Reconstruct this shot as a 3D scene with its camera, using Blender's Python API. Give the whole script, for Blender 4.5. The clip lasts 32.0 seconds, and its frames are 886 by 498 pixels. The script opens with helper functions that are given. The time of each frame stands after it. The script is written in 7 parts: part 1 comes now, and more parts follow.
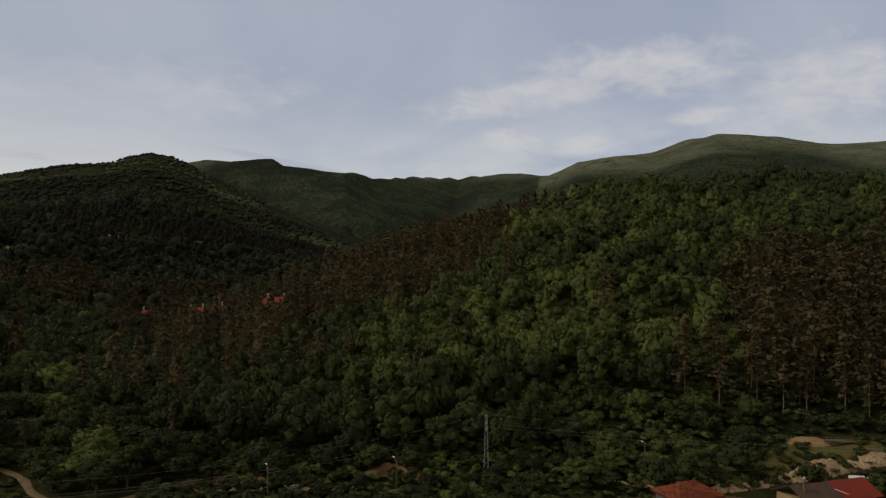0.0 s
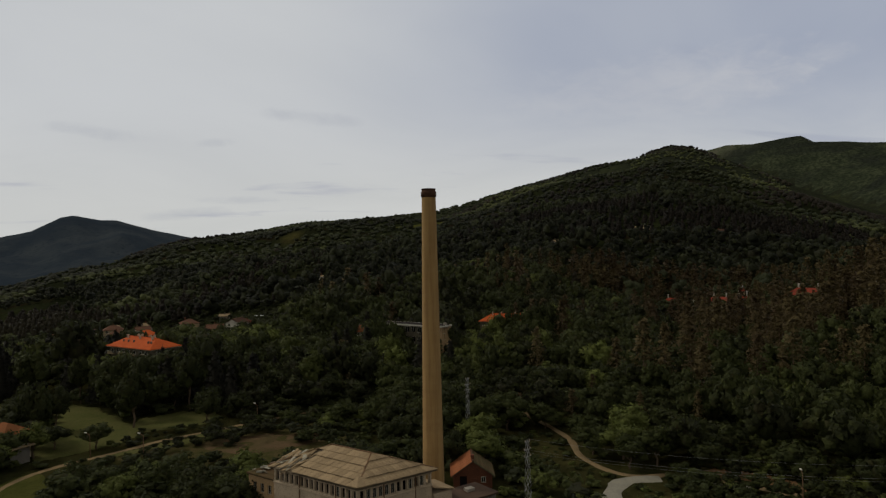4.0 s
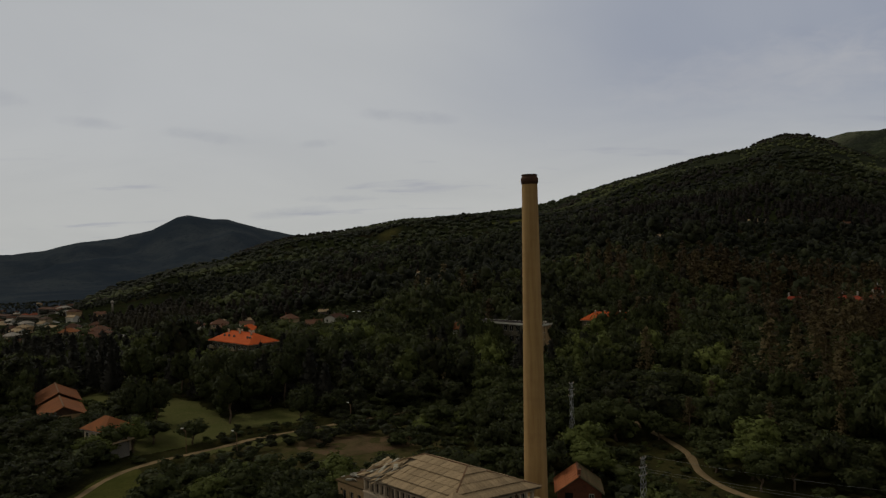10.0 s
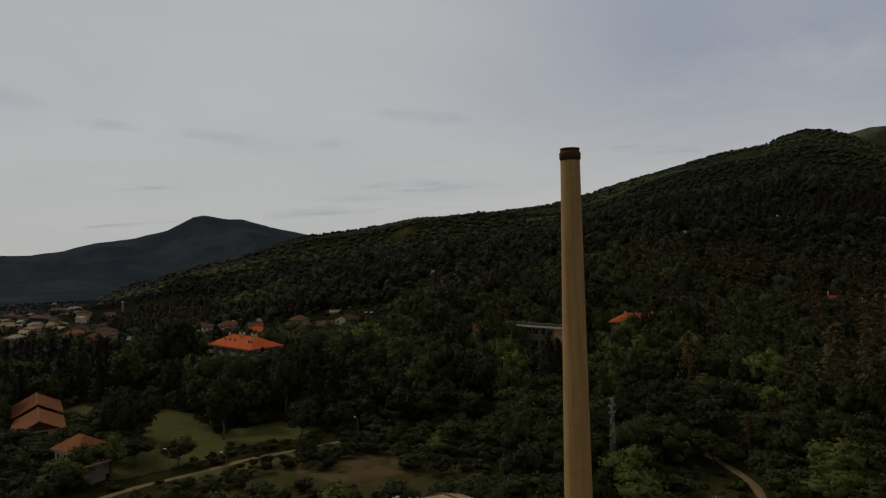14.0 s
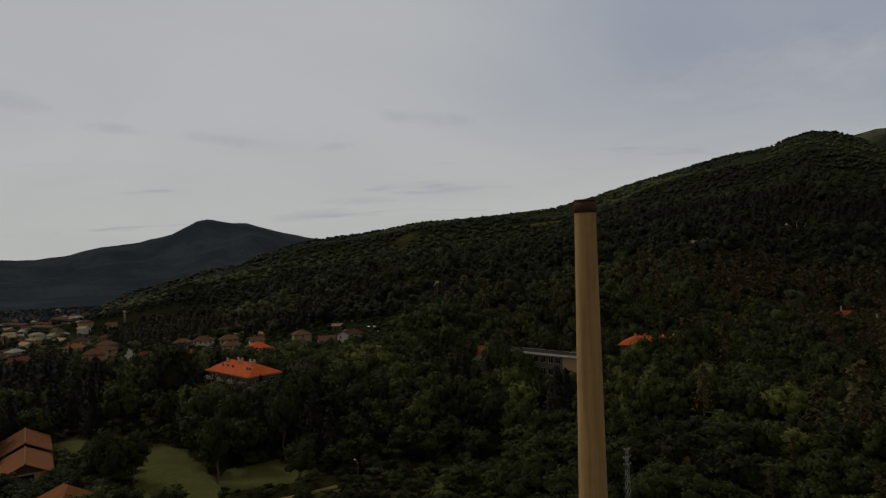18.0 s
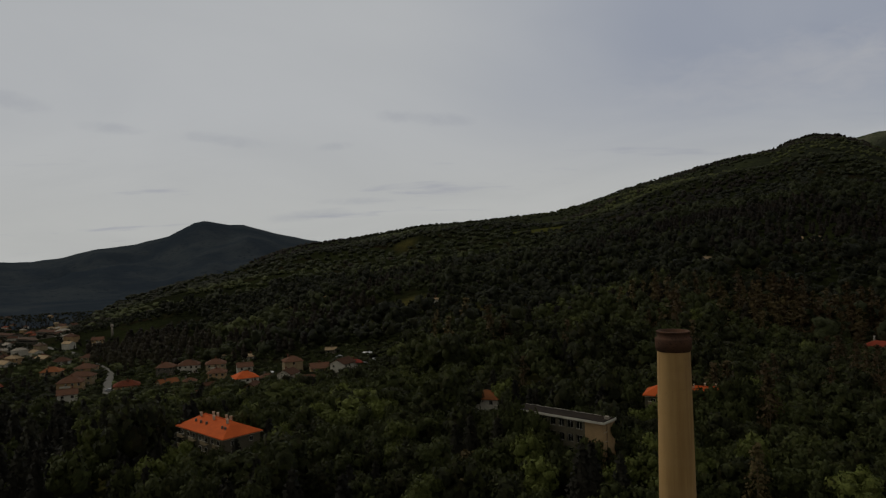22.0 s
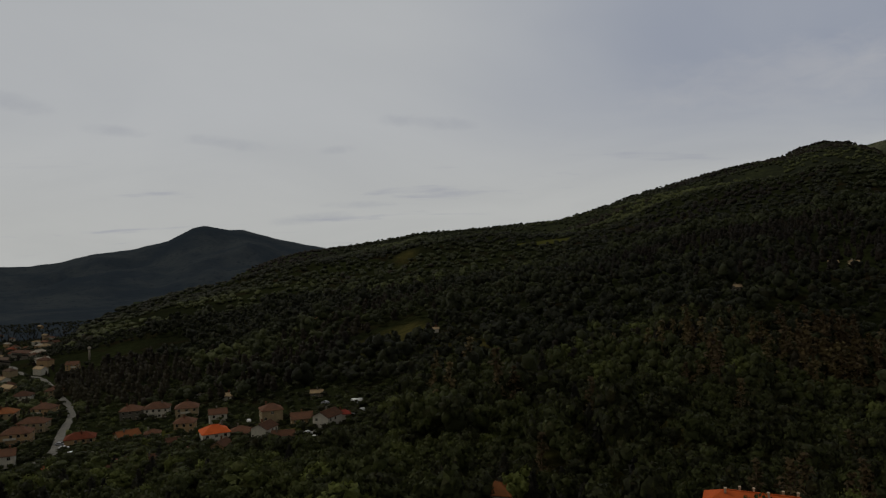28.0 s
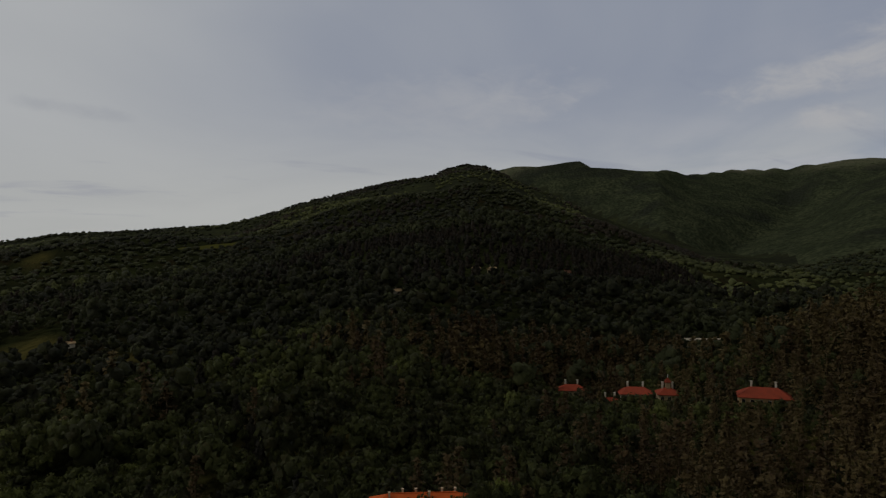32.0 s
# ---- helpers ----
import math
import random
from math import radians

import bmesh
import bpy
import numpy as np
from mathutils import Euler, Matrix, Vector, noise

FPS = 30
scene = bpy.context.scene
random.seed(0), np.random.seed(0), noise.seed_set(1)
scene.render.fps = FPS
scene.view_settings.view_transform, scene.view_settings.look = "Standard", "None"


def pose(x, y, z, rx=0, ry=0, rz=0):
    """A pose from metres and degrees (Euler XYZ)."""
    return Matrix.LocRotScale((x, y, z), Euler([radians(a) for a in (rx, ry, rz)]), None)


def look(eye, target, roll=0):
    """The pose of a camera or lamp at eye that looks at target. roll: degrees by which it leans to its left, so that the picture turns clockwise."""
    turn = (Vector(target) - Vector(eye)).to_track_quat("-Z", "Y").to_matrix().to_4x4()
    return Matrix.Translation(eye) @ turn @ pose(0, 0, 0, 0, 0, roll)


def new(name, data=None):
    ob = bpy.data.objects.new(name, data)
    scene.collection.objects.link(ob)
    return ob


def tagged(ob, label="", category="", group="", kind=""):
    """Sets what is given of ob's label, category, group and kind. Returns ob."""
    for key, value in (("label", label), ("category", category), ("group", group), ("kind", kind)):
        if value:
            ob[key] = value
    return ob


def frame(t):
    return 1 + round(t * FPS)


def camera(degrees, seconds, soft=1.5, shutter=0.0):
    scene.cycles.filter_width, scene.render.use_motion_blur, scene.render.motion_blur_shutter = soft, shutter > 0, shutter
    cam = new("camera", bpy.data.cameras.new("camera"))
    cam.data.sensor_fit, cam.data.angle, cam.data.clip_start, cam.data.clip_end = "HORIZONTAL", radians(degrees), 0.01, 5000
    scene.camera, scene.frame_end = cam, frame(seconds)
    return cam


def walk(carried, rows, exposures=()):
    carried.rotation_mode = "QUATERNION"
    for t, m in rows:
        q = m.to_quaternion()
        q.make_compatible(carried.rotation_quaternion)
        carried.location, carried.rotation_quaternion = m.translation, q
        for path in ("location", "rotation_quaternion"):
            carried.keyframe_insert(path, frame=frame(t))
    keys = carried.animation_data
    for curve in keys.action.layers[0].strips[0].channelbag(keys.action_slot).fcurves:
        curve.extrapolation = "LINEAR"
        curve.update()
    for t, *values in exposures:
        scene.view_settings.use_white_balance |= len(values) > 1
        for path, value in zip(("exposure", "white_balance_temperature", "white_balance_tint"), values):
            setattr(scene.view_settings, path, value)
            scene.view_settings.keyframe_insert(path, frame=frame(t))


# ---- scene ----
cam = camera(66.0, 32.0, soft=1.3)
PATH = [
    (0, look((-21.37, -106.02, 35.21), (59.93, -47.81, 36.37), 0.26)),
    (0.5, look((-21.19, -106.11, 35.12), (55.26, -41.67, 36.14), 0.26)),
    (1, look((-21.06, -106.17, 35.05), (48.99, -34.83, 35.93), 0.13)),
    (1.5, look((-20.97, -106.20, 34.99), (43.50, -29.77, 35.72), 0.04)),
    (2, look((-20.91, -106.21, 34.98), (37.75, -25.23, 35.47), -0.12)),
    (2.5, look((-20.88, -106.16, 35.05), (29.42, -19.73, 35.40), -0.30)),
    (3, look((-20.96, -106.17, 35.19), (19.29, -14.63, 35.36), -0.56)),
    (3.5, look((-21.17, -106.24, 35.34), (8.40, -10.71, 35.40), -0.89)),
    (4, look((-21.44, -106.27, 35.41), (0.26, -8.66, 35.39), -1.02)),
    (4.5, look((-21.33, -106.24, 35.40), (-3.32, -7.88, 35.27), -1.03)),
    (6.5, look((-20.61, -103.61, 35.12), (-8.82, -4.30, 34.98), -1.16)),
    (7, look((-20.30, -102.92, 35.16), (-9.88, -3.47, 34.93), -1.31)),
    (7.5, look((-20.40, -102.33, 35.12), (-10.76, -2.80, 34.95), -1.34)),
    (8, look((-20.50, -101.80, 35.08), (-11.53, -2.20, 34.92), -1.36)),
    (8.5, look((-20.52, -101.08, 35.06), (-11.88, -1.46, 34.83), -1.36)),
    (9, look((-20.47, -100.00, 35.07), (-12.10, -0.35, 34.81), -1.36)),
    (9.5, look((-20.31, -98.52, 34.94), (-12.23, 1.16, 34.63), -1.33)),
    (10, look((-20.21, -96.65, 34.84), (-12.42, 3.05, 34.58), -1.25)),
    (10.5, look((-20.15, -94.60, 34.70), (-12.61, 5.11, 34.40), -1.28)),
    (11, look((-20.10, -92.46, 34.58), (-12.90, 7.28, 34.31), -1.29)),
    (11.5, look((-20.02, -90.21, 34.43), (-13.06, 9.55, 34.18), -1.35)),
    (12, look((-19.93, -87.88, 34.31), (-13.26, 11.90, 34.05), -1.32)),
    (12.5, look((-19.81, -85.46, 34.17), (-13.33, 14.33, 33.90), -1.43)),
    (13, look((-19.68, -82.95, 34.12), (-13.49, 16.85, 33.76), -1.44)),
    (13.5, look((-19.60, -80.57, 33.97), (-13.65, 19.25, 33.77), -1.48)),
    (14, look((-19.54, -78.56, 33.91), (-13.89, 21.28, 33.60), -1.48)),
    (14.5, look((-19.54, -77.01, 33.81), (-14.03, 22.84, 33.60), -1.49)),
    (16.5, look((-19.60, -74.39, 36.20), (-14.31, 25.47, 36.07), -1.45)),
    (17, look((-19.37, -74.04, 37.48), (-14.21, 25.82, 37.54), -1.52)),
    (17.5, look((-19.12, -73.32, 38.87), (-14.07, 26.55, 38.87), -1.57)),
    (18, look((-18.94, -71.95, 40.19), (-13.87, 27.92, 40.19), -1.66)),
    (18.5, look((-19.05, -69.96, 41.50), (-13.95, 29.91, 41.53), -1.70)),
    (19, look((-19.45, -67.42, 42.86), (-14.23, 32.44, 42.84), -1.47)),
    (19.5, look((-19.50, -64.62, 44.32), (-14.26, 35.24, 44.30), -1.59)),
    (20, look((-19.33, -61.55, 45.78), (-14.08, 38.31, 45.75), -1.58)),
    (20.5, look((-19.14, -58.12, 47.12), (-13.93, 41.75, 47.10), -1.61)),
    (21, look((-18.93, -54.45, 48.35), (-13.67, 45.41, 48.38), -1.68)),
    (21.5, look((-18.71, -50.72, 49.73), (-13.47, 49.14, 49.78), -1.61)),
    (22, look((-18.48, -46.95, 51.16), (-13.20, 52.91, 51.19), -1.61)),
    (22.5, look((-18.19, -43.19, 52.50), (-12.77, 56.67, 52.59), -1.57)),
    (23, look((-18.25, -39.26, 53.69), (-12.70, 60.58, 53.95), -1.42)),
    (23.5, look((-18.15, -35.45, 55.09), (-12.53, 64.39, 55.33), -1.44)),
    (24, look((-17.89, -31.65, 56.53), (-12.34, 68.20, 56.77), -1.40)),
    (24.5, look((-17.56, -27.83, 57.90), (-12.08, 72.02, 58.16), -1.42)),
    (25, look((-17.21, -24.00, 59.19), (-11.85, 75.85, 59.54), -1.37)),
    (25.5, look((-16.89, -20.12, 60.45), (-11.55, 79.74, 60.81), -1.36)),
    (27.5, look((-15.63, -5.06, 64.17), (-10.50, 94.80, 64.68), -1.43)),
    (28, look((-15.21, -1.81, 64.71), (-10.21, 98.07, 65.32), -1.34)),
    (28.5, look((-14.83, 1.22, 65.23), (-9.83, 101.10, 65.59), -1.27)),
    (29, look((-14.39, 3.89, 65.52), (-9.39, 103.76, 65.89), -1.32)),
    (29.5, look((-13.85, 6.08, 65.46), (-8.71, 105.95, 65.81), -1.36)),
    (30, look((-13.20, 7.82, 65.06), (-6.38, 107.58, 65.47), -1.26)),
    (30.5, look((-12.58, 9.16, 64.52), (0.33, 108.32, 64.99), -0.94)),
    (31, look((-12.01, 10.20, 63.94), (14.36, 106.66, 64.64), -0.78)),
    (31.5, look((-11.52, 10.90, 63.36), (31.12, 101.35, 64.17), -0.62)),
    (32, look((-11.03, 11.59, 62.78), (39.32, 97.99, 63.70), -0.45)),
]
EXPOSURES = [(0, 0.27), (2.5, 0.28), (4, 0.21), (7, 0.03), (9, -0.06), (19, -0.12), (25, -0.16), (29, -0.14), (32, -0.26)]
walk(cam, PATH, EXPOSURES)

# ---- world and sun ----
SUN_AZ, SUN_EL = -50.0, 42.0      # degrees clockwise from +y, and above the horizon


def build_world():
    w = bpy.data.worlds.new("sky")
    scene.world = w
    w.use_nodes = True
    nt = w.node_tree
    nt.nodes.clear()
    N, L = nt.nodes.new, nt.links.new

    def math_(op, a, b=0.0):
        n = N("ShaderNodeMath")
        n.operation = op
        for k, v in enumerate((a, b)):
            if isinstance(v, (int, float)):
                n.inputs[k].default_value = v
            else:
                L(v, n.inputs[k])
        return n.outputs[0]

    def ramp(f, a, b, lo=0.0, hi=1.0):
        n = N("ShaderNodeMapRange")
        n.interpolation_type = "SMOOTHSTEP"
        L(f, n.inputs[0])
        for k, v in enumerate((a, b, lo, hi)):
            n.inputs[k + 1].default_value = v
        return n.outputs[0]

    def mix(f, a, b):
        n = N("ShaderNodeMix")
        n.data_type = "RGBA"
        if isinstance(f, (int, float)):
            n.inputs[0].default_value = f
        else:
            L(f, n.inputs[0])
        for k, v in ((6, a), (7, b)):
            if isinstance(v, tuple):
                n.inputs[k].default_value = (*v, 1)
            else:
                L(v, n.inputs[k])
        return n.outputs[2]

    sky = N("ShaderNodeTexSky")
    sky.sky_type, sky.sun_disc = "NISHITA", False
    sky.sun_elevation, sky.sun_rotation = radians(SUN_EL), radians(SUN_AZ)
    sky.air_density, sky.dust_density, sky.altitude = 1.0, 1.6, 600
    scale = N("ShaderNodeVectorMath")
    scale.operation = "SCALE"
    L(sky.outputs[0], scale.inputs[0])
    scale.inputs[3].default_value = 0.075
    co = N("ShaderNodeTexCoord")
    sep = N("ShaderNodeSeparateXYZ")
    L(co.outputs["Generated"], sep.inputs[0])
    x, y, z = sep.outputs
    up = math_("MAXIMUM", z, 0.0)
    den = math_("ADD", up, 0.14)
    flat = N("ShaderNodeCombineXYZ")
    L(math_("DIVIDE", x, den), flat.inputs[0])
    L(math_("DIVIDE", y, den), flat.inputs[1])
    flat.inputs[2].default_value = 3.7

    def noise_(scale_, detail, rough, dist=0.0, vec=None):
        n = N("ShaderNodeTexNoise")
        L(vec or flat.outputs[0], n.inputs["Vector"])
        n.inputs["Scale"].default_value = scale_
        n.inputs["Detail"].default_value = detail
        n.inputs["Roughness"].default_value = rough
        n.inputs["Distortion"].default_value = dist
        return n.outputs["Fac"]

    # a thin overcast veil, breaking up to blue gaps and white puffs towards +x
    side = math_("ADD", math_("MULTIPLY", x, 0.80), math_("MULTIPLY", y, -0.60))
    open_ = ramp(side, -0.22, 0.60)
    veil_n = noise_(0.55, 5, 0.55, 0.6)
    high = ramp(up, 0.10, 0.42)
    gap = math_("MULTIPLY", open_, math_("ADD", ramp(veil_n, 0.36, 0.60, 0.15, 0.85), math_("MULTIPLY", high, 0.4)))
    gap = math_("MINIMUM", gap, 0.92)
    veil = mix(ramp(veil_n, 0.3, 0.7), (0.404, 0.414, 0.428), (0.346, 0.358, 0.378))
    warm = mix(ramp(up, 0.0, 0.22), (0.410, 0.412, 0.382), (0.376, 0.389, 0.400))
    veil = mix(0.55, veil, warm)
    streak = N("ShaderNodeMapping")
    streak.inputs["Rotation"].default_value = (0, 0, 0.5)
    streak.inputs["Scale"].default_value = (1.1, 2.9, 1.0)
    L(flat.outputs[0], streak.inputs["Vector"])
    veil = mix(ramp(noise_(0.9, 4, 0.55, 0.3, streak.outputs[0]), 0.60, 0.74, 0.0, 0.8), veil, (0.295, 0.305, 0.340))
    blue = mix(0.8, scale.outputs[0], (0.185, 0.222, 0.315))
    col = mix(gap, veil, blue)
    puff = ramp(noise_(1.0, 8, 0.60, 0.5), 0.47, 0.62)
    puff = math_("MULTIPLY", math_("MULTIPLY", puff, ramp(side, 0.0, 0.45)), ramp(up, 0.34, 0.22))
    col = mix(math_("MULTIPLY", puff, 0.5), col, (0.42, 0.42, 0.44))
    # single clouds: azimuth and height in degrees, half width and half height, rise to the side
    azim = math_("MULTIPLY", math_("ARCTAN2", x, y), 57.296)
    elev = math_("MULTIPLY", math_("ARCSINE", z), 57.296)
    chart = N("ShaderNodeCombineXYZ")
    L(azim, chart.inputs[0])
    L(math_("MULTIPLY", elev, 2.2), chart.inputs[1])
    ragged = math_("MULTIPLY", math_("SUBTRACT", noise_(0.34, 7, 0.62, 0.4, chart.outputs[0]), 0.5), 3.4)

    def cloud_bank(rows):
        most = None
        for az0, el0, wa, we, rise in rows:
            side_ = math_("SUBTRACT", azim, az0)
            du = math_("DIVIDE", side_, wa)
            dv = math_("DIVIDE", math_("SUBTRACT", math_("SUBTRACT", elev, el0), math_("MULTIPLY", side_, rise)), we)
            d2 = math_("ADD", math_("ADD", math_("MULTIPLY", du, du), math_("MULTIPLY", dv, dv)), ragged)
            f = ramp(d2, 1.5, -0.6)
            most = f if most is None else math_("MAXIMUM", most, f)
        return most

    wisps = cloud_bank([(1.9, 10.9, 4.2, 0.55, -0.06), (-14.4, 9.1, 3.6, 0.5, -0.10), (-22.8, 9.8, 2.3, 0.45, -0.04), (-5.9, 8.7, 1.6, 0.4, 0.06), (-29, 11.3, 2.4, 0.7, -0.2), (-8.0, 3.1, 3.6, 0.45, 0.08), (-4.0, 4.2, 3.0, 0.35, 0.0)])
    col = mix(math_("MULTIPLY", wisps, 0.36), col, (0.262, 0.276, 0.312))
    banks = cloud_bank([(62, 13.4, 9.5, 1.5, 0.14), (71, 15.0, 8.5, 2.2, -0.03), (84, 12.6, 5.0, 3.0, 0.1), (60, 9.7, 3.2, 1.0, 0.0), (66, 9.2, 2.4, 0.9, 0.0), (75, 11.0, 2.6, 0.8, 0.0), (30, 12.5, 12, 2.4, 0.05)])
    dim = math_("MULTIPLY", ramp(x, -0.05, 0.44), ramp(up, 0.07, 0.26))
    col = mix(math_("MULTIPLY", dim, ramp(veil_n, 0.32, 0.66, 0.55, 0.95)), col, (0.225, 0.252, 0.318))
    col = mix(math_("MULTIPLY", banks, math_("MULTIPLY", ramp(azim, 25, 55, 0.3, 0.85), 1.0)), col, (0.385, 0.385, 0.395))
    back = ramp(y, 0.05, -0.55, 0.0, 0.8)
    col = mix(back, col, (0.235, 0.220, 0.190))
    zen = ramp(up, 0.36, 0.95, 0.0, 0.85)
    col = mix(zen, col, (0.235, 0.220, 0.190))
    bg = N("ShaderNodeBackground")
    L(col, bg.inputs[0])
    bg.inputs[1].default_value = 1.24
    out = N("ShaderNodeOutputWorld")
    L(bg.outputs[0], out.inputs[0])
    s = bpy.data.lights.new("sun", "SUN")
    s.energy, s.angle, s.color = 0.85, radians(11), (1.0, 0.93, 0.82)
    so = new("sun", s)
    a, e = radians(SUN_AZ), radians(SUN_EL)
    so.matrix_world = look((0, 0, 300), (-300 * math.sin(a) * math.cos(e), -300 * math.cos(a) * math.cos(e), 300 - 300 * math.sin(e)))


build_world()

# ---- materials ----
class Mat:
    """A small builder for procedural materials."""

    def __init__(self, name, rough=0.8, metal=0.0, spec=0.3):
        self.m = bpy.data.materials.new(name)
        self.m.use_nodes = True
        self.nt = self.m.node_tree
        self.bsdf = self.nt.nodes["Principled BSDF"]
        self.bsdf.inputs["Roughness"].default_value = rough
        self.bsdf.inputs["Metallic"].default_value = metal
        self.bsdf.inputs["Specular IOR Level"].default_value = spec
        self._co = None

    def N(self, kind):
        return self.nt.nodes.new(kind)

    def L(self, a, b):
        self.nt.links.new(a, b)

    def co(self, kind="Object", scale=(1, 1, 1)):
        t = self.N("ShaderNodeTexCoord")
        m = self.N("ShaderNodeMapping")
        m.inputs["Scale"].default_value = scale
        self.L(t.outputs[kind], m.inputs["Vector"])
        return m.outputs[0]

    def place(self, scale=(1, 1, 1)):
        g = self.N("ShaderNodeNewGeometry")
        m = self.N("ShaderNodeMapping")
        m.inputs["Scale"].default_value = scale
        self.L(g.outputs["Position"], m.inputs["Vector"])
        return m.outputs[0]

    def noise(self, vec, scale, detail=4, rough=0.55, dist=0.0):
        n = self.N("ShaderNodeTexNoise")
        self.L(vec, n.inputs["Vector"])
        n.inputs["Scale"].default_value = scale
        n.inputs["Detail"].default_value = detail
        n.inputs["Roughness"].default_value = rough
        n.inputs["Distortion"].default_value = dist
        return n.outputs["Fac"]

    def ramp(self, f, a, b, lo=0.0, hi=1.0):
        n = self.N("ShaderNodeMapRange")
        n.interpolation_type = "SMOOTHSTEP"
        self.L(f, n.inputs[0])
        for k, v in enumerate((a, b, lo, hi)):
            n.inputs[k + 1].default_value = v
        return n.outputs[0]

    def mix(self, f, a, b, mode="MIX"):
        n = self.N("ShaderNodeMix")
        n.data_type, n.blend_type = "RGBA", mode
        if isinstance(f, (int, float)):
            n.inputs[0].default_value = f
        else:
            self.L(f, n.inputs[0])
        for k, v in ((6, a), (7, b)):
            if isinstance(v, tuple):
                n.inputs[k].default_value = (*v, 1)
            else:
                self.L(v, n.inputs[k])
        return n.outputs[2]

    def rand(self):
        return self.N("ShaderNodeObjectInfo").outputs["Random"]

    def island(self):
        return self.N("ShaderNodeNewGeometry").outputs["Random Per Island"]

    def attr(self, name):
        n = self.N("ShaderNodeAttribute")
        n.attribute_name = name
        return n.outputs["Fac"]

    def math(self, op, a, b=0.0):
        n = self.N("ShaderNodeMath")
        n.operation = op
        for k, v in enumerate((a, b)):
            if isinstance(v, (int, float)):
                n.inputs[k].default_value = v
            else:
                self.L(v, n.inputs[k])
        return n.outputs[0]

    def color(self, c):
        if isinstance(c, tuple):
            self.bsdf.inputs["Base Color"].default_value = (*c, 1)
        else:
            self.L(c, self.bsdf.inputs["Base Color"])
        return self

    def bump(self, f, strength, distance=0.1):
        n = self.N("ShaderNodeBump")
        n.inputs["Strength"].default_value = strength
        n.inputs["Distance"].default_value = distance
        self.L(f, n.inputs["Height"])
        self.L(n.outputs[0], self.bsdf.inputs["Normal"])
        return self


def surface(name, c1, c2, c3=None, scale=1.0, rough=0.85, bump=0.3, vary=0.0, world=False, metal=0.0, spec=0.06):
    """Two-scale mottled material: c1/c2 by broad stains, c3 by fine grain; vary: each object's own shade."""
    m = Mat(name, rough, metal, spec)
    v = m.place() if world else m.co()
    big = m.noise(v, 0.45 * scale, 5, 0.6, 0.3)
    fine = m.noise(v, 6.0 * scale, 5, 0.65)
    col = m.mix(m.ramp(big, 0.35, 0.65), c1, c2)
    if c3:
        col = m.mix(m.ramp(fine, 0.5, 0.72), col, c3)
    if vary:
        lo, hi = 1.0 - vary, 1.0 + vary
        f = m.ramp(m.rand(), 0.0, 1.0, lo, hi)
        g = m.N("ShaderNodeCombineColor")
        for k in range(3):
            m.L(f, g.inputs[k])
        col = m.mix(1.0, col, g.outputs[0], "MULTIPLY")
    m.color(col)
    if bump:
        m.bump(fine, bump, 0.05)
    return m.m


def leaf_material(name, dark, mid, light, warm, grain=1.0):
    """Foliage: each tree's own shade, clumps lighter and darker within the crown, and a leafy relief."""
    m = Mat(name, 0.75, 0.0, 0.10)
    tint, isl = m.attr("tint"), m.island()
    v = m.place()
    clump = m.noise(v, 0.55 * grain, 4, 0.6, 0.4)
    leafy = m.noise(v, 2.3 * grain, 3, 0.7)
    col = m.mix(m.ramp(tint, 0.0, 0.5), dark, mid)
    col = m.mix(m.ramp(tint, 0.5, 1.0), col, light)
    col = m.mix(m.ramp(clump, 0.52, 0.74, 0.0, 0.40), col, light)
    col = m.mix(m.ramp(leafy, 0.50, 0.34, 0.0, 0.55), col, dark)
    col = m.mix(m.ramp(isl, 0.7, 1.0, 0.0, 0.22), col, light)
    col = m.mix(m.ramp(isl, 0.0, 0.2, 0.30, 0.0), col, warm)
    m.color(col)
    m.bump(m.math("ADD", m.math("MULTIPLY", clump, 1.6), leafy), 0.75, 0.55 / grain)
    tr = m.N("ShaderNodeBsdfTranslucent")
    m.L(col, tr.inputs[0])
    mx = m.N("ShaderNodeMixShader")
    mx.inputs[0].default_value = 0.28
    m.L(m.bsdf.outputs[0], mx.inputs[1])
    m.L(tr.outputs[0], mx.inputs[2])
    m.L(mx.outputs[0], m.nt.nodes["Material Output"].inputs[0])
    return m.m


def ground_material():
    m = Mat("ground", 0.95, 0.0, 0.0)
    v = m.place()
    big = m.noise(v, 0.018, 6, 0.6, 0.5)
    mid = m.noise(v, 0.12, 5, 0.6)
    fine = m.noise(v, 1.4, 5, 0.7)
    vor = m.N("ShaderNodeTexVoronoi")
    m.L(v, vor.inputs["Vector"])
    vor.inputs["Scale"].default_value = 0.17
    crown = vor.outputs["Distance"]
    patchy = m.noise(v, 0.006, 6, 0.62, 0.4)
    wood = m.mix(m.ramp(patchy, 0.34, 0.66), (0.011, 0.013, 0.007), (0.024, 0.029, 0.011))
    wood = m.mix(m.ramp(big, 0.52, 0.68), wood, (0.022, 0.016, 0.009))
    # cell edges darkened, painting the shaded gaps between crowns
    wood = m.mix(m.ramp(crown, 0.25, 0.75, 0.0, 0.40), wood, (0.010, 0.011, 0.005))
    grass = m.mix(m.ramp(mid, 0.35, 0.65), (0.046, 0.044, 0.014), (0.070, 0.062, 0.020))
    grass = m.mix(m.ramp(fine, 0.5, 0.75), grass, (0.082, 0.064, 0.026))
    col = m.mix(m.attr("meadow"), wood, grass)
    m.color(col)
    h = m.math("ADD", m.math("MULTIPLY", mid, 3.0), fine)
    h = m.math("ADD", h, m.math("MULTIPLY", crown, -5.0))
    m.bump(h, 0.8, 0.6)
    return m.m


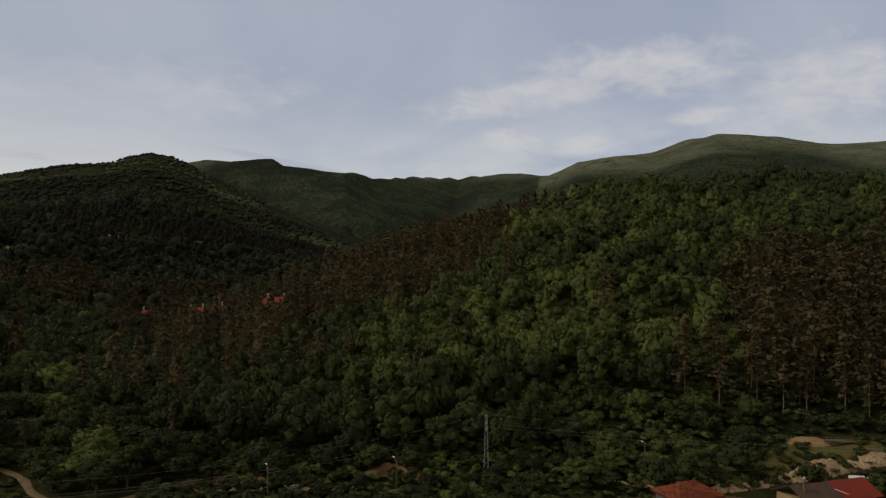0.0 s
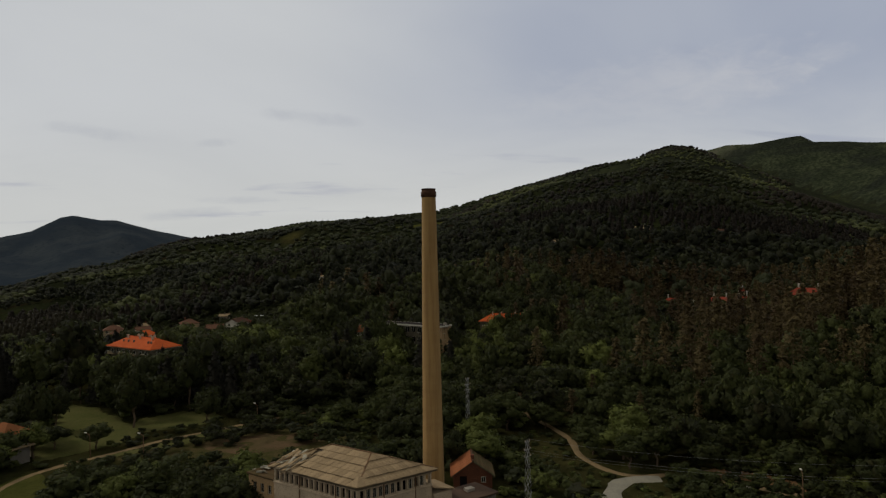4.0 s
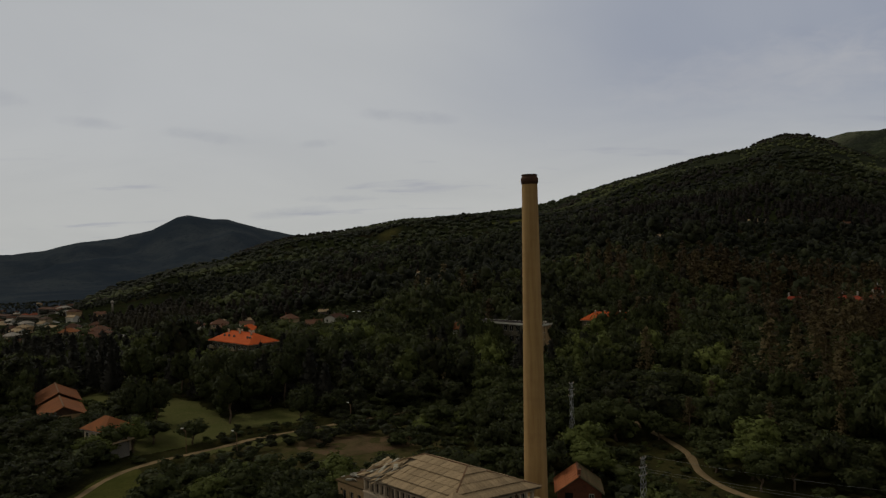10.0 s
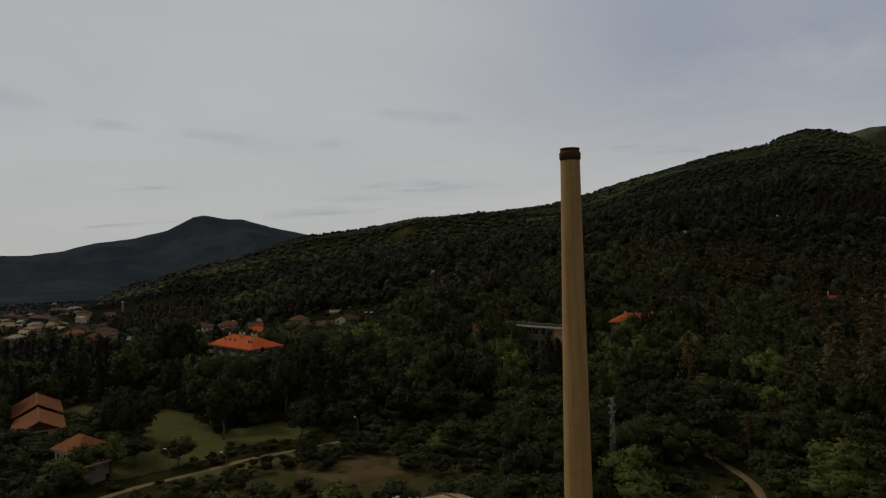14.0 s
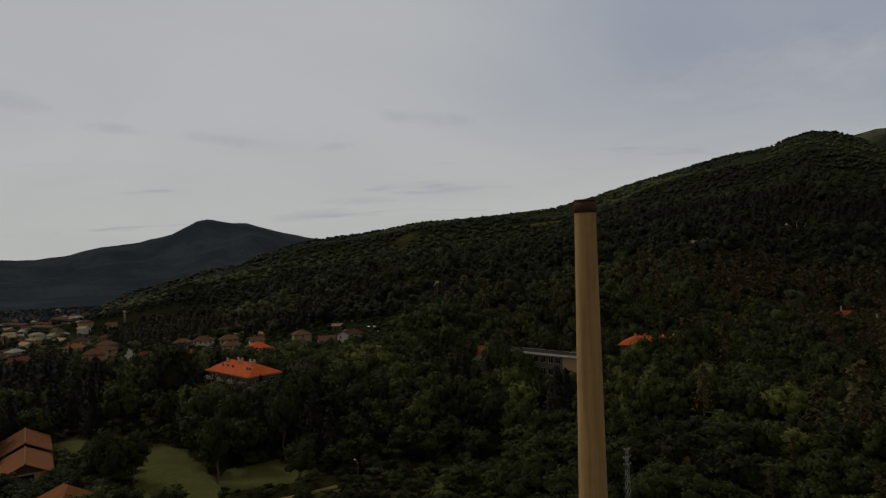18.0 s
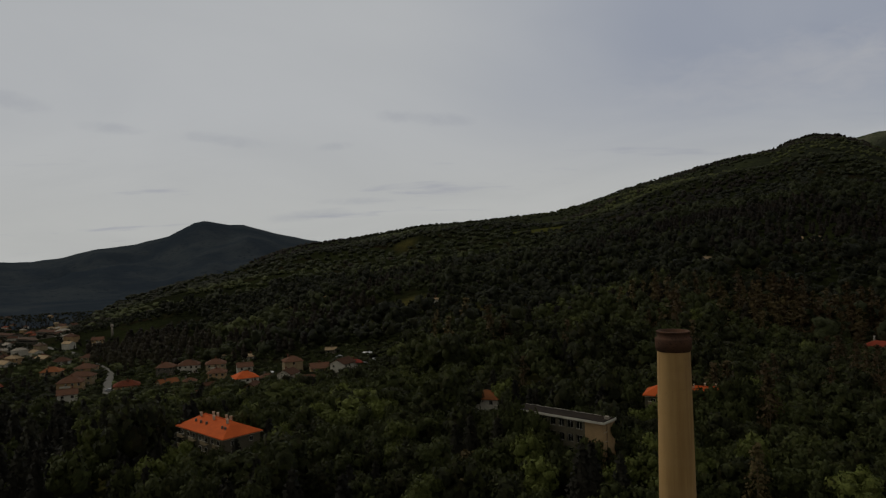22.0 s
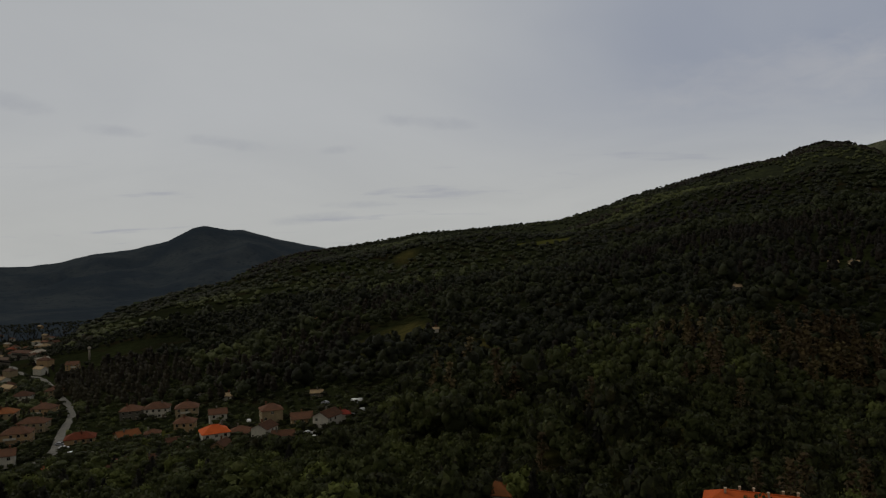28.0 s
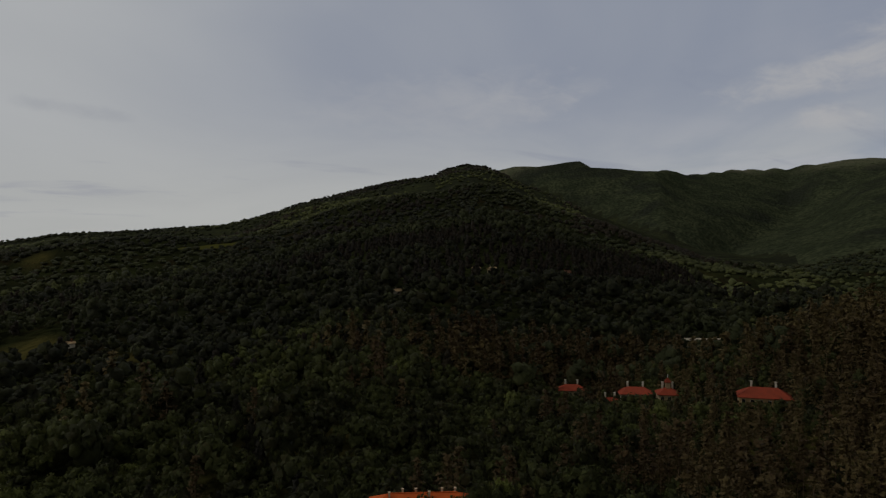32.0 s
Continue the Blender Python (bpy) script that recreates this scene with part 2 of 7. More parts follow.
def far_material():
    """Distant wooded mountains: crowns too small to stand out one by one, with open pasture on the tops."""
    m = Mat("far_woods", 0.95, 0.0, 0.0)
    v = m.place()
    big = m.noise(v, 0.0042, 6, 0.6, 0.6)
    mid = m.noise(v, 0.012, 6, 0.62, 0.3)
    vor = m.N("ShaderNodeTexVoronoi")
    m.L(v, vor.inputs["Vector"])
    vor.inputs["Scale"].default_value = 0.085
    # paler, greyer greens than the near woods, distance haze mixed in
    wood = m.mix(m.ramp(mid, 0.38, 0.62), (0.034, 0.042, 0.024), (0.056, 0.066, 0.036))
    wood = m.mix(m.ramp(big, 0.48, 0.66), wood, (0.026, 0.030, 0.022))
    # dark cell edges paint the shade between the distant crowns
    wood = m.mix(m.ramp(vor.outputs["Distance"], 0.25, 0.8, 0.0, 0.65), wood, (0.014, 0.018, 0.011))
    grass = m.mix(m.ramp(mid, 0.4, 0.62), (0.140, 0.138, 0.092), (0.094, 0.100, 0.062))
    spots = m.ramp(m.noise(v, 0.03, 5, 0.7), 0.55, 0.63)
    grass = m.mix(spots, grass, (0.030, 0.042, 0.020))
    col = m.mix(m.attr("meadow"), wood, grass)
    m.color(col)
    m.bump(vor.outputs["Distance"], 1.0, 6.0)
    return m.m


M = {}
M["ground"] = ground_material()
M["far"] = far_material()
def ridge_material():
    """Dark wooded heights whose crowns run together; the colours also carry some distance haze."""
    m = Mat("ridge_woods", 0.95, 0.0, 0.0)
    v = m.place()
    big = m.noise(v, 0.004, 6, 0.62, 0.5)
    mid = m.noise(v, 0.02, 6, 0.65, 0.3)
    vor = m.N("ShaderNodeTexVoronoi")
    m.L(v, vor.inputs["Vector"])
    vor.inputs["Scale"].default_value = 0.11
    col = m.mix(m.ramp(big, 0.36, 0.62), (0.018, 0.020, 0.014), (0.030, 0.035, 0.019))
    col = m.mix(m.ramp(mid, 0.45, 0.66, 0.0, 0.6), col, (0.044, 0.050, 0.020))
    # shade between crowns painted as darker cell edges
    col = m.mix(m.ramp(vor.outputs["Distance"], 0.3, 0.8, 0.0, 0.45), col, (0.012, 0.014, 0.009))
    m.color(col)
    m.bump(vor.outputs["Distance"], 0.7, 4.0)
    return m.m


M["ridge_woods"] = ridge_material()
# blue of the distance haze painted straight into the woods' colour
M["haze_blue_far"] = surface("haze_blue_far_woods", (0.026, 0.035, 0.045), (0.043, 0.052, 0.058), (0.020, 0.027, 0.036), 0.008, 0.95, 0.0, world=True, spec=0.0)
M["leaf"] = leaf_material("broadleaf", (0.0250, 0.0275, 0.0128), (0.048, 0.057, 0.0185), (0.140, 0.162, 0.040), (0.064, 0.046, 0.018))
# bluer than the near leaf, a little distance haze in the colour
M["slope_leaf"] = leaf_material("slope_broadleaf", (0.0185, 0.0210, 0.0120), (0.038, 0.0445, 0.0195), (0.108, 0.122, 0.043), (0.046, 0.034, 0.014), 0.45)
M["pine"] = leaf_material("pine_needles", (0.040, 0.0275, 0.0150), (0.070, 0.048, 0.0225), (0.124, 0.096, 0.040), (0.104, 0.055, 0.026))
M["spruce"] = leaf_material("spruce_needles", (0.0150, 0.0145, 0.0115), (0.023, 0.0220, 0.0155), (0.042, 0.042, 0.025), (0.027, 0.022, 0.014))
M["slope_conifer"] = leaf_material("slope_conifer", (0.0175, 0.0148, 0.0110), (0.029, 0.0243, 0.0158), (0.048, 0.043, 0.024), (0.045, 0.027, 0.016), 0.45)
M["bark"] = surface("bark", (0.10, 0.075, 0.05), (0.16, 0.11, 0.07), (0.06, 0.045, 0.03), 2.0, 0.9, 0.5)
M["pale_bark"] = surface("pale_bark", (0.19, 0.13, 0.085), (0.14, 0.10, 0.07), (0.08, 0.06, 0.045), 2.0, 0.9, 0.4)
M["grass"] = surface("mown_grass", (0.078, 0.083, 0.027), (0.096, 0.093, 0.034), (0.046, 0.053, 0.018), 0.5, 0.95, 0.4, world=True, spec=0.0)
M["rough_grass"] = surface("rough_grass", (0.050, 0.054, 0.014), (0.070, 0.068, 0.019), (0.034, 0.037, 0.010), 0.4, 0.95, 0.5, world=True, spec=0.0)
M["earth"] = surface("bare_earth", (0.115, 0.074, 0.042), (0.082, 0.062, 0.030), (0.046, 0.043, 0.018), 0.5, 0.95, 0.6, world=True, spec=0.0)
M["dirt_road"] = surface("dirt_road", (0.24, 0.168, 0.088), (0.18, 0.132, 0.072), (0.11, 0.086, 0.044), 0.9, 0.95, 0.4, world=True, spec=0.0)
M["pale_road"] = surface("pale_road", (0.260, 0.242, 0.184), (0.211, 0.198, 0.153), (0.161, 0.149, 0.111), 0.8, 0.9, 0.2, world=True, spec=0.15)
M["asphalt"] = surface("grey_asphalt", (0.140, 0.133, 0.113), (0.105, 0.101, 0.088), (0.077, 0.077, 0.063), 0.8, 0.9, 0.2, world=True, spec=0.2)
M["bank"] = surface("rocky_bank", (0.27, 0.165, 0.085), (0.46, 0.34, 0.21), (0.085, 0.060, 0.028), 5.0, 0.95, 1.0, world=True, spec=0.0)
M["plaster"] = surface("stained_white_plaster", (0.54, 0.43, 0.30), (0.43, 0.345, 0.24), (0.27, 0.21, 0.145), 0.8, 0.9, 0.15)
M["ochre"] = surface("ochre_plaster", (0.42, 0.28, 0.14), (0.34, 0.23, 0.12), (0.22, 0.15, 0.085), 0.8, 0.9, 0.15)
M["cream"] = surface("cream_plaster", (0.338, 0.263, 0.155), (0.274, 0.217, 0.129), (0.202, 0.155, 0.093), 0.8, 0.9, 0.12, vary=0.18)
M["grey_plaster"] = surface("grey_plaster", (0.182, 0.166, 0.132), (0.140, 0.127, 0.102), (0.098, 0.088, 0.070), 0.8, 0.9, 0.15, vary=0.2)
M["block_wall"] = surface("apartment_render", (0.127, 0.113, 0.076), (0.104, 0.091, 0.063), (0.073, 0.064, 0.044), 0.8, 0.9, 0.12)
M["concrete"] = surface("weathered_concrete", (0.36, 0.32, 0.26), (0.28, 0.25, 0.20), (0.18, 0.16, 0.13), 0.8, 0.9, 0.2)
M["brick"] = surface("red_brick", (0.168, 0.066, 0.038), (0.126, 0.052, 0.032), (0.070, 0.035, 0.025), 1.2, 0.9, 0.35)
M["sheet"] = surface("fibre_cement_sheet", (0.36, 0.265, 0.150), (0.28, 0.205, 0.120), (0.19, 0.135, 0.080), 0.9, 0.9, 0.25, vary=0.14)
M["ridge"] = surface("rusty_ridge_cap", (0.20, 0.115, 0.062), (0.15, 0.095, 0.055), (0.09, 0.062, 0.038), 2.0, 0.9, 0.3)
M["orange"] = surface("orange_clay_tile", (0.510, 0.101, 0.024), (0.431, 0.084, 0.021), (0.334, 0.066, 0.019), 1.0, 0.85, 0.2, vary=0.06)
M["tile"] = surface("old_clay_tile", (0.118, 0.057, 0.033), (0.090, 0.047, 0.030), (0.060, 0.037, 0.025), 0.8, 0.9, 0.25, vary=0.28)
M["red_sheet"] = surface("red_painted_sheet", (0.24, 0.038, 0.024), (0.19, 0.040, 0.026), (0.13, 0.035, 0.025), 1.0, 0.7, 0.15)
M["bitumen"] = surface("dark_roof_bitumen", (0.019, 0.015, 0.012), (0.028, 0.020, 0.014), (0.013, 0.011, 0.008), 0.7, 0.95, 0.3)
M["brown_sheet"] = surface("brown_roof_felt", (0.095, 0.060, 0.040), (0.075, 0.050, 0.034), (0.05, 0.036, 0.026), 1.0, 0.85, 0.2)
M["glass"] = Mat("dark_window_glass", 0.12, 0.0, 0.5).color((0.012, 0.013, 0.014)).m
# near black, so interiors look unlit by colour alone
M["void"] = Mat("unlit_interior_black", 0.95, 0.0, 0.05).color((0.012, 0.010, 0.009)).m
M["wood"] = surface("grey_boards", (0.168, 0.133, 0.088), (0.126, 0.098, 0.063), (0.084, 0.063, 0.044), 2.0, 0.85, 0.3, vary=0.2)
M["white"] = surface("white_paint", (0.56, 0.53, 0.44), (0.48, 0.45, 0.37), (0.36, 0.335, 0.27), 1.0, 0.6, 0.05)
M["steel"] = surface("galvanised_steel", (0.40, 0.40, 0.40), (0.33, 0.33, 0.33), (0.26, 0.25, 0.23), 1.5, 0.5, 0.05, metal=0.4)
M["cable"] = Mat("aluminium_cable", 0.5, 0.3).color((0.30, 0.30, 0.29)).m
M["rubble"] = surface("pale_rubble", (0.372, 0.353, 0.274), (0.279, 0.248, 0.184), (0.174, 0.149, 0.105), 1.5, 0.9, 0.3, vary=0.3)
M["rubber"] = Mat("rubber", 0.85).color((0.02, 0.02, 0.02)).m
M["green_paint"] = Mat("green_car_paint", 0.35, 0.0, 0.5).color((0.03, 0.14, 0.09)).m
M["white_paint"] = Mat("white_car_paint", 0.35, 0.0, 0.5).color((0.75, 0.75, 0.75)).m
M["red_paint"] = Mat("red_car_paint", 0.4, 0.0, 0.5).color((0.22, 0.03, 0.03)).m


def chimney_material():
    m = Mat("chimney_render", 0.9, 0.0, 0.2)
    v = m.co("Object")
    band = m.N("ShaderNodeTexWave")
    band.bands_direction = "Z"
    band.inputs["Scale"].default_value = 0.16
    band.inputs["Distortion"].default_value = 1.2
    m.L(v, band.inputs["Vector"])
    st = m.noise(m.co("Object", (1.2, 1.2, 0.06)), 1.6, 5, 0.6)
    big = m.noise(v, 0.25, 5, 0.6)
    fine = m.noise(v, 5.0, 5, 0.65)
    col = m.mix(m.ramp(st, 0.35, 0.7), (0.415, 0.262, 0.105), (0.315, 0.190, 0.074))
    col = m.mix(m.ramp(big, 0.5, 0.75, 0.0, 0.5), col, (0.26, 0.155, 0.070))
    col = m.mix(m.ramp(band.outputs["Fac"], 0.6, 1.0, 0.0, 0.07), col, (0.46, 0.31, 0.15))
    col = m.mix(m.ramp(fine, 0.55, 0.75, 0.0, 0.4), col, (0.24, 0.15, 0.075))
    m.color(col)
    m.bump(fine, 0.3, 0.04)
    return m.m


M["chimney"] = chimney_material()
M["soot"] = surface("sooty_brick", (0.105, 0.055, 0.034), (0.060, 0.036, 0.026), (0.030, 0.021, 0.017), 1.5, 0.95, 0.4)

# ---- plan helpers ----
def grid_noise(seed):
    tab = np.random.RandomState(seed).rand(256, 256)

    def f(x, y):
        xi, yi = np.floor(x).astype(int), np.floor(y).astype(int)
        u, v = x - xi, y - yi
        u, v = u * u * (3 - 2 * u), v * v * (3 - 2 * v)
        g = lambda a, b: tab[a % 256, b % 256]
        return (g(xi, yi) * (1 - u) + g(xi + 1, yi) * u) * (1 - v) + (g(xi, yi + 1) * (1 - u) + g(xi + 1, yi + 1) * u) * v
    return f


NOISE = [grid_noise(k) for k in range(6)]


def fbm(x, y, scale, octaves=4, k=0):
    out, amp, tot = 0.0, 1.0, 0.0
    for o in range(octaves):
        out = out + amp * NOISE[(k + o) % 6](x / scale * 2 ** o + 17.3 * o, y / scale * 2 ** o - 9.1 * o)
        tot += amp
        amp *= 0.5
    return out / tot * 2 - 1


# Ridges: azimuth (degrees clockwise from +y), foot distance and height, crest distance, and the angle at which the crest stands over EYE_Z
CENTRE, HILL_CENTRE, EYE_Z = (-17.0, -75.0), (-19.0, -104.0), 34.5
MAIN = [(-29, 700, -46, 950, -4.8), (-25, 600, -34, 1150, -3.5), (-22, 540, -31, 1350, -2.4), (-18, 470, -24, 1650, -1.4), (-14, 430, -20, 2050, -0.6),
        (-10, 410, -17, 2500, 0.8), (-8.3, 395, -15, 2550, 1.15), (-5, 355, -11, 2600, 1.5), (1, 315, -7, 2650, 2.35), (5, 305, -4, 2700, 2.6),
        (9, 290, -4, 2700, 2.9), (12, 280, -4, 2750, 3.2), (15, 270, -3, 2750, 3.85), (18.3, 275, -3, 2800, 4.85), (22.7, 315, -3, 2850, 5.95),
        (26, 355, -2, 2900, 6.65), (28.8, 400, 0, 2950, 7.2), (30, 405, 0, 2950, 7.75), (31.5, 415, 0, 2950, 8.05), (33, 425, 0, 2900, 7.9),
        (34.4, 430, 1, 2850, 7.3), (37, 440, 2, 2700, 6.0), (40, 450, 4, 2500, 4.6), (43, 460, 6, 2300, 3.3), (48, 480, 8, 2000, 1.2), (55, 500, 10, 1900, 0.6)]
MESA = [(24, 2400, 60, 3200, 4.0), (30, 2400, 60, 3200, 6.4), (35, 2400, 60, 3150, 7.35), (37.6, 2300, 60, 3100, 7.75), (40.7, 2300, 60, 3050, 7.75),
        (42, 2200, 55, 3000, 7.4), (46.6, 1900, 50, 3000, 6.95), (49, 2000, 50, 3400, 6.45), (53, 2400, 50, 3700, 6.55), (56, 2600, 50, 3900, 6.35),
        (58, 2400, 50, 3800, 6.75), (62.7, 2300, 50, 3700, 6.85), (66, 2300, 50, 3700, 6.8), (75, 2300, 50, 3700, 5.0)]
PASTURE = [(57, 1300, 40, 3300, 3.0), (60, 1300, 40, 3300, 5.4), (64.3, 1300, 40, 3300, 6.9), (66.1, 1300, 40, 3300, 7.75), (69.1, 1300, 40, 3300, 8.15), (72.1, 1300, 40, 3300, 8.4),
           (74, 1300, 40, 3250, 9.05), (76.7, 1300, 40, 3200, 9.55), (79.1, 1300, 40, 3200, 9.25), (82.2, 1300, 40, 3250, 8.7), (85, 1300, 40, 3300, 8.3),
           (90, 1300, 40, 3300, 8.1), (105, 1300, 40, 3300, 7.0), (125, 1300, 30, 3300, 4.0)]
BLUE = [(-75, 2600, -60, 4300, 2.5), (-50, 2600, -70, 4300, 1.4), (-36, 2600, -70, 4300, 0.3), (-29.5, 2600, -70, 4300, 0.0), (-26, 2600, -70, 4250, 0.2), (-23.8, 2600, -70, 4200, 0.75),
        (-21.1, 2600, -70, 4200, 1.1), (-18.7, 2600, -70, 4200, 1.8), (-16.9, 2600, -70, 4200, 2.85), (-16.0, 2600, -70, 4200, 3.0), (-14.4, 2600, -70, 4200, 2.55), (-13.2, 2600, -70, 4200, 2.55),
        (-10.5, 2600, -60, 4200, 1.7), (-8.3, 2600, -50, 4200, 1.25), (-5, 2700, -30, 4200, 0.6), (2, 2700, 0, 4200, 0.0)]
HILL = [(10, 190, -6, 300, -8.6), (22, 175, -6, 330, -7.0), (30, 170, -6, 380, -6.2), (36, 160, -6, 420, -4.6), (43, 150, -6, 440, -2.6), (50, 140, -6, 430, 0.0), (57, 132, -6, 420, 1.7),
        (62.7, 130, -6, 400, 3.5), (68.2, 128, -6, 385, 4.8), (71.7, 128, -6, 375, 5.3), (74.7, 128, -5, 400, 5.0), (78.3, 130, -5, 415, 5.3),
        (85, 132, -5, 420, 5.0), (95, 135, -5, 420, 4.7), (115, 150, -5, 420, 3.0)]
BEHIND = [(110, 700, -5, 1600, 3.0), (140, 500, -5, 1500, 4.0), (180, 500, -5, 1500, 4.0), (220, 600, -10, 1700, 4.0), (260, 900, -40, 2400, 3.0), (285, 1500, -55, 3500, 2.5), (300, 2600, -60, 4300, 1.5)]


def ridge(x, y, table, centre, power=1.0, wrap=False, drop=0.35, fall=0.0):
    a = np.degrees(np.arctan2(x - centre[0], y - centre[1]))
    if wrap:
        a = np.where(a < 0, a + 360, a)
    d = np.hypot(x - centre[0], y - centre[1])
    t = np.array(table, float)
    df, zf, dc, el = (np.interp(a, t[:, 0], t[:, k]) for k in (1, 2, 3, 4))
    zc = EYE_Z + dc * np.tan(np.radians(el)) - fall
    s = np.clip((d - df) / (dc - df), 0, 1)
    z = zf + (zc - zf) * s ** power
    z = z - drop * np.maximum(d - dc, 0) - np.where(d < df, 0.15 * (df - d), 0.0)
    edge = np.maximum(t[0, 0] - a, 0) + np.maximum(a - t[-1, 0], 0)
    return np.maximum(z - edge * 12.0, -300), s


def floor_z(x, y):
    u = -0.47 * x + 0.88 * y
    r = 0.9 * x + 0.45 * y
    z = -5.6 - 0.054 * np.maximum(u - 150, 0) + 0.012 * np.maximum(r - 90, 0)
    return np.maximum(z, -78.0)


def heights(x, y):
    x, y = np.asarray(x, float), np.asarray(y, float)
    base = floor_z(x, y)
    parts = [base]
    for table, c, p, wrap, fall in ((MAIN, CENTRE, 0.86, False, 6.0), (MESA, CENTRE, 0.9, False, -14.0), (PASTURE, CENTRE, 1.0, False, -14.0), (BLUE, CENTRE, 1.25, False, -12.0), (HILL, HILL_CENTRE, 0.85, False, 0.0), (BEHIND, CENTRE, 1.0, True, 0.0)):
        parts.append(ridge(x, y, table, c, p, wrap, 0.35, fall)[0])
    k = 3.0
    st = np.stack(parts)
    top = st.max(0)
    z = top + k * np.log(np.exp((st - top) / k).sum(0)) - k * 0.0
    lift = np.clip(z - base, 0, 400)
    d = np.hypot(x - CENTRE[0], y - CENTRE[1])
    rough = np.clip(lift / 40, 0, 1)
    amp = np.where(d > 700, np.clip(d / 140, 3, 16), 2.5)
    _, sm = ridge(x, y, MAIN, CENTRE)
    deg = np.degrees(np.arctan2(x - CENTRE[0], y - CENTRE[1]))
    bench = np.clip((sm - 0.12) / 0.2, 0, 1) * np.clip((0.9 - sm) / 0.3, 0, 1) * ((deg > -27) & (deg < 52))
    z = z + bench * 38.0 * fbm(x, y, 420.0, 3, 5)
    _, sb = ridge(x, y, BLUE, CENTRE)
    z = z + np.clip((sb - 0.05) / 0.2, 0, 1) * np.clip((0.93 - sb) / 0.25, 0, 1) * (deg < 4) * (deg > -60) * (d > 2500) * 75.0 * fbm(x * 1.6, y * 0.7, 420.0, 4, 1)
    return z + rough * amp * fbm(x, y, np.where(d > 700, 260.0, 70.0), 4) + 0.25 * fbm(x, y, 18.0, 2, 3) * np.clip(d / 300, 0.3, 1)


def gz(x, y):
    return float(heights(np.array([x]), np.array([y]))[0])


def tri_mesh(name, V, T, mat, tint=None, smooth=False, attr="tint", normals=None):
    me = bpy.data.meshes.new(name)
    V, T = np.asarray(V, np.float32), np.asarray(T, np.int32)
    n = T.shape[1]
    me.vertices.add(len(V))
    me.vertices.foreach_set("co", V.ravel())
    me.loops.add(T.size)
    me.loops.foreach_set("vertex_index", T.ravel())
    me.polygons.add(len(T))
    me.polygons.foreach_set("loop_start", np.arange(0, T.size, n, dtype=np.int32))
    me.polygons.foreach_set("loop_total", np.full(len(T), n, np.int32))
    if smooth:
        me.polygons.foreach_set("use_smooth", np.ones(len(T), bool))
    if tint is not None:
        me.attributes.new(attr, "FLOAT", "POINT").data.foreach_set("value", np.asarray(tint, np.float32))
    me.update(calc_edges=True)
    if normals is not None:
        me.polygons.foreach_set("use_smooth", np.ones(len(T), bool))
        me.normals_split_custom_set_from_vertices(np.asarray(normals, np.float32))
    me.materials.append(mat)
    return me


# ---- ground ----
def fan(a0, a1, na, r):
    """A sheet of ground: a fan of rings between two azimuths."""
    a = np.radians(np.linspace(a0, a1, na))
    A, R = np.meshgrid(a, r, indexing="ij")
    X, Y = CENTRE[0] + R * np.sin(A), CENTRE[1] + R * np.cos(A)
    Z = heights(X, Y)
    hill, s = ridge(X, Y, PASTURE, CENTRE)
    mesa, s2 = ridge(X, Y, MESA, CENTRE)
    n1 = fbm(X, Y, 420.0, 4, 2)
    near = fbm(X, Y, 55.0, 4, 1)
    deg = np.degrees(A)
    meadow = np.clip((s + 0.28 * n1 - 0.62) * 5, 0, 1) * ((deg > 63) & (deg < 130) & (R > 1500))
    meadow = np.maximum(meadow, np.clip((s2 + 0.3 * n1 - 0.93) * 6, 0, 0.7) * ((deg > 34) & (deg < 66) & (R > 2600)))
    meadow = np.where(R < 320, np.clip(0.25 + 1.4 * near, 0, 0.8), meadow)
    open_ = np.where(R < 950, fbm(X, Y, 130.0, 3, 4) - 0.35, fbm(X, Y, 190.0, 4, 4) - 0.34)
    meadow = np.maximum(meadow, np.clip(open_ * 8, 0, 1) * ((R > 420) & (R < 1600) & (deg > -8) & (deg < 50)))
    idx = np.arange(X.size).reshape(X.shape)
    F = np.stack([idx[:-1, :-1], idx[:-1, 1:], idx[1:, 1:], idx[1:, :-1]], -1).reshape(-1, 4)
    V = np.stack([X, Y, Z], -1).reshape(-1, 3)
    rc, dc = R[:-1, :-1].ravel(), deg[:-1, :-1].ravel()
    crest = 1.03 * np.interp(dc, [r[0] for r in MAIN], [r[3] for r in MAIN])
    own = ridge(X, Y, MAIN, CENTRE)[0] > np.maximum(hill, mesa)
    own = own[:-1, :-1].ravel()
    # far mountain and far valley floor that get the haze-coloured material
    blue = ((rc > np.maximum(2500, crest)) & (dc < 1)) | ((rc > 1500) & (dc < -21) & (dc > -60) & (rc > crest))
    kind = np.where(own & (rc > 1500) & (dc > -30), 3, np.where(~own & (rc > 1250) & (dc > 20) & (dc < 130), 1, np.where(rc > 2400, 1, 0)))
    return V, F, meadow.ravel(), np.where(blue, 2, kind)


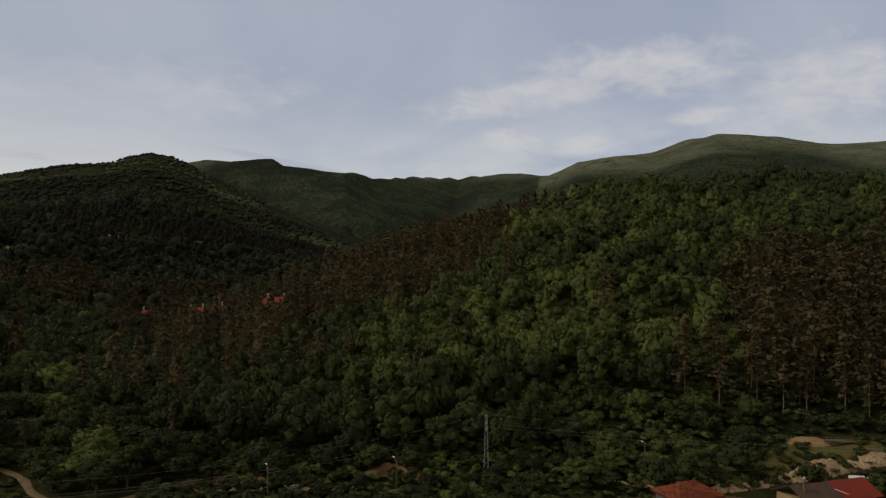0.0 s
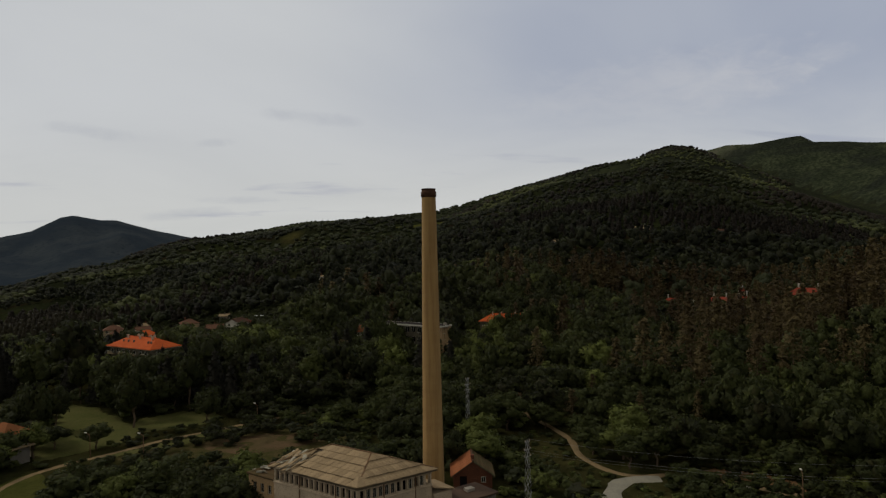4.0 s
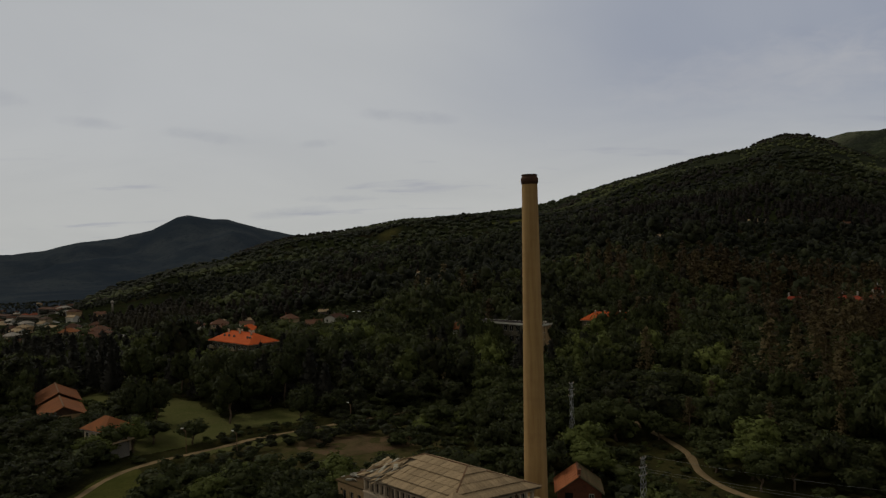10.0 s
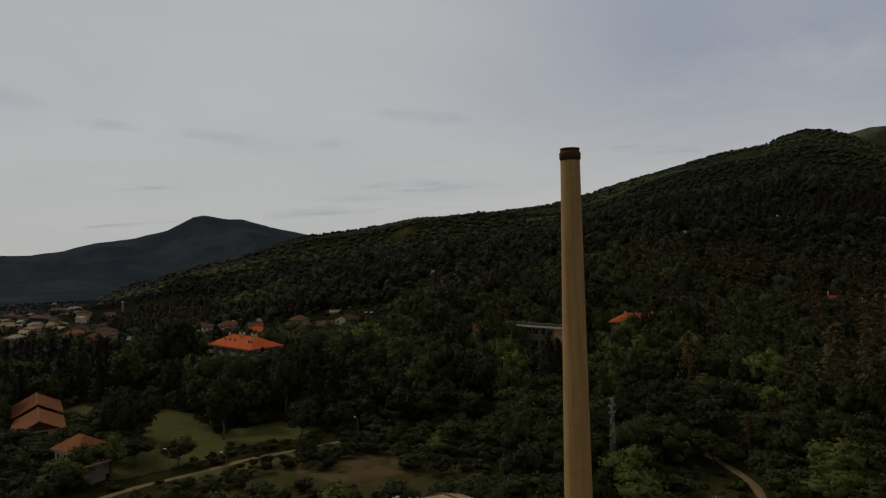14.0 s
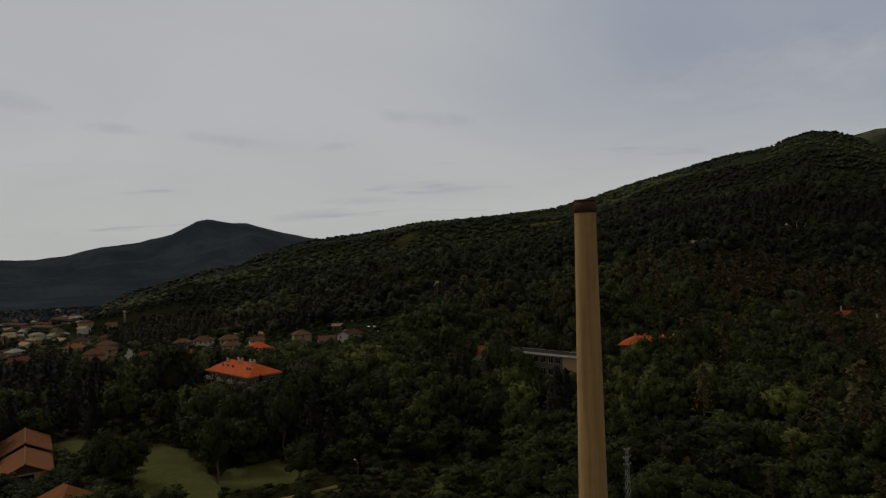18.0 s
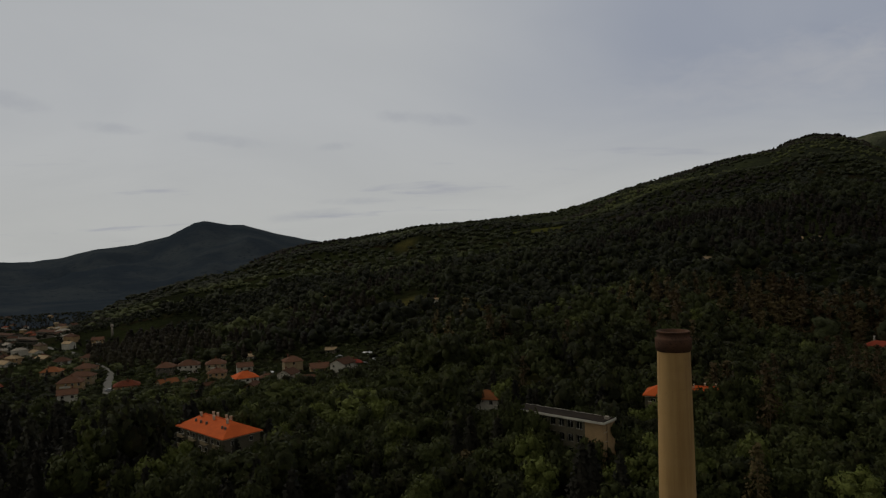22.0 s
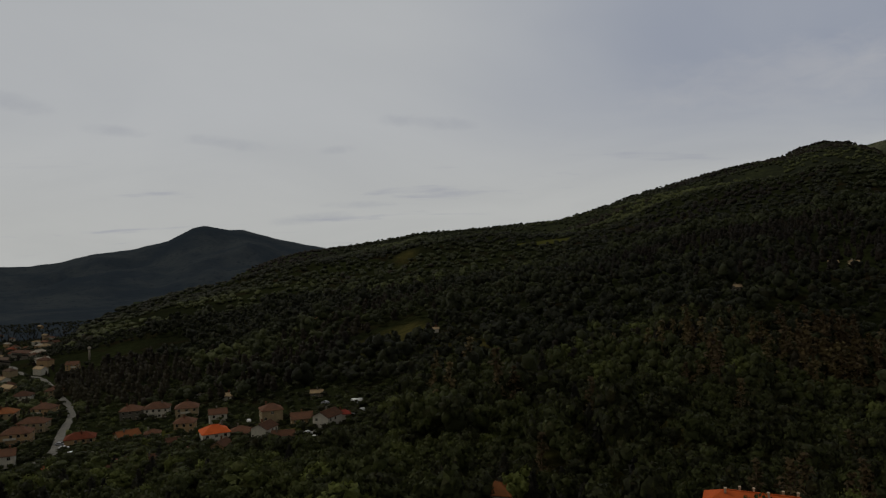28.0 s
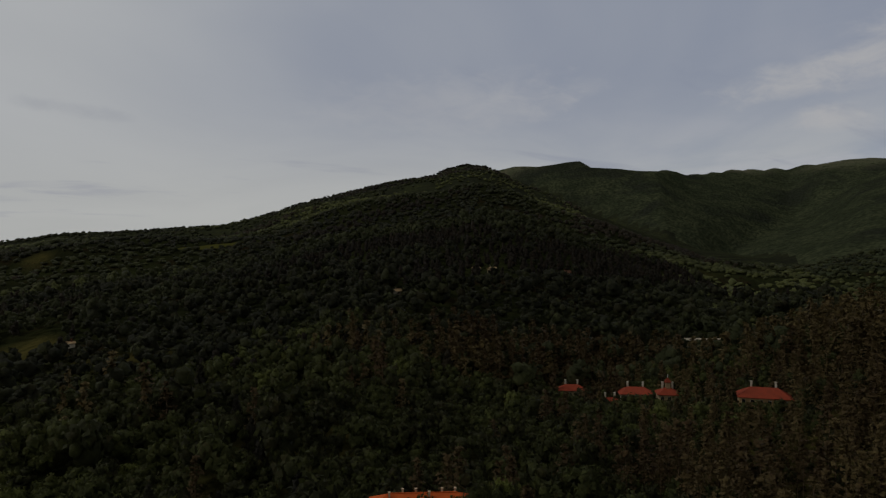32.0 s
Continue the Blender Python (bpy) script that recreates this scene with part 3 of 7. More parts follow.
def build_ground():
    rings = np.concatenate([[0.0, 3.0], 6 * 1.029 ** np.arange(0, 250)])
    rings = rings[rings < 4900]
    coarse = np.append(rings[0], rings[::-3][::-1][1:])
    V1, F1, a1, m1 = fan(-52, 112, 440, rings)
    V2, F2, a2, m2 = fan(112, 308, 80, coarse)
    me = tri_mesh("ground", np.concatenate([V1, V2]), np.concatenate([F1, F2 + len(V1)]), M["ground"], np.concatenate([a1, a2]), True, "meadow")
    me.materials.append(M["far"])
    me.materials.append(M["haze_blue_far"])
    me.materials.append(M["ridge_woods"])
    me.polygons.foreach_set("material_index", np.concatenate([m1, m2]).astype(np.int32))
    return tagged(new("ground", me), "hilly valley ground with grass, earth and wooded mountainsides", "ground", kind="structure")


GROUND = build_ground()


# ---- building helpers ----
def part(name, bm, mat, parent, label=""):
    me = bpy.data.meshes.new(name)
    bm.to_mesh(me)
    bm.free()
    me.materials.append(mat)
    ob = new(name, me)
    ob.parent = parent
    return tagged(ob, label) if label else ob


def shared(name, me, parent, m=None):
    ob = new(name, me)
    ob.parent = parent
    if m is not None:
        ob.matrix_basis = m
    return ob


def thing(name, label, category, m, group="", kind=""):
    ob = new(name)
    ob.matrix_basis = m
    ob.empty_display_size = 0.5
    return tagged(ob, label, category, group, kind)


def box(bm, c, s, m=None):
    mat = Matrix.Translation(c) @ Matrix.Diagonal((*s, 1))
    bmesh.ops.create_cube(bm, size=1.0, matrix=(m @ mat) if m is not None else mat)
    return bm


def boxes(*items, bevel=0.0):
    bm = bmesh.new()
    for c, s in items:
        box(bm, c, s)
    if bevel:
        bmesh.ops.bevel(bm, geom=bm.edges[:], offset=bevel, segments=1, affect="EDGES")
    return bm


def prism(bm, pts, z0, z1):
    lo = [bm.verts.new((x, y, z0)) for x, y in pts]
    hi = [bm.verts.new((x, y, z1)) for x, y in pts]
    n = len(pts)
    bm.faces.new(lo[::-1])
    bm.faces.new(hi)
    for k in range(n):
        bm.faces.new((lo[k], lo[(k + 1) % n], hi[(k + 1) % n], hi[k]))
    return bm


def solid(faces, thick):
    """Thickens roof faces (lists of points, wound upwards) downwards into closed slabs."""
    bm = bmesh.new()
    for f in faces:
        up = [bm.verts.new(p) for p in f]
        dn = [bm.verts.new((p[0], p[1], p[2] - thick)) for p in f]
        n = len(f)
        bm.faces.new(up)
        bm.faces.new(dn[::-1])
        for k in range(n):
            bm.faces.new((up[(k + 1) % n], up[k], dn[k], dn[(k + 1) % n]))
    bmesh.ops.recalc_face_normals(bm, faces=bm.faces[:])
    return bm


def hip_faces(L, W, z, rise, ridge_len):
    """Eaves L along x by W along y at height z."""
    a, b, r = L / 2, W / 2, ridge_len / 2
    e = [(-a, -b, z), (a, -b, z), (a, b, z), (-a, b, z)]
    t = [(-r, 0, z + rise), (r, 0, z + rise)]
    return [[e[0], e[1], t[1], t[0]], [e[2], e[3], t[0], t[1]], [e[1], e[2], t[1]], [e[3], e[0], t[0]]]


def gable_faces(L, W, z, rise):
    a, b = L / 2, W / 2
    return [[(-a, -b, z), (a, -b, z), (a, 0, z + rise), (-a, 0, z + rise)], [(a, b, z), (-a, b, z), (-a, 0, z + rise), (a, 0, z + rise)]]


def lathe(profile, n=32, cap=False):
    bm = bmesh.new()
    rings = []
    for r, z in profile:
        rings.append([bm.verts.new((r * math.cos(2 * math.pi * k / n), r * math.sin(2 * math.pi * k / n), z)) for k in range(n)])
    for a, b in zip(rings, rings[1:]):
        for k in range(n):
            f = bm.faces.new((a[k], a[(k + 1) % n], b[(k + 1) % n], b[k]))
            f.smooth = True
    if cap:
        bm.faces.new(rings[-1])
        bm.faces.new(rings[0][::-1])
    return bm


def bar(bm, a, b, w):
    """A square bar from a to b."""
    a, b = Vector(a), Vector(b)
    d = b - a
    q = d.to_track_quat("Z", "Y").to_matrix().to_4x4()
    box(bm, (0, 0, 0), (w, w, d.length), Matrix.Translation((a + b) / 2) @ q)
    return bm


def strip(name, pts, width, mat, label, category, lift=0.06, step=2.0):
    """A road or path of that width along points, laid on the ground."""
    P = [Vector(p) for p in pts]
    fine = []
    for k in range(len(P) - 1):
        p0, p1, p2, p3 = P[max(k - 1, 0)], P[k], P[k + 1], P[min(k + 2, len(P) - 1)]
        n = max(2, int((p2 - p1).length / step))
        for j in range(n):
            t = j / n
            fine.append(0.5 * ((2 * p1) + (p2 - p0) * t + (2 * p0 - 5 * p1 + 4 * p2 - p3) * t * t + (3 * p1 - p0 - 3 * p2 + p3) * t ** 3))
    fine.append(P[-1])
    m = 5
    V = []
    for k, p in enumerate(fine):
        d = (fine[min(k + 1, len(fine) - 1)] - fine[max(k - 1, 0)]).normalized()
        w = width * (1 + (0.12 * math.sin(k * 1.7) + 0.08 * math.sin(k * 0.61)) * (0.25 if width > 5 else 1.0))
        for j in range(m):
            o = (j / (m - 1) - 0.5) * w
            V.append((p.x - d.y * o, p.y + d.x * o))
    V = np.array(V)
    Z = heights(V[:, 0], V[:, 1]) + lift
    Z += np.tile([-0.25, 0, 0.03, 0, -0.25], len(fine))
    idx = np.arange(len(V)).reshape(-1, m)
    F = np.stack([idx[:-1, :-1], idx[:-1, 1:], idx[1:, 1:], idx[1:, :-1]], -1).reshape(-1, 4)[:, ::-1]
    ob = new(name, tri_mesh(name, np.c_[V, Z], F, mat, None, True))
    CLEAR.append(("line", np.array([(p.x, p.y) for p in fine]), width / 2 + 0.5))
    return tagged(ob, label, category, kind="structure")


def patch(name, centre, radius, mat, label, category, lift=0.05, seed=0, squash=1.0, turn=0.0, bumps=0.0, tree_free=1.0):
    """A rounded, uneven-edged patch of other ground, draped on the terrain."""
    n, rings = 56, 12
    V = []
    ca, sa = math.cos(radians(turn)), math.sin(radians(turn))
    rnd = random.Random(seed)
    ph = [rnd.uniform(0, 6.28) for _ in range(5)]
    for i in range(rings + 1):
        for k in range(n):
            a = 2 * math.pi * k / n
            r = radius * (1 + sum(0.19 / (q + 1) * math.sin((q + 2) * a + ph[q]) for q in range(5))) * i / rings
            u, v = r * math.cos(a), r * math.sin(a) * squash
            V.append((centre[0] + ca * u - sa * v, centre[1] + sa * u + ca * v))
    V = np.array(V)
    edge = np.repeat(np.arange(rings + 1) / rings, n)
    Z = heights(V[:, 0], V[:, 1]) + lift + bumps * (fbm(V[:, 0], V[:, 1], 4.0, 3, 4) + 0.3) * (1 - edge ** 3) - 0.3 * (edge > 0.99)
    F = []
    for i in range(rings):
        for k in range(n):
            F.append((i * n + k, (i + 1) * n + k, (i + 1) * n + (k + 1) % n, i * n + (k + 1) % n))
    ob = new(name, tri_mesh(name, np.c_[V, Z], F, mat, None, True))
    if tree_free:
        CLEAR.append(("disc", centre, radius * tree_free, squash, turn))
    return tagged(ob, label, category, kind="structure")


def inside(x, y, outline):
    """True within a closed outline."""
    out = np.zeros(np.shape(x), bool)
    for (xa, ya), (xb, yb) in zip(outline, outline[1:] + outline[:1]):
        if ya != yb:
            out ^= ((ya > y) != (yb > y)) & (x < (xb - xa) * (y - ya) / (yb - ya) + xa)
    return out


def field(name, outline, mat, label, category, lift=0.06, seed=0, cell=0.6, bare=True):
    """An open piece of ground with a frayed edge, draped on the terrain."""
    P = np.array(outline, float)
    gx, gy = np.arange(P[:, 0].min() - 2, P[:, 0].max() + 2, cell), np.arange(P[:, 1].min() - 2, P[:, 1].max() + 2, cell)
    X, Y = np.meshgrid(gx, gy, indexing="ij")
    Xw, Yw = X + 2.2 * fbm(X + 31 * seed, Y, 5.0, 3, 1), Y + 2.2 * fbm(X, Y + 17 * seed, 5.0, 3, 2)
    keep = inside(Xw, Yw, outline)
    Z = heights(X, Y) + lift + 0.05 * fbm(X, Y, 1.5, 2, 4)
    idx = np.arange(X.size).reshape(X.shape)
    F = np.stack([idx[:-1, :-1], idx[1:, :-1], idx[1:, 1:], idx[:-1, 1:]], -1)[keep[:-1, :-1]]
    used = np.unique(F)
    back = np.full(X.size, -1)
    back[used] = np.arange(len(used))
    V = np.stack([X, Y, Z], -1).reshape(-1, 3)[used]
    ob = new(name, tri_mesh(name, V, back[F], mat, None, True))
    if bare:
        CLEAR.append(("field", outline))
    return tagged(ob, label, category, kind="structure")


CLEAR = []


def clear_of(x, y):
    """True where no tree may stand."""
    out = np.zeros(np.shape(x), bool)
    for c in CLEAR:
        if c[0] == "disc":
            _, (cx, cy), r, sq, turn = c
            ca, sa = math.cos(radians(turn)), math.sin(radians(turn))
            u, v = (x - cx) * ca + (y - cy) * sa, (-(x - cx) * sa + (y - cy) * ca) / sq
            out |= u * u + v * v < r * r
        elif c[0] == "field":
            out |= inside(x, y, c[1])
        else:
            _, pts, w = c
            lo, hi = pts.min(0) - w, pts.max(0) + w
            near = np.where((x > lo[0]) & (x < hi[0]) & (y > lo[1]) & (y < hi[1]))[0]
            if len(near):
                d = np.hypot(x[near, None] - pts[None, :, 0], y[near, None] - pts[None, :, 1]).min(1)
                out[near[d < w]] = True
    return out


# ---- windows and houses ----
def window_mesh(w, h, glass, frame_mat):
    key = (round(w, 2), round(h, 2))
    if key not in WINDOWS:
        t = 0.07
        a = bpy.data.meshes.new("window")
        bm = boxes(((0, 0, h / 2 - t / 2), (w, 0.10, t)), ((0, 0, -h / 2 + t / 2), (w + 0.1, 0.16, t)), ((-w / 2 + t / 2, 0, 0), (t, 0.10, h)), ((w / 2 - t / 2, 0, 0), (t, 0.10, h)), ((0, 0, 0), (0.05, 0.08, h)))
        bm.to_mesh(a)
        bm.free()
        a.materials.append(frame_mat)
        b = bpy.data.meshes.new("pane")
        bm = boxes(((0, 0.0, 0), (w - 0.1, 0.04, h - 0.1)))
        bm.to_mesh(b)
        bm.free()
        b.materials.append(glass)
        WINDOWS[key] = (a, b)
    return WINDOWS[key]


WINDOWS = {}


def add_window(parent, w, h, m):
    a, b = window_mesh(w, h, M["glass"], M["white"])
    f = shared("window", a, parent, m)
    shared("pane", b, f)
    return f


def house(x, y, turn, L, W, storeys, roof, wall, roof_mat, label, rise=None, chimneys=1, windows=True, group="village houses", low=False, seed=0):
    """A village house: L along its own x. roof: 'hip' or 'gable'."""
    rnd = random.Random(seed + int(x * 7 + y * 13))
    z = gz(x, y)
    h = 2.6 * storeys + 0.3
    hs = thing("house", label, "house", pose(x, y, z - 0.3, 0, 0, turn), group)
    rise = rise or W * 0.26
    bm = bmesh.new()
    box(bm, (0, 0, h / 2 - 0.5), (L, W, h + 1.0))
    if roof == "gable":
        for s in (-1, 1):
            v = [bm.verts.new(p) for p in ((s * L / 2, -W / 2, h), (s * L / 2, W / 2, h), (s * L / 2, 0, h + rise), (s * (L / 2 - 0.25), -W / 2, h), (s * (L / 2 - 0.25), W / 2, h), (s * (L / 2 - 0.25), 0, h + rise))]
            bm.faces.new((v[0], v[1], v[2]))
            bm.faces.new((v[5], v[4], v[3]))
            bm.faces.new((v[0], v[2], v[5], v[3]))
            bm.faces.new((v[1], v[4], v[5], v[2]))
    part("wall", bm, M[wall], hs)
    o = 0.5
    drop = rise * o / (W / 2)
    faces = hip_faces(L + 2 * o, W + 2 * o, h - drop + 0.1, rise + drop, max(0.6, L - W * 0.9)) if roof == "hip" else gable_faces(L + 2 * o, W + 2 * o, h - drop + 0.1, rise + drop)
    part("roof", solid(faces, 0.16), M[roof_mat], hs)
    if roof == "hip":
        r = max(0.6, L - W * 0.9) / 2
        part("ridge_cap", boxes(((0, 0, h + rise + 0.12), (2 * r, 0.3, 0.14)), bevel=0.04), M["ridge"], hs)
    else:
        part("ridge_cap", boxes(((0, 0, h + rise + 0.12), (L + 1.0, 0.3, 0.14)), bevel=0.04), M["ridge"], hs)
    for k in range(chimneys):
        cx, cy = rnd.uniform(-0.3, 0.3) * L, rnd.choice((-1, 1)) * W * rnd.uniform(0.08, 0.18)
        st = part("flue", boxes(((0, 0, 0), (0.55, 0.55, 1.9)), ((0, 0, 0.98), (0.7, 0.7, 0.12))), M["brick" if rnd.random() < 0.5 else "grey_plaster"], hs)
        st.matrix_basis = pose(cx, cy, h + rise * 0.62 + 0.7)
    if windows:
        for s in range(storeys):
            zz = 1.65 + 2.6 * s
            for side in (-1, 1):
                n = max(2, int(L / 3.0))
                for k in range(n):
                    if rnd.random() < 0.12:
                        continue
                    add_window(hs, 1.2, 1.3, pose((k + 0.5) / n * L - L / 2, side * (W / 2 + 0.02), zz))
                n = max(2, int(W / 3.4))
                for k in range(n):
                    if rnd.random() < 0.2:
                        continue
                    add_window(hs, 1.2, 1.3, pose(side * (L / 2 + 0.02), (k + 0.5) / n * W - W / 2, zz, 0, 0, 90))
        if storeys == 2 and rnd.random() < 0.6:
            b = part("balcony", boxes(((0, -W / 2 - 0.6, 2.95), (L * 0.42, 1.2, 0.16)), ((0, -W / 2 - 1.17, 3.45), (L * 0.42, 0.06, 0.9))), M["white"], hs)
            b.matrix_basis = pose(rnd.uniform(-0.15, 0.15) * L, 0, 0)
        door = part("door", boxes(((0, 0, 1.05), (0.95, 0.08, 2.05))), M["wood"], hs)
        door.matrix_basis = pose(L * 0.28, -W / 2 - 0.03, 0)
    CLEAR.append(("disc", (x, y), max(L, W) * 0.62, 1.0, 0.0))
    return hs


# ---- roads and open ground ----
M["weeds"] = surface("weedy_earth", (0.046, 0.046, 0.015), (0.074, 0.058, 0.026), (0.030, 0.033, 0.011), 1.2, 0.95, 0.6, world=True, spec=0.0)
M["sand"] = surface("yellow_sand", (0.30, 0.185, 0.085), (0.25, 0.155, 0.075), (0.17, 0.11, 0.055), 1.4, 0.95, 0.4, world=True, spec=0.0)
strip("path", [(40, 3.2), (36.5, 4.6), (34.2, 8), (33.0, 13), (32.9, 19), (35, 28), (34.5, 38), (33, 52), (38, 70)], 2.3, M["dirt_road"], "pale dirt track winding up into the wood", "path")
strip("road_1", [(39, 3.4), (42, 3.2), (45, 2), (50, -2), (58, -13), (66, -24), (72, -33)], 2.8, M["dirt_road"], "pale gravel road along the foot of the hill", "road", 0.08)
strip("road_2", [(-74, 8), (-73, 20), (-71.5, 31), (-67, 39), (-57, 47), (-50, 53.5), (-40, 59), (-30, 65), (-16, 72)], 2.5, M["dirt_road"], "pale lane running past the lawns", "road")
strip("town_road", [(-176, 250), (-166, 272), (-168, 296), (-184, 335), (-199, 374), (-207, 393), (-231, 437), (-251, 469), (-285, 525), (-318, 575), (-345, 598), (-400, 655)], 5.8, M["asphalt"], "grey asphalt village road", "road", 0.12, 4.0)
strip("town_lane", [(-166, 280), (-140, 300), (-118, 312), (-92, 312), (-72, 304), (-58, 286), (-50, 276)], 4.0, M["pale_road"], "pale village lane between the houses", "road", 0.12, 3.0)
strip("hill_track", [(-196, 560), (-160, 600), (-120, 640), (-60, 700)], 4.0, M["dirt_road"], "pale track up the far hillside", "path", 0.3, 8.0)
strip("road_3", [(40.7, 1.8), (36.7, 2.7), (33.5, 2), (31.2, -0.3), (28.7, -4), (27.2, -13)], 4.4, M["pale_road"], "pale concrete road bending at the foot of the track", "road", 0.12)
field("lawn", [(-88.5, 96), (-82.5, 98), (-73, 92), (-68.5, 83), (-61.5, 72), (-55.5, 59), (-59.5, 53), (-65.5, 47), (-72.5, 45), (-75.5, 53), (-75.5, 65), (-79.5, 79), (-83.5, 93)], M["grass"], "mown pale green lawn among the trees", "lawn", 0.07, 1)
field("lawn", [(-63, 66), (-59, 75), (-50, 80), (-42, 79.5), (-38, 71), (-41, 66.5), (-49, 63), (-56, 61)], M["grass"], "mown pale green lawn beside the lane", "lawn", 0.075, 2)
field("lawn", [(-110, 101), (-104, 110), (-97, 101), (-89, 85), (-90, 78), (-96, 85)], M["grass"], "green lawn between the barn and the trees", "lawn", 0.08, 5)
field("verge", [(-60, 43.5), (-52, 50.3), (-44, 55.3), (-36, 59.8), (-28, 64.5), (-27, 62), (-36, 56.5), (-46, 50), (-54, 44.5), (-60, 40.5)], M["grass"], "mown grass verge along the lane", "grass", 0.055, 6)
field("rough_field", [(-57, 41), (-49, 50), (-38, 56), (-24, 62), (-12, 60), (-6, 50), (-9, 36), (-20, 26), (-34, 24), (-46, 28)], M["weeds"], "weedy field behind the derelict hall", "grass", 0.035, 15, bare=False)
field("lawn", [(-47, 96), (-40, 99), (-33, 96), (-30, 91), (-38, 90), (-45, 92)], M["rough_grass"], "grassy gap between the valley trees", "lawn", 0.07, 12)
patch("lawn", (-102, 97), 12, M["rough_grass"], "green meadow behind the barn", "lawn", 0.05, 3, 0.7, 60)
patch("lawn", (-70, 22), 12, M["rough_grass"], "rough green verge beside the lane", "lawn", 0.05, 8, 0.55, 80)
patch("yard", (-27, 46), 12.5, M["earth"], "bare brown earth yard with weeds", "yard", 0.06, 4, 0.72, 5, 0.9, 0.55)
patch("yard", (2, 3), 9, M["rough_grass"], "green grass round the chimney foot", "grass", 0.05, 5, 0.9, 0)
patch("yard", (-14, -6), 17, M["earth"], "trodden earth round the derelict hall", "yard", 0.05, 6, 0.85, 0, 0.2)
patch("yard", (92, -84), 17, M["earth"], "dusty yard round the sheds", "yard", 0.05, 7, 0.6, -60, 0.2)


M["dry_grass"] = surface("dry_grass", (0.115, 0.095, 0.036), (0.085, 0.078, 0.026), (0.050, 0.050, 0.017), 0.9, 0.95, 0.6, world=True, spec=0.0)
M["brown_bank"] = surface("brown_earth_bank", (0.24, 0.135, 0.062), (0.17, 0.100, 0.048), (0.085, 0.056, 0.026), 3.0, 0.95, 1.0, world=True, spec=0.0)


def cutting(pts, rise, deep, label, seed, mat="bank"):
    """A ragged face of earth and rock cut into the slope, following points along its foot."""
    P = [Vector(p) for p in pts]
    line = []
    for a, b in zip(P, P[1:]):
        n = max(2, int((b - a).length / 0.45))
        line += [a.lerp(b, k / n) for k in range(n)]
    line.append(P[-1])
    rows = 9
    L = len(line)
    V = np.zeros((L, rows, 3))
    for k, p in enumerate(line):
        d = (line[min(k + 1, L - 1)] - line[max(k - 1, 0)]).normalized()
        nrm = Vector((-d.y, d.x))
        taper = min(1.0, 4.0 * k / L, 4.0 * (L - 1 - k) / L)
        for r in range(rows):
            t = r / (rows - 1)
            q = p + nrm * (deep * t)
            V[k, r] = q.x, q.y, taper * rise * min(1.0, 1.7 * t) * (1 - 0.55 * max(0, t - 0.6) / 0.4)
    X, Y = V[..., 0], V[..., 1]
    wob = fbm(X + seed, Y, 2.6, 4, 3)
    V[..., 2] = heights(X, Y) + 0.05 + V[..., 2] * (0.75 + 0.9 * fbm(X, Y + seed, 6.0, 3, 1)) + 0.5 * wob * (V[..., 2] > 0.1)
    V += np.random.RandomState(seed).normal(size=V.shape) * [0.10, 0.10, 0.17]
    V[:, 0, 2] -= 0.5
    V[:, -1, 2] = heights(X[:, -1], Y[:, -1]) - 0.3
    idx = np.arange(L * rows).reshape(L, rows)
    F = np.stack([idx[:-1, :-1], idx[:-1, 1:], idx[1:, 1:], idx[1:, :-1]], -1).reshape(-1, 4)[:, ::-1]
    ob = new("bank", tri_mesh("bank", V.reshape(-1, 3), F, M[mat], None, False))
    CLEAR.append(("line", np.array([(p.x, p.y) for p in line]), deep * 0.3))
    return tagged(ob, label, "bank", kind="structure")


cutting([(47.1, 0.6), (52.2, -1.7), (57.1, -7.9), (60.2, -13.2)], 1.2, 3.0, "bare brown earth cutting above the road", 3, "brown_bank")
cutting([(71.5, -22), (74.6, -28), (75.6, -32.5)], 2.2, 3.6, "bare brown earth cutting above the road", 9, "brown_bank")
cutting([(102.2, -81.4), (108.5, -86.4), (112.3, -90.2), (116.1, -94.1), (120.9, -99.5), (124, -106)], 1.7, 3.2, "pale rocky cutting behind the sheds", 17)
cutting([(92.5, -60), (94.8, -66.6), (94.6, -71.6), (96.7, -76.4), (102.0, -81.2)], 1.3, 2.6, "pale rocky cutting behind the sheds", 23)
field("slope_grass", [(100, -60), (104, -64), (110, -72), (117, -81), (121.5, -83), (129, -99), (128, -106), (124.5, -105), (118, -95), (110, -86), (103, -79), (98.5, -70)], M["dry_grass"], "sparse dry grass on the slope over the sheds", "grass", 0.06, 7, bare=False)
field("slope_grass", [(48, 4.5), (53, 2), (60, -6), (64, -13), (68, -22), (66.5, -24), (62.5, -15), (58, -8.5), (53, -1.5)], M["dry_grass"], "sparse dry grass over the road cutting", "grass", 0.06, 8, bare=False)
patch("sand_heap", (123.6, -87.4), 3.6, M["sand"], "heap of yellow sand on the slope", "sand", 0.25, 16, 0.5, -62, 0.5, 1.3)
# glades on the wooded slopes
for gx, gy, gr, sq, tn in ((122, 318, 17, 0.5, -20), (-183, 770, 18, 0.3, 20), (-222, 757, 9, 0.6, 20), (215, 1130, 60, 0.35, 10)):
    patch("glade", (gx, gy), gr, M["rough_grass"], "grassy glade on the wooded hillside", "glade", 0.3, int(gx), sq, tn, 0.0, 0.9)


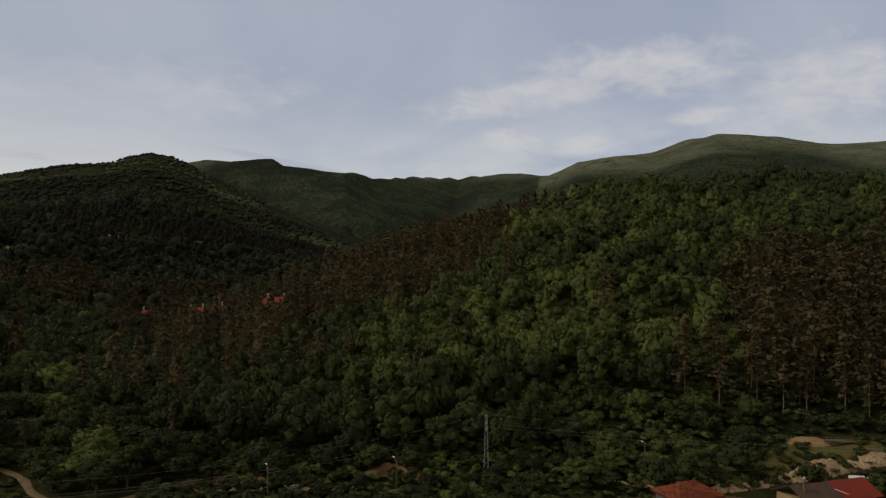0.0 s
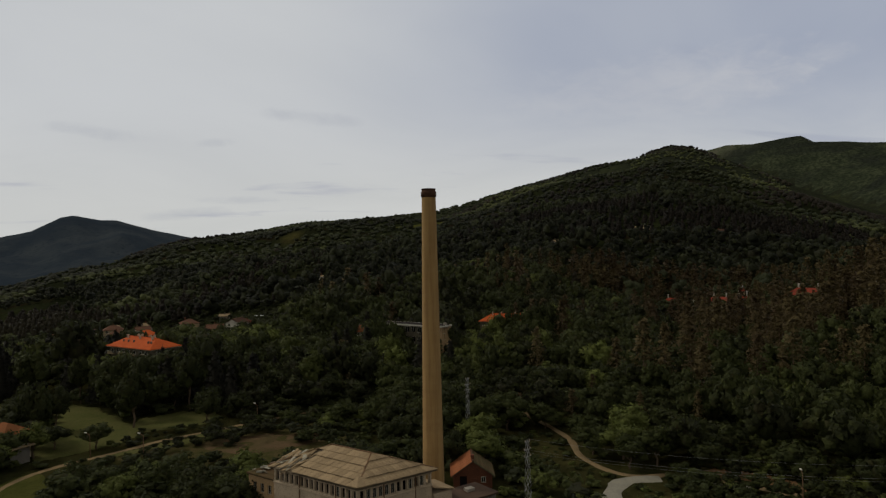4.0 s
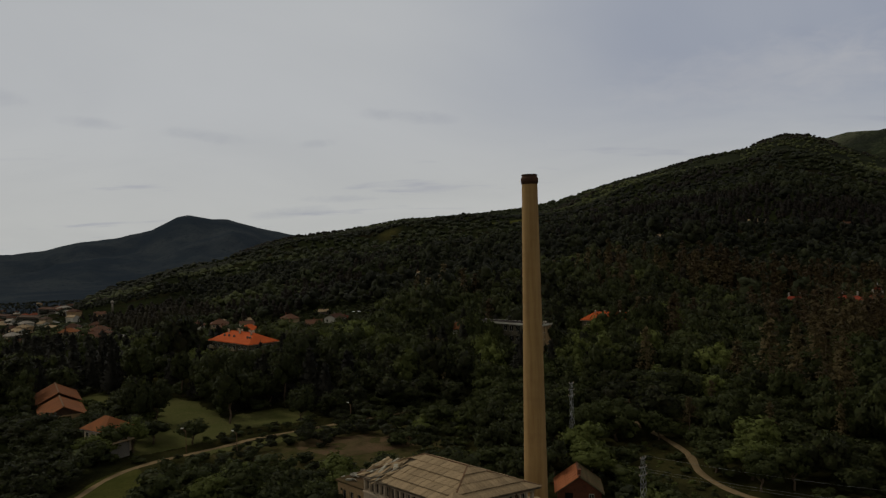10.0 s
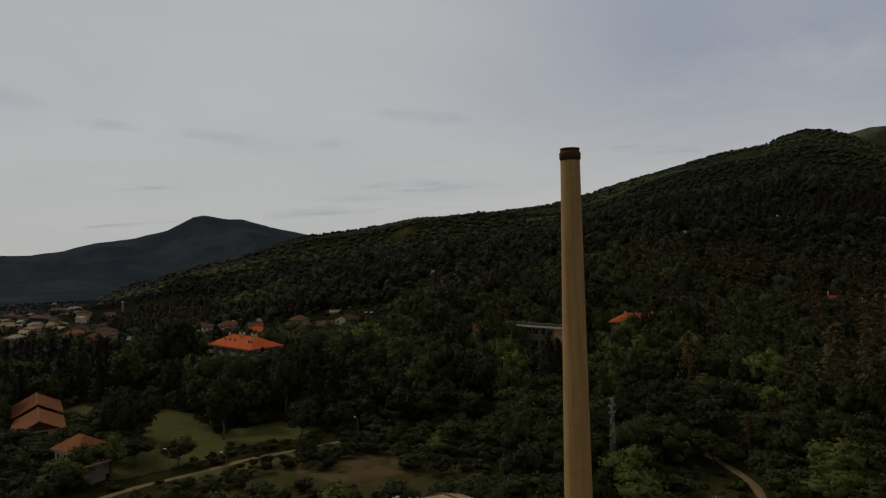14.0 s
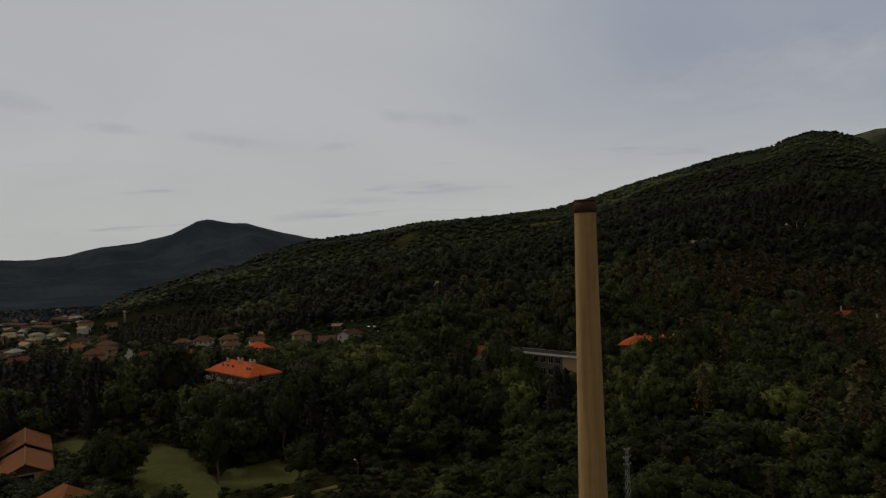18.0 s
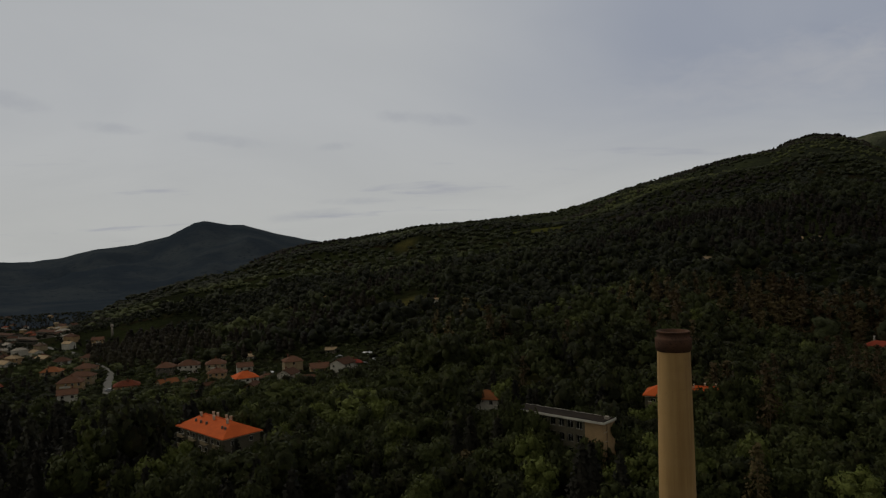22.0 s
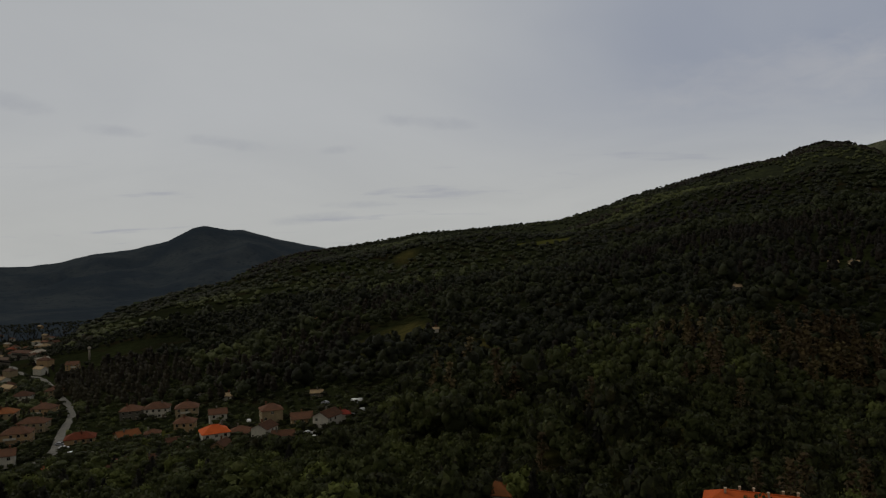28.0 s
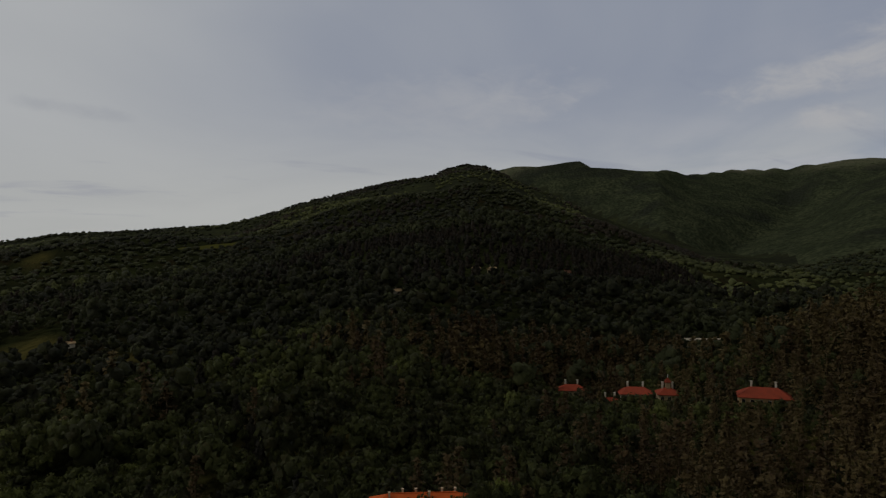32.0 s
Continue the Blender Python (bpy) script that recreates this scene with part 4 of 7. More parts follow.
# ---- factory chimney ----
def build_chimney():
    z0 = -6.2
    c = thing("factory_chimney", "tall tan rendered factory chimney with a sooty brick crown", "chimney", pose(0, 0, z0))
    top = 45.0 - z0
    prof = [(1.76 - 0.66 * (z / top), z) for z in np.linspace(0, top - 1.35, 30)]
    part("shaft", lathe(prof, 48), M["chimney"], c)
    part("plinth", lathe([(2.15, 0), (2.15, 0.9), (1.76, 1.05)], 48), M["concrete"], c)
    r = 1.115
    crown = [(r - 0.01, top - 1.42), (r + 0.05, top - 1.38), (r + 0.05, top - 1.28), (r + 0.11, top - 1.24), (r + 0.125, top - 0.58), (r + 0.10, top - 0.50), (r - 0.005, top - 0.46), (r - 0.015, top - 0.12), (r + 0.035, top - 0.10), (r + 0.035, top - 0.02), (r - 0.02, top), (r - 0.24, top), (r - 0.26, top - 2.6), (0.02, top - 2.6)]
    part("crown", lathe(crown, 48), M["soot"], c, "sooty dark brick crown")
    iron = bpy.data.meshes.new("climbing_iron")
    bm = boxes(((0, 0.1, 0), (0.4, 0.04, 0.04)), ((-0.19, 0.05, 0), (0.03, 0.14, 0.03)), ((0.19, 0.05, 0), (0.03, 0.14, 0.03)))
    bm.to_mesh(iron)
    bm.free()
    iron.materials.append(M["ridge"])
    for k in range(int((top - 3) / 0.6)):
        z = 2 + 0.6 * k
        shared("climbing_iron", iron, c, pose(0, 1.76 - 0.66 * (z / top), z))
    return c


build_chimney()
CLEAR.append(("disc", (0, 0), 5.0, 1.0, 0.0))


# ---- derelict hall ----
def roof_sheets(parent, faces, rnd, course=1.75, wide=1.1):
    """Covers sloping faces (each: eave start, eave end, then ridge points) with separate corrugated sheets."""
    sheets = []
    for f in faces:
        a, b = Vector(f[0]), Vector(f[1])
        top = Vector(f[2])
        ex = (b - a).normalized()
        nrm = (b - a).cross(top - a).normalized()
        ey = nrm.cross(ex)
        poly = [((Vector(p) - a).dot(ex), (Vector(p) - a).dot(ey)) for p in f]
        height = max(p[1] for p in poly)
        rows = max(1, int(math.ceil(height / course)))
        ch = height / rows
        for r in range(rows):
            y0, y1 = r * ch, (r + 1) * ch

            def span(y):
                xs = []
                for (xa, ya), (xb, yb) in zip(poly, poly[1:] + poly[:1]):
                    if (ya - y) * (yb - y) <= 0 and abs(ya - yb) > 1e-6:
                        xs.append(xa + (xb - xa) * (y - ya) / (yb - ya))
                return (min(xs), max(xs)) if len(xs) > 1 else None
            s0, s1 = span(y0 + 1e-3), span(y1 - 1e-3)
            if not s0 or not s1:
                continue
            n = max(1, round((s0[1] - s0[0]) / wide))
            for k in range(n):
                xa0, xb0 = s0[0] + (s0[1] - s0[0]) * k / n, s0[0] + (s0[1] - s0[0]) * (k + 1) / n
                xa1, xb1 = max(xa0, s1[0]), min(xb0, s1[1])
                if xb1 - xa1 < 0.02:
                    mid = min(max((xa0 + xb0) / 2, s1[0]), s1[1])
                    xa1, xb1 = mid - 0.01, mid + 0.01
                sheets.append((a, ex, ey, nrm, [(xa0, y0 - 0.08), (xb0, y0 - 0.08), (xb1, y1), (xa1, y1)], r))
    return sheets


def skew(ob, m):
    """Slants a thing and all its parts by m, in its own space."""
    made = {}

    def slant(o, turned):
        r = turned @ o.matrix_basis.to_3x3()
        key = (o.data.name, tuple(round(q, 4) for row in r for q in row))
        if key not in made:
            made[key] = o.data.copy()
            made[key].transform((r.inverted() @ m @ r).to_4x4())
        loc = turned.inverted() @ m @ turned @ o.matrix_basis.translation
        o.data = made[key]
        o.matrix_basis = Matrix.Translation(loc) @ o.matrix_basis.to_3x3().to_4x4()
        for k in o.children:
            slant(k, r)
    for o in ob.children:
        slant(o, Matrix.Identity(3))


def build_hall():
    turn = 32.5
    c = (-13.33, -5.0)
    z0 = -5.5
    hall = thing("derelict_hall", "derelict two-storey white plastered hall with a broken grey sheet roof", "hall", pose(c[0], c[1], z0, 0, 0, turn))
    X, Y, H = 6.1, 8.55, 8.8          # half sizes of the walls, and their height
    t = 0.35
    rnd = random.Random(5)
    # both floors near black, the rooms' darkness put into the colour
    part("floor", boxes(((0, 0, 0.1), (2 * X - 0.7, 2 * Y - 0.7, 0.3)), ((0, 0, 4.6), (2 * X - 0.7, 2 * Y - 0.7, 0.25))), M["void"], hall, "floors inside, coloured near black as if unlit")
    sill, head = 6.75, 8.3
    # added black block behind the walls, stands in for unlit rooms
    part("inner_partition", boxes(((0, 0, 4.35), (2 * X - 1.5, 2 * Y - 1.5, 8.3))), M["void"], hall, "added black block standing in for unlit rooms behind the empty windows")
    # four sides: upper row of narrow windows between piers, tall openings below
    for side in range(4):
        ax = side % 2
        half = X if ax == 0 else Y
        off = Y if ax == 0 else X
        ang = (0, 90, 180, 270)[side]
        m = pose(0, 0, 0, 0, 0, ang)
        wall = part("wall", boxes(((0, -off + t / 2, 5.83), (2 * half - (2 * t + 0.01 if ax else 0), t, 2.14)), ((0, -off + t / 2, (head + H) / 2), (2 * half - (2 * t + 0.01 if ax else 0), t, H - head))), M["plaster"], hall)
        wall.matrix_basis = m
        band = part("cornice", boxes(((0, -off - 0.03, sill - 0.16), (2 * half + 0.1, 0.16, 0.22)), ((0, -off - 0.04, H - 0.12), (2 * half + 0.12, 0.2, 0.24)), bevel=0.03), M["plaster"], hall)
        band.matrix_basis = m
        n = 12 if ax == 0 else 16
        pitch = 2 * (half - 0.25) / n
        pier = bpy.data.meshes.new("pier")
        bm = boxes(((0, 0, 0), (pitch - 0.74, t, head - sill)))
        bm.to_mesh(pier)
        bm.free()
        pier.materials.append(M["plaster"])
        for k in range(n + 1):
            shared("pier", pier, hall, m @ pose(-half + 0.25 + pitch * k, -off + t / 2 + 0.004 * (k % 2), (sill + head) / 2))
        for k in range(n):
            if rnd.random() < 0.7 or (side == 3 and k < 2):
                continue
            add_window(hall, 0.74, head - sill, m @ pose(-half + 0.25 + pitch * (k + 0.5), -off + t * 0.7, (sill + head) / 2))
        # ground floor: wall pieces between tall openings
        gaps = {0: (-3.6, 0.2, 3.7), 1: (-5.4, -1.8, 1.8, 5.4), 2: (-3.0, 3.0), 3: (-5.0, -1.6, 2.2, 5.6)}[side]
        edges = [-half] + [v for g in gaps for v in (g - 0.95, g + 0.95)] + [half]
        bm = bmesh.new()
        for a, b in zip(edges[::2], edges[1::2]):
            box(bm, ((a + b) / 2, -off + t / 2, 2.2), (b - a, t, 5.2))
        box(bm, (0, -off + t / 2, 4.66), (2 * half, t - 0.02, 0.26))
        low = part("ground_floor_wall", bm, M["plaster"], hall)
        low.matrix_basis = m
        for g in gaps:
            # black panel paints the darkness of the opening
            d = part("doorway", boxes(((g, -off + t * 0.8, 2.25), (1.9, 0.05, 4.6))), M["void"], hall, "empty doorway with a black panel for its shade")
            d.matrix_basis = m
        if side in (0, 3):
            for u in (-half * 0.34, half * 0.52):
                dp = part("drainpipe", boxes(((u, -off - 0.07, H / 2), (0.1, 0.1, H - 0.5))), M["ridge"], hall)
                dp.matrix_basis = m
    # roof: boarded deck under separate sheets
    L, W, ze, rise, rl = 2 * Y + 1.1, 2 * X + 1.1, H + 0.12, 2.7, 8.0
    faces = [[Vector((-p[1], p[0], p[2])) for p in f] for f in hip_faces(L, W, ze, rise, rl)]
    part("roof_deck", solid([[tuple(p - Vector((0, 0, 0.10))) for p in f] for f in faces], 0.12), M["wood"], hall, "grey boards under the sheets")
    sheets = roof_sheets(hall, faces, rnd)
    for a, ex, ey, nrm, q, r in sheets:
        mid = a + ex * sum(p[0] for p in q) / 4 + ey * sum(p[1] for p in q) / 4
        broken = (mid.x < -1.6 and mid.y > 3.6 and mid.z < ze + 1.9)
        if broken and rnd.random() < 0.5:
            continue
        bm = bmesh.new()
        ribs = 5
        rows = []
        lift = 0.05 + 0.045 * (r % 2) + rnd.uniform(0, 0.02)
        for j in range(2):
            row = []
            pa, pb = (q[0], q[1]) if j == 0 else (q[3], q[2])
            for i in range(ribs + 1):
                s = i / ribs
                row.append(bm.verts.new(ex * (pa[0] + (pb[0] - pa[0]) * s) + ey * (pa[1] + (pb[1] - pa[1]) * s) + nrm * (lift + 0.035 * (i % 2) + (0.11 if j == 0 else 0)) + a - mid))
            rows.append(row)
        for i in range(ribs):
            bm.faces.new((rows[0][i], rows[0][i + 1], rows[1][i + 1], rows[1][i]))
        g = bmesh.ops.extrude_face_region(bm, geom=bm.faces[:])
        bmesh.ops.translate(bm, verts=[v for v in g["geom"] if isinstance(v, bmesh.types.BMVert)], vec=-nrm * 0.03)
        bmesh.ops.recalc_face_normals(bm, faces=bm.faces[:])
        s = part("roof_sheet", bm, M["sheet"], hall)
        if broken:
            s.matrix_basis = Matrix.Translation(mid + Vector((0, 0, rnd.uniform(-0.1, 0.15)))) @ pose(0, 0, 0, rnd.uniform(-6, 6), rnd.uniform(-6, 6), rnd.uniform(-35, 35))
        else:
            s.matrix_basis = Matrix.Translation(mid + nrm * rnd.uniform(0, 0.015)) @ pose(0, 0, 0, 0, 0, rnd.uniform(-0.5, 0.5))
    for k in range(44):
        b = part("loose_board", boxes(((0, 0, 0), (rnd.uniform(1.2, 3.0), rnd.uniform(0.2, 0.5), 0.05))), M["sheet" if k % 3 else "rubble"], hall, "splintered loose board")
        b.matrix_basis = pose((bx := rnd.uniform(-6.4, -2.4)), rnd.uniform(4.2, 8.9), H + 0.12 + 0.36 * (bx + 6.6) + rnd.uniform(0, 0.2), rnd.uniform(-8, 8), rnd.uniform(-34, -10), rnd.uniform(-50, 50))
    a, b, r = W / 2, L / 2, rl / 2
    bm = bmesh.new()
    bar(bm, (0, -r, ze + rise + 0.12), (0, r, ze + rise + 0.10), 0.17)
    part("ridge_cap", bm, M["ridge"], hall)
    for sx in (-1, 1):
        for sy in (-1, 1):
            bm = bmesh.new()
            bar(bm, (sx * a, sy * b, ze + 0.1), (0, sy * r, ze + rise + 0.10), 0.18)
            part("hip_cap", bm, M["ridge"], hall)
    # dormer stub over the front corner
    bm = solid([[(-6.75, -9.2, ze + 0.22), (-3.6, -9.25, ze + 0.24), (-5.0, -7.4, ze + 1.15)], [(-6.75, -9.2, ze + 0.22), (-5.0, -7.4, ze + 1.15), (-6.75, -7.6, ze + 0.30)]], 0.05)
    part("corner_patch", bm, M["sheet"], hall, "lifted sheets at the roof corner")
    CLEAR.append(("disc", c, 12.0, 1.0, 0.0))
    # the plan is not square: its corners open to about 108 degrees
    skew(hall, Matrix(((0.988, -0.156, 0), (-0.156, 0.988, 0), (0, 0, 1))))

    # lower wing, beyond the far corner
    u, v = Vector((0.917, 0.399)), Vector((-0.663, 0.749))
    turn = 41.5
    w = Vector(c) + v * 12.7 - Vector((v.y, -v.x)) * 2.0
    wing = thing("brick_wing", "low ochre plastered wing with a flat overgrown roof", "outbuilding", pose(w.x, w.y, z0, 0, 0, turn))
    part("wall", boxes(((0, 4.0 - 0.15, 3.3), (7.0, 0.3, 6.6)), ((0, -4.0 + 0.15, 3.3), (7.0, 0.3, 6.6)), ((3.35, 0, 3.3), (0.3, 7.4, 6.6))), M["ochre"], wing)
    bm = boxes(((-3.35, 0, 2.1), (0.3, 7.4, 4.2)), ((-3.35, 0, 6.1), (0.3, 7.4, 1.0)))
    for k in range(5):
        box(bm, (-3.35, -3.4 + 1.7 * k, 4.9), (0.3, 0.85, 1.42))
    part("front_wall", bm, M["ochre"], wing)
    for k in range(4):
        add_window(wing, 0.85, 1.4, pose(-3.28, -2.55 + 1.7 * k, 4.9, 0, 0, 90))
    part("roof", boxes(((0, 0, 6.72), (7.5, 8.4, 0.24))), M["earth"], wing, "flat roof grown over with moss and weeds")
    # wing floors coloured near black as if no light came in
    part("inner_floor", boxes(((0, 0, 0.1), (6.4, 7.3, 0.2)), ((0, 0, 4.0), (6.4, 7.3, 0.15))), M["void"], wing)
    for k in range(26):
        s = rnd.uniform(0.25, 0.7)
        b = part("roof_debris", boxes(((0, 0, 0), (s * 1.6, s, s * 0.35))), M["rubble" if k % 3 else "wood"], wing)
        b.matrix_basis = pose(rnd.uniform(-3, 3), rnd.uniform(-0.5, 4), 6.95 + rnd.uniform(0, 0.25), rnd.uniform(-20, 20), rnd.uniform(-20, 20), rnd.uniform(0, 180))
    # small annexes at the chimney end
    e = Vector(c) + u * 8.3 - v * 6.8
    turn = 23.5
    ann = thing("annex", "small white lean-to annex with a dark felt roof", "outbuilding", pose(e.x, e.y, z0, 0, 0, turn))
    part("wall", boxes(((0, 0, 2.6), (3.2, 4.2, 5.6))), M["plaster"], ann)
    part("roof", solid([[(-1.8, -2.4, 6.5), (1.9, -2.4, 5.6), (1.9, 2.4, 5.6), (-1.8, 2.4, 6.5)]], 0.15), M["sheet"], ann)
    add_window(ann, 0.9, 1.1, pose(0.4, -2.12, 3.6))
    e = Vector((3.4, -6.6))
    low = thing("boiler_house", "low plastered boiler house with a flat brown roof", "outbuilding", pose(e.x, e.y, z0, 0, 0, turn))
    part("wall", boxes(((0, 0, 1.9), (8.0, 5.0, 4.0))), M["grey_plaster"], low)
    part("roof", boxes(((0, 0, 4.0), (8.7, 5.7, 0.25)), bevel=0.04), M["brown_sheet"], low)
    part("hatch", boxes(((1.2, 0.4, 4.3), (1.4, 1.1, 0.5)), bevel=0.04), M["concrete"], low)


build_hall()


# ---- brick hut ----
def build_hut():
    x, y, turn = 8.7, 9.2, -12.0
    z0 = gz(x, y) - 0.2
    hut = thing("brick_hut", "red brick hut with an orange and mossy clay tile roof", "hut", pose(x, y, z0, 0, 0, turn))
    W, L, h, rise = 6.6, 6.0, 2.5, 2.3
    bm = bmesh.new()
    prism(bm, [(-W / 2, -L / 2), (W / 2, -L / 2), (W / 2, L / 2), (-W / 2, L / 2)], -0.5, h)
    for s in (-1, 1):
        v = [bm.verts.new(p) for p in ((-W / 2, s * L / 2, h), (W / 2, s * L / 2, h), (0, s * L / 2, h + rise), (-W / 2, s * (L / 2 - 0.3), h), (W / 2, s * (L / 2 - 0.3), h), (0, s * (L / 2 - 0.3), h + rise))]
        for f in ((0, 1, 2), (5, 4, 3), (0, 2, 5, 3), (1, 4, 5, 2)):
            bm.faces.new([v[i] for i in f])
    bmesh.ops.recalc_face_normals(bm, faces=bm.faces[:])
    part("wall", bm, M["brick"], hut)
    # brick courses on the gable: pieces proud of the wall
    me = bpy.data.meshes.new("brick_course")
    bm = boxes(((0, 0, 0), (W, 0.05, 0.26)))
    bm.to_mesh(me)
    bm.free()
    me.materials.append(M["brick"])
    for k in range(6):
        shared("brick_course", me, hut, pose(0, -L / 2 - 0.004, 0.3 + 0.36 * k))
    o = 0.45
    d = rise * o / (W / 2)
    f = gable_faces(L + 2 * o, W + 2 * o, h - d + 0.1, rise + d)
    rot = [[(-p[1], p[0], p[2]) for p in q] for q in f]
    part("roof_deck", solid(rot, 0.1), M["wood"], hut)
    rnd = random.Random(9)
    for side in (-1, 1):
        slope = math.hypot(W / 2 + o, rise + d)
        ang = math.degrees(math.atan2(rise + d, W / 2 + o))
        # right slope mossy; left slope's tile has its sunlight in the colour
        mat = M["mossy_tile"] if side > 0 else M["hut_tile"]
        me = bpy.data.meshes.new("tile_row")
        bm = bmesh.new()
        n = 12
        for k in range(n):
            box(bm, (0, -(L + 2 * o) / 2 + (k + 0.5) * (L + 2 * o) / n, 0.02 * (k % 2)), (0.52, (L + 2 * o) / n - 0.02, 0.06))
        bm.to_mesh(me)
        bm.free()
        me.materials.append(mat)
        rows = int(slope / 0.45)
        for r in range(rows):
            s = (r + 0.5) / rows * slope
            px_, pz = side * (W / 2 + o - s * math.cos(radians(ang))), h - d + 0.1 + s * math.sin(radians(ang)) + 0.09
            shared("roof_tile_course", me, hut, pose(px_, 0, pz, 0, side * (ang + 4), 0))
    part("ridge_cap", boxes(((0, 0, h + rise + 0.2), (0.34, L + 1.0, 0.16)), bevel=0.05), M["tile"], hut)
    part("flue", boxes(((0, -2.4, h + rise + 0.3), (0.5, 0.5, 1.1)), ((0, -2.4, h + rise + 0.9), (0.62, 0.62, 0.12))), M["brick"], hut)
    add_window(hut, 0.8, 1.0, pose(1.8, -L / 2 - 0.03, 1.7))
    # shade of the open door painted as a black panel
    part("door", boxes(((-1.6, -L / 2 - 0.03, 1.2), (1.2, 0.1, 2.2))), M["void"], hut, "open doorway shown as a black panel for its shade")
    CLEAR.append(("disc", (x, y - 1), 6.6, 1.0, 0.0))


M["mossy_tile"] = surface("mossy_clay_tile", (0.10, 0.085, 0.04), (0.13, 0.085, 0.045), (0.07, 0.07, 0.03), 1.0, 0.95, 0.3, vary=0.15)
# orange brightened to include the sun on that slope
M["hut_tile"] = surface("sunlit_clay_tile", (0.36, 0.125, 0.052), (0.30, 0.11, 0.048), (0.20, 0.08, 0.04), 1.0, 0.9, 0.25, vary=0.12)
build_hut()


# ---- pylons, cables and lamps ----
def pylon(x, y, top, label):
    z0 = gz(x, y) - 0.2
    H = top - z0
    py = thing("lattice_pylon", label, "pylon", pose(x, y, z0, 0, 0, 25), "power line")
    w0, w1 = 0.44, 0.18
    corner = [(1, 1), (1, -1), (-1, -1), (-1, 1)]
    for sx, sy in corner:
        bm = bmesh.new()
        bar(bm, (sx * w0, sy * w0, 0), (sx * w1, sy * w1, H), 0.024)
        part("leg", bm, M["steel"], py)
    n = int(H / 1.1)
    for k in range(n):
        z, z2 = H * k / n, H * (k + 1) / n
        a, b = w0 + (w1 - w0) * k / n, w0 + (w1 - w0) * (k + 1) / n
        bm = bmesh.new()
        for j in range(4):
            (ax, ay), (bx, by) = corner[j], corner[(j + 1) % 4]
            if k % 2:
                (ax, ay), (bx, by) = (bx, by), (ax, ay)
            bar(bm, (ax * a, ay * a, z), (bx * b, by * b, z2), 0.042)
        part("brace", bm, M["steel"], py)
    for z in (H - 0.25, H - 1.5, H - 2.6):
        arm = part("cross_arm", boxes(((0, 0, z), (1.5 if z < H - 1 else 1.1, 0.06, 0.06))), M["steel"], py)
        for s in (-1, 1):
            ins = part("insulator", lathe([(0.02, 0), (0.09, 0.05), (0.05, 0.1), (0.09, 0.16), (0.03, 0.26)], 8), M["plaster"], arm)
            ins.matrix_basis = pose(s * (0.7 if z < H - 1 else 0.5), 0, z + 0.04)
    part("footing", boxes(((0, 0, 0.05), (1.8, 1.8, 0.5)), bevel=0.05), M["concrete"], py)
    CLEAR.append(("disc", (x, y), 1.6, 1.0, 0.0))
    return Vector((x, y, top))


P_HILL = pylon(83.0, -41.0, 6.9, "grey steel lattice pylon standing among bushes")
P_MID = pylon(14.6, -3.3, 4.8, "grey steel lattice pylon beside the brick hut")
P_FAR = pylon(14.5, 34.0, 8.0, "grey steel lattice pylon among the trees")
P_OUT = Vector((128, -116, 4.5))


def cable(a, b, sag, r=0.009):
    cu = bpy.data.curves.new("cable", "CURVE")
    cu.dimensions, cu.bevel_depth, cu.bevel_resolution = "3D", r, 1
    sp = cu.splines.new("POLY")
    n = 24
    sp.points.add(n)
    for k in range(n + 1):
        t = k / n
        p = a.lerp(b, t)
        sp.points[k].co = (p.x, p.y, p.z - sag * 4 * t * (1 - t), 1)
    cu.materials.append(M["cable"])
    return tagged(new("power_cable", cu), "thin sagging aluminium power cable between pylons", "cable", "power line")


for off, dz in ((0.66, 0.0), (-1.05, -1.25), (1.05, -2.35)):
    o = Vector((off * 0.6, off * 0.8, dz))
    cable(P_HILL + o, P_MID + o, 2.2)
    cable(P_HILL + o, P_OUT + o, 1.2)


def street_lamp(x, y, h, turn, label):
    z0 = gz(x, y)
    lp = thing("street_lamp", label, "lamp", pose(x, y, z0, 0, 0, turn), "street lamps")
    part("post", lathe([(0.09, -0.3), (0.075, h * 0.5), (0.05, h)], 10, True), M["ridge"], lp)
    bm = bmesh.new()
    bar(bm, (0, 0, h - 0.1), (1.0, 0, h + 0.25), 0.06)
    part("arm", bm, M["ridge"], lp)
    part("lamp_head", boxes(((1.3, 0, h + 0.30), (0.75, 0.3, 0.16)), bevel=0.05), M["white"], lp, "white lamp head")
    CLEAR.append(("disc", (x, y), 0.8, 1.0, 0.0))


for lx, ly, lh, lt in ((52.8, -18.0, 6.0, 60), (67.5, -33.0, 6.0, 60), (-51.2, 41.1, 4.6, 140), (-62, 44.5, 4.6, 140), (-30, 62, 4.6, 120), (100, -64, 5.5, 40)):
    street_lamp(lx, ly, lh, lt, "grey steel street lamp with a white head")


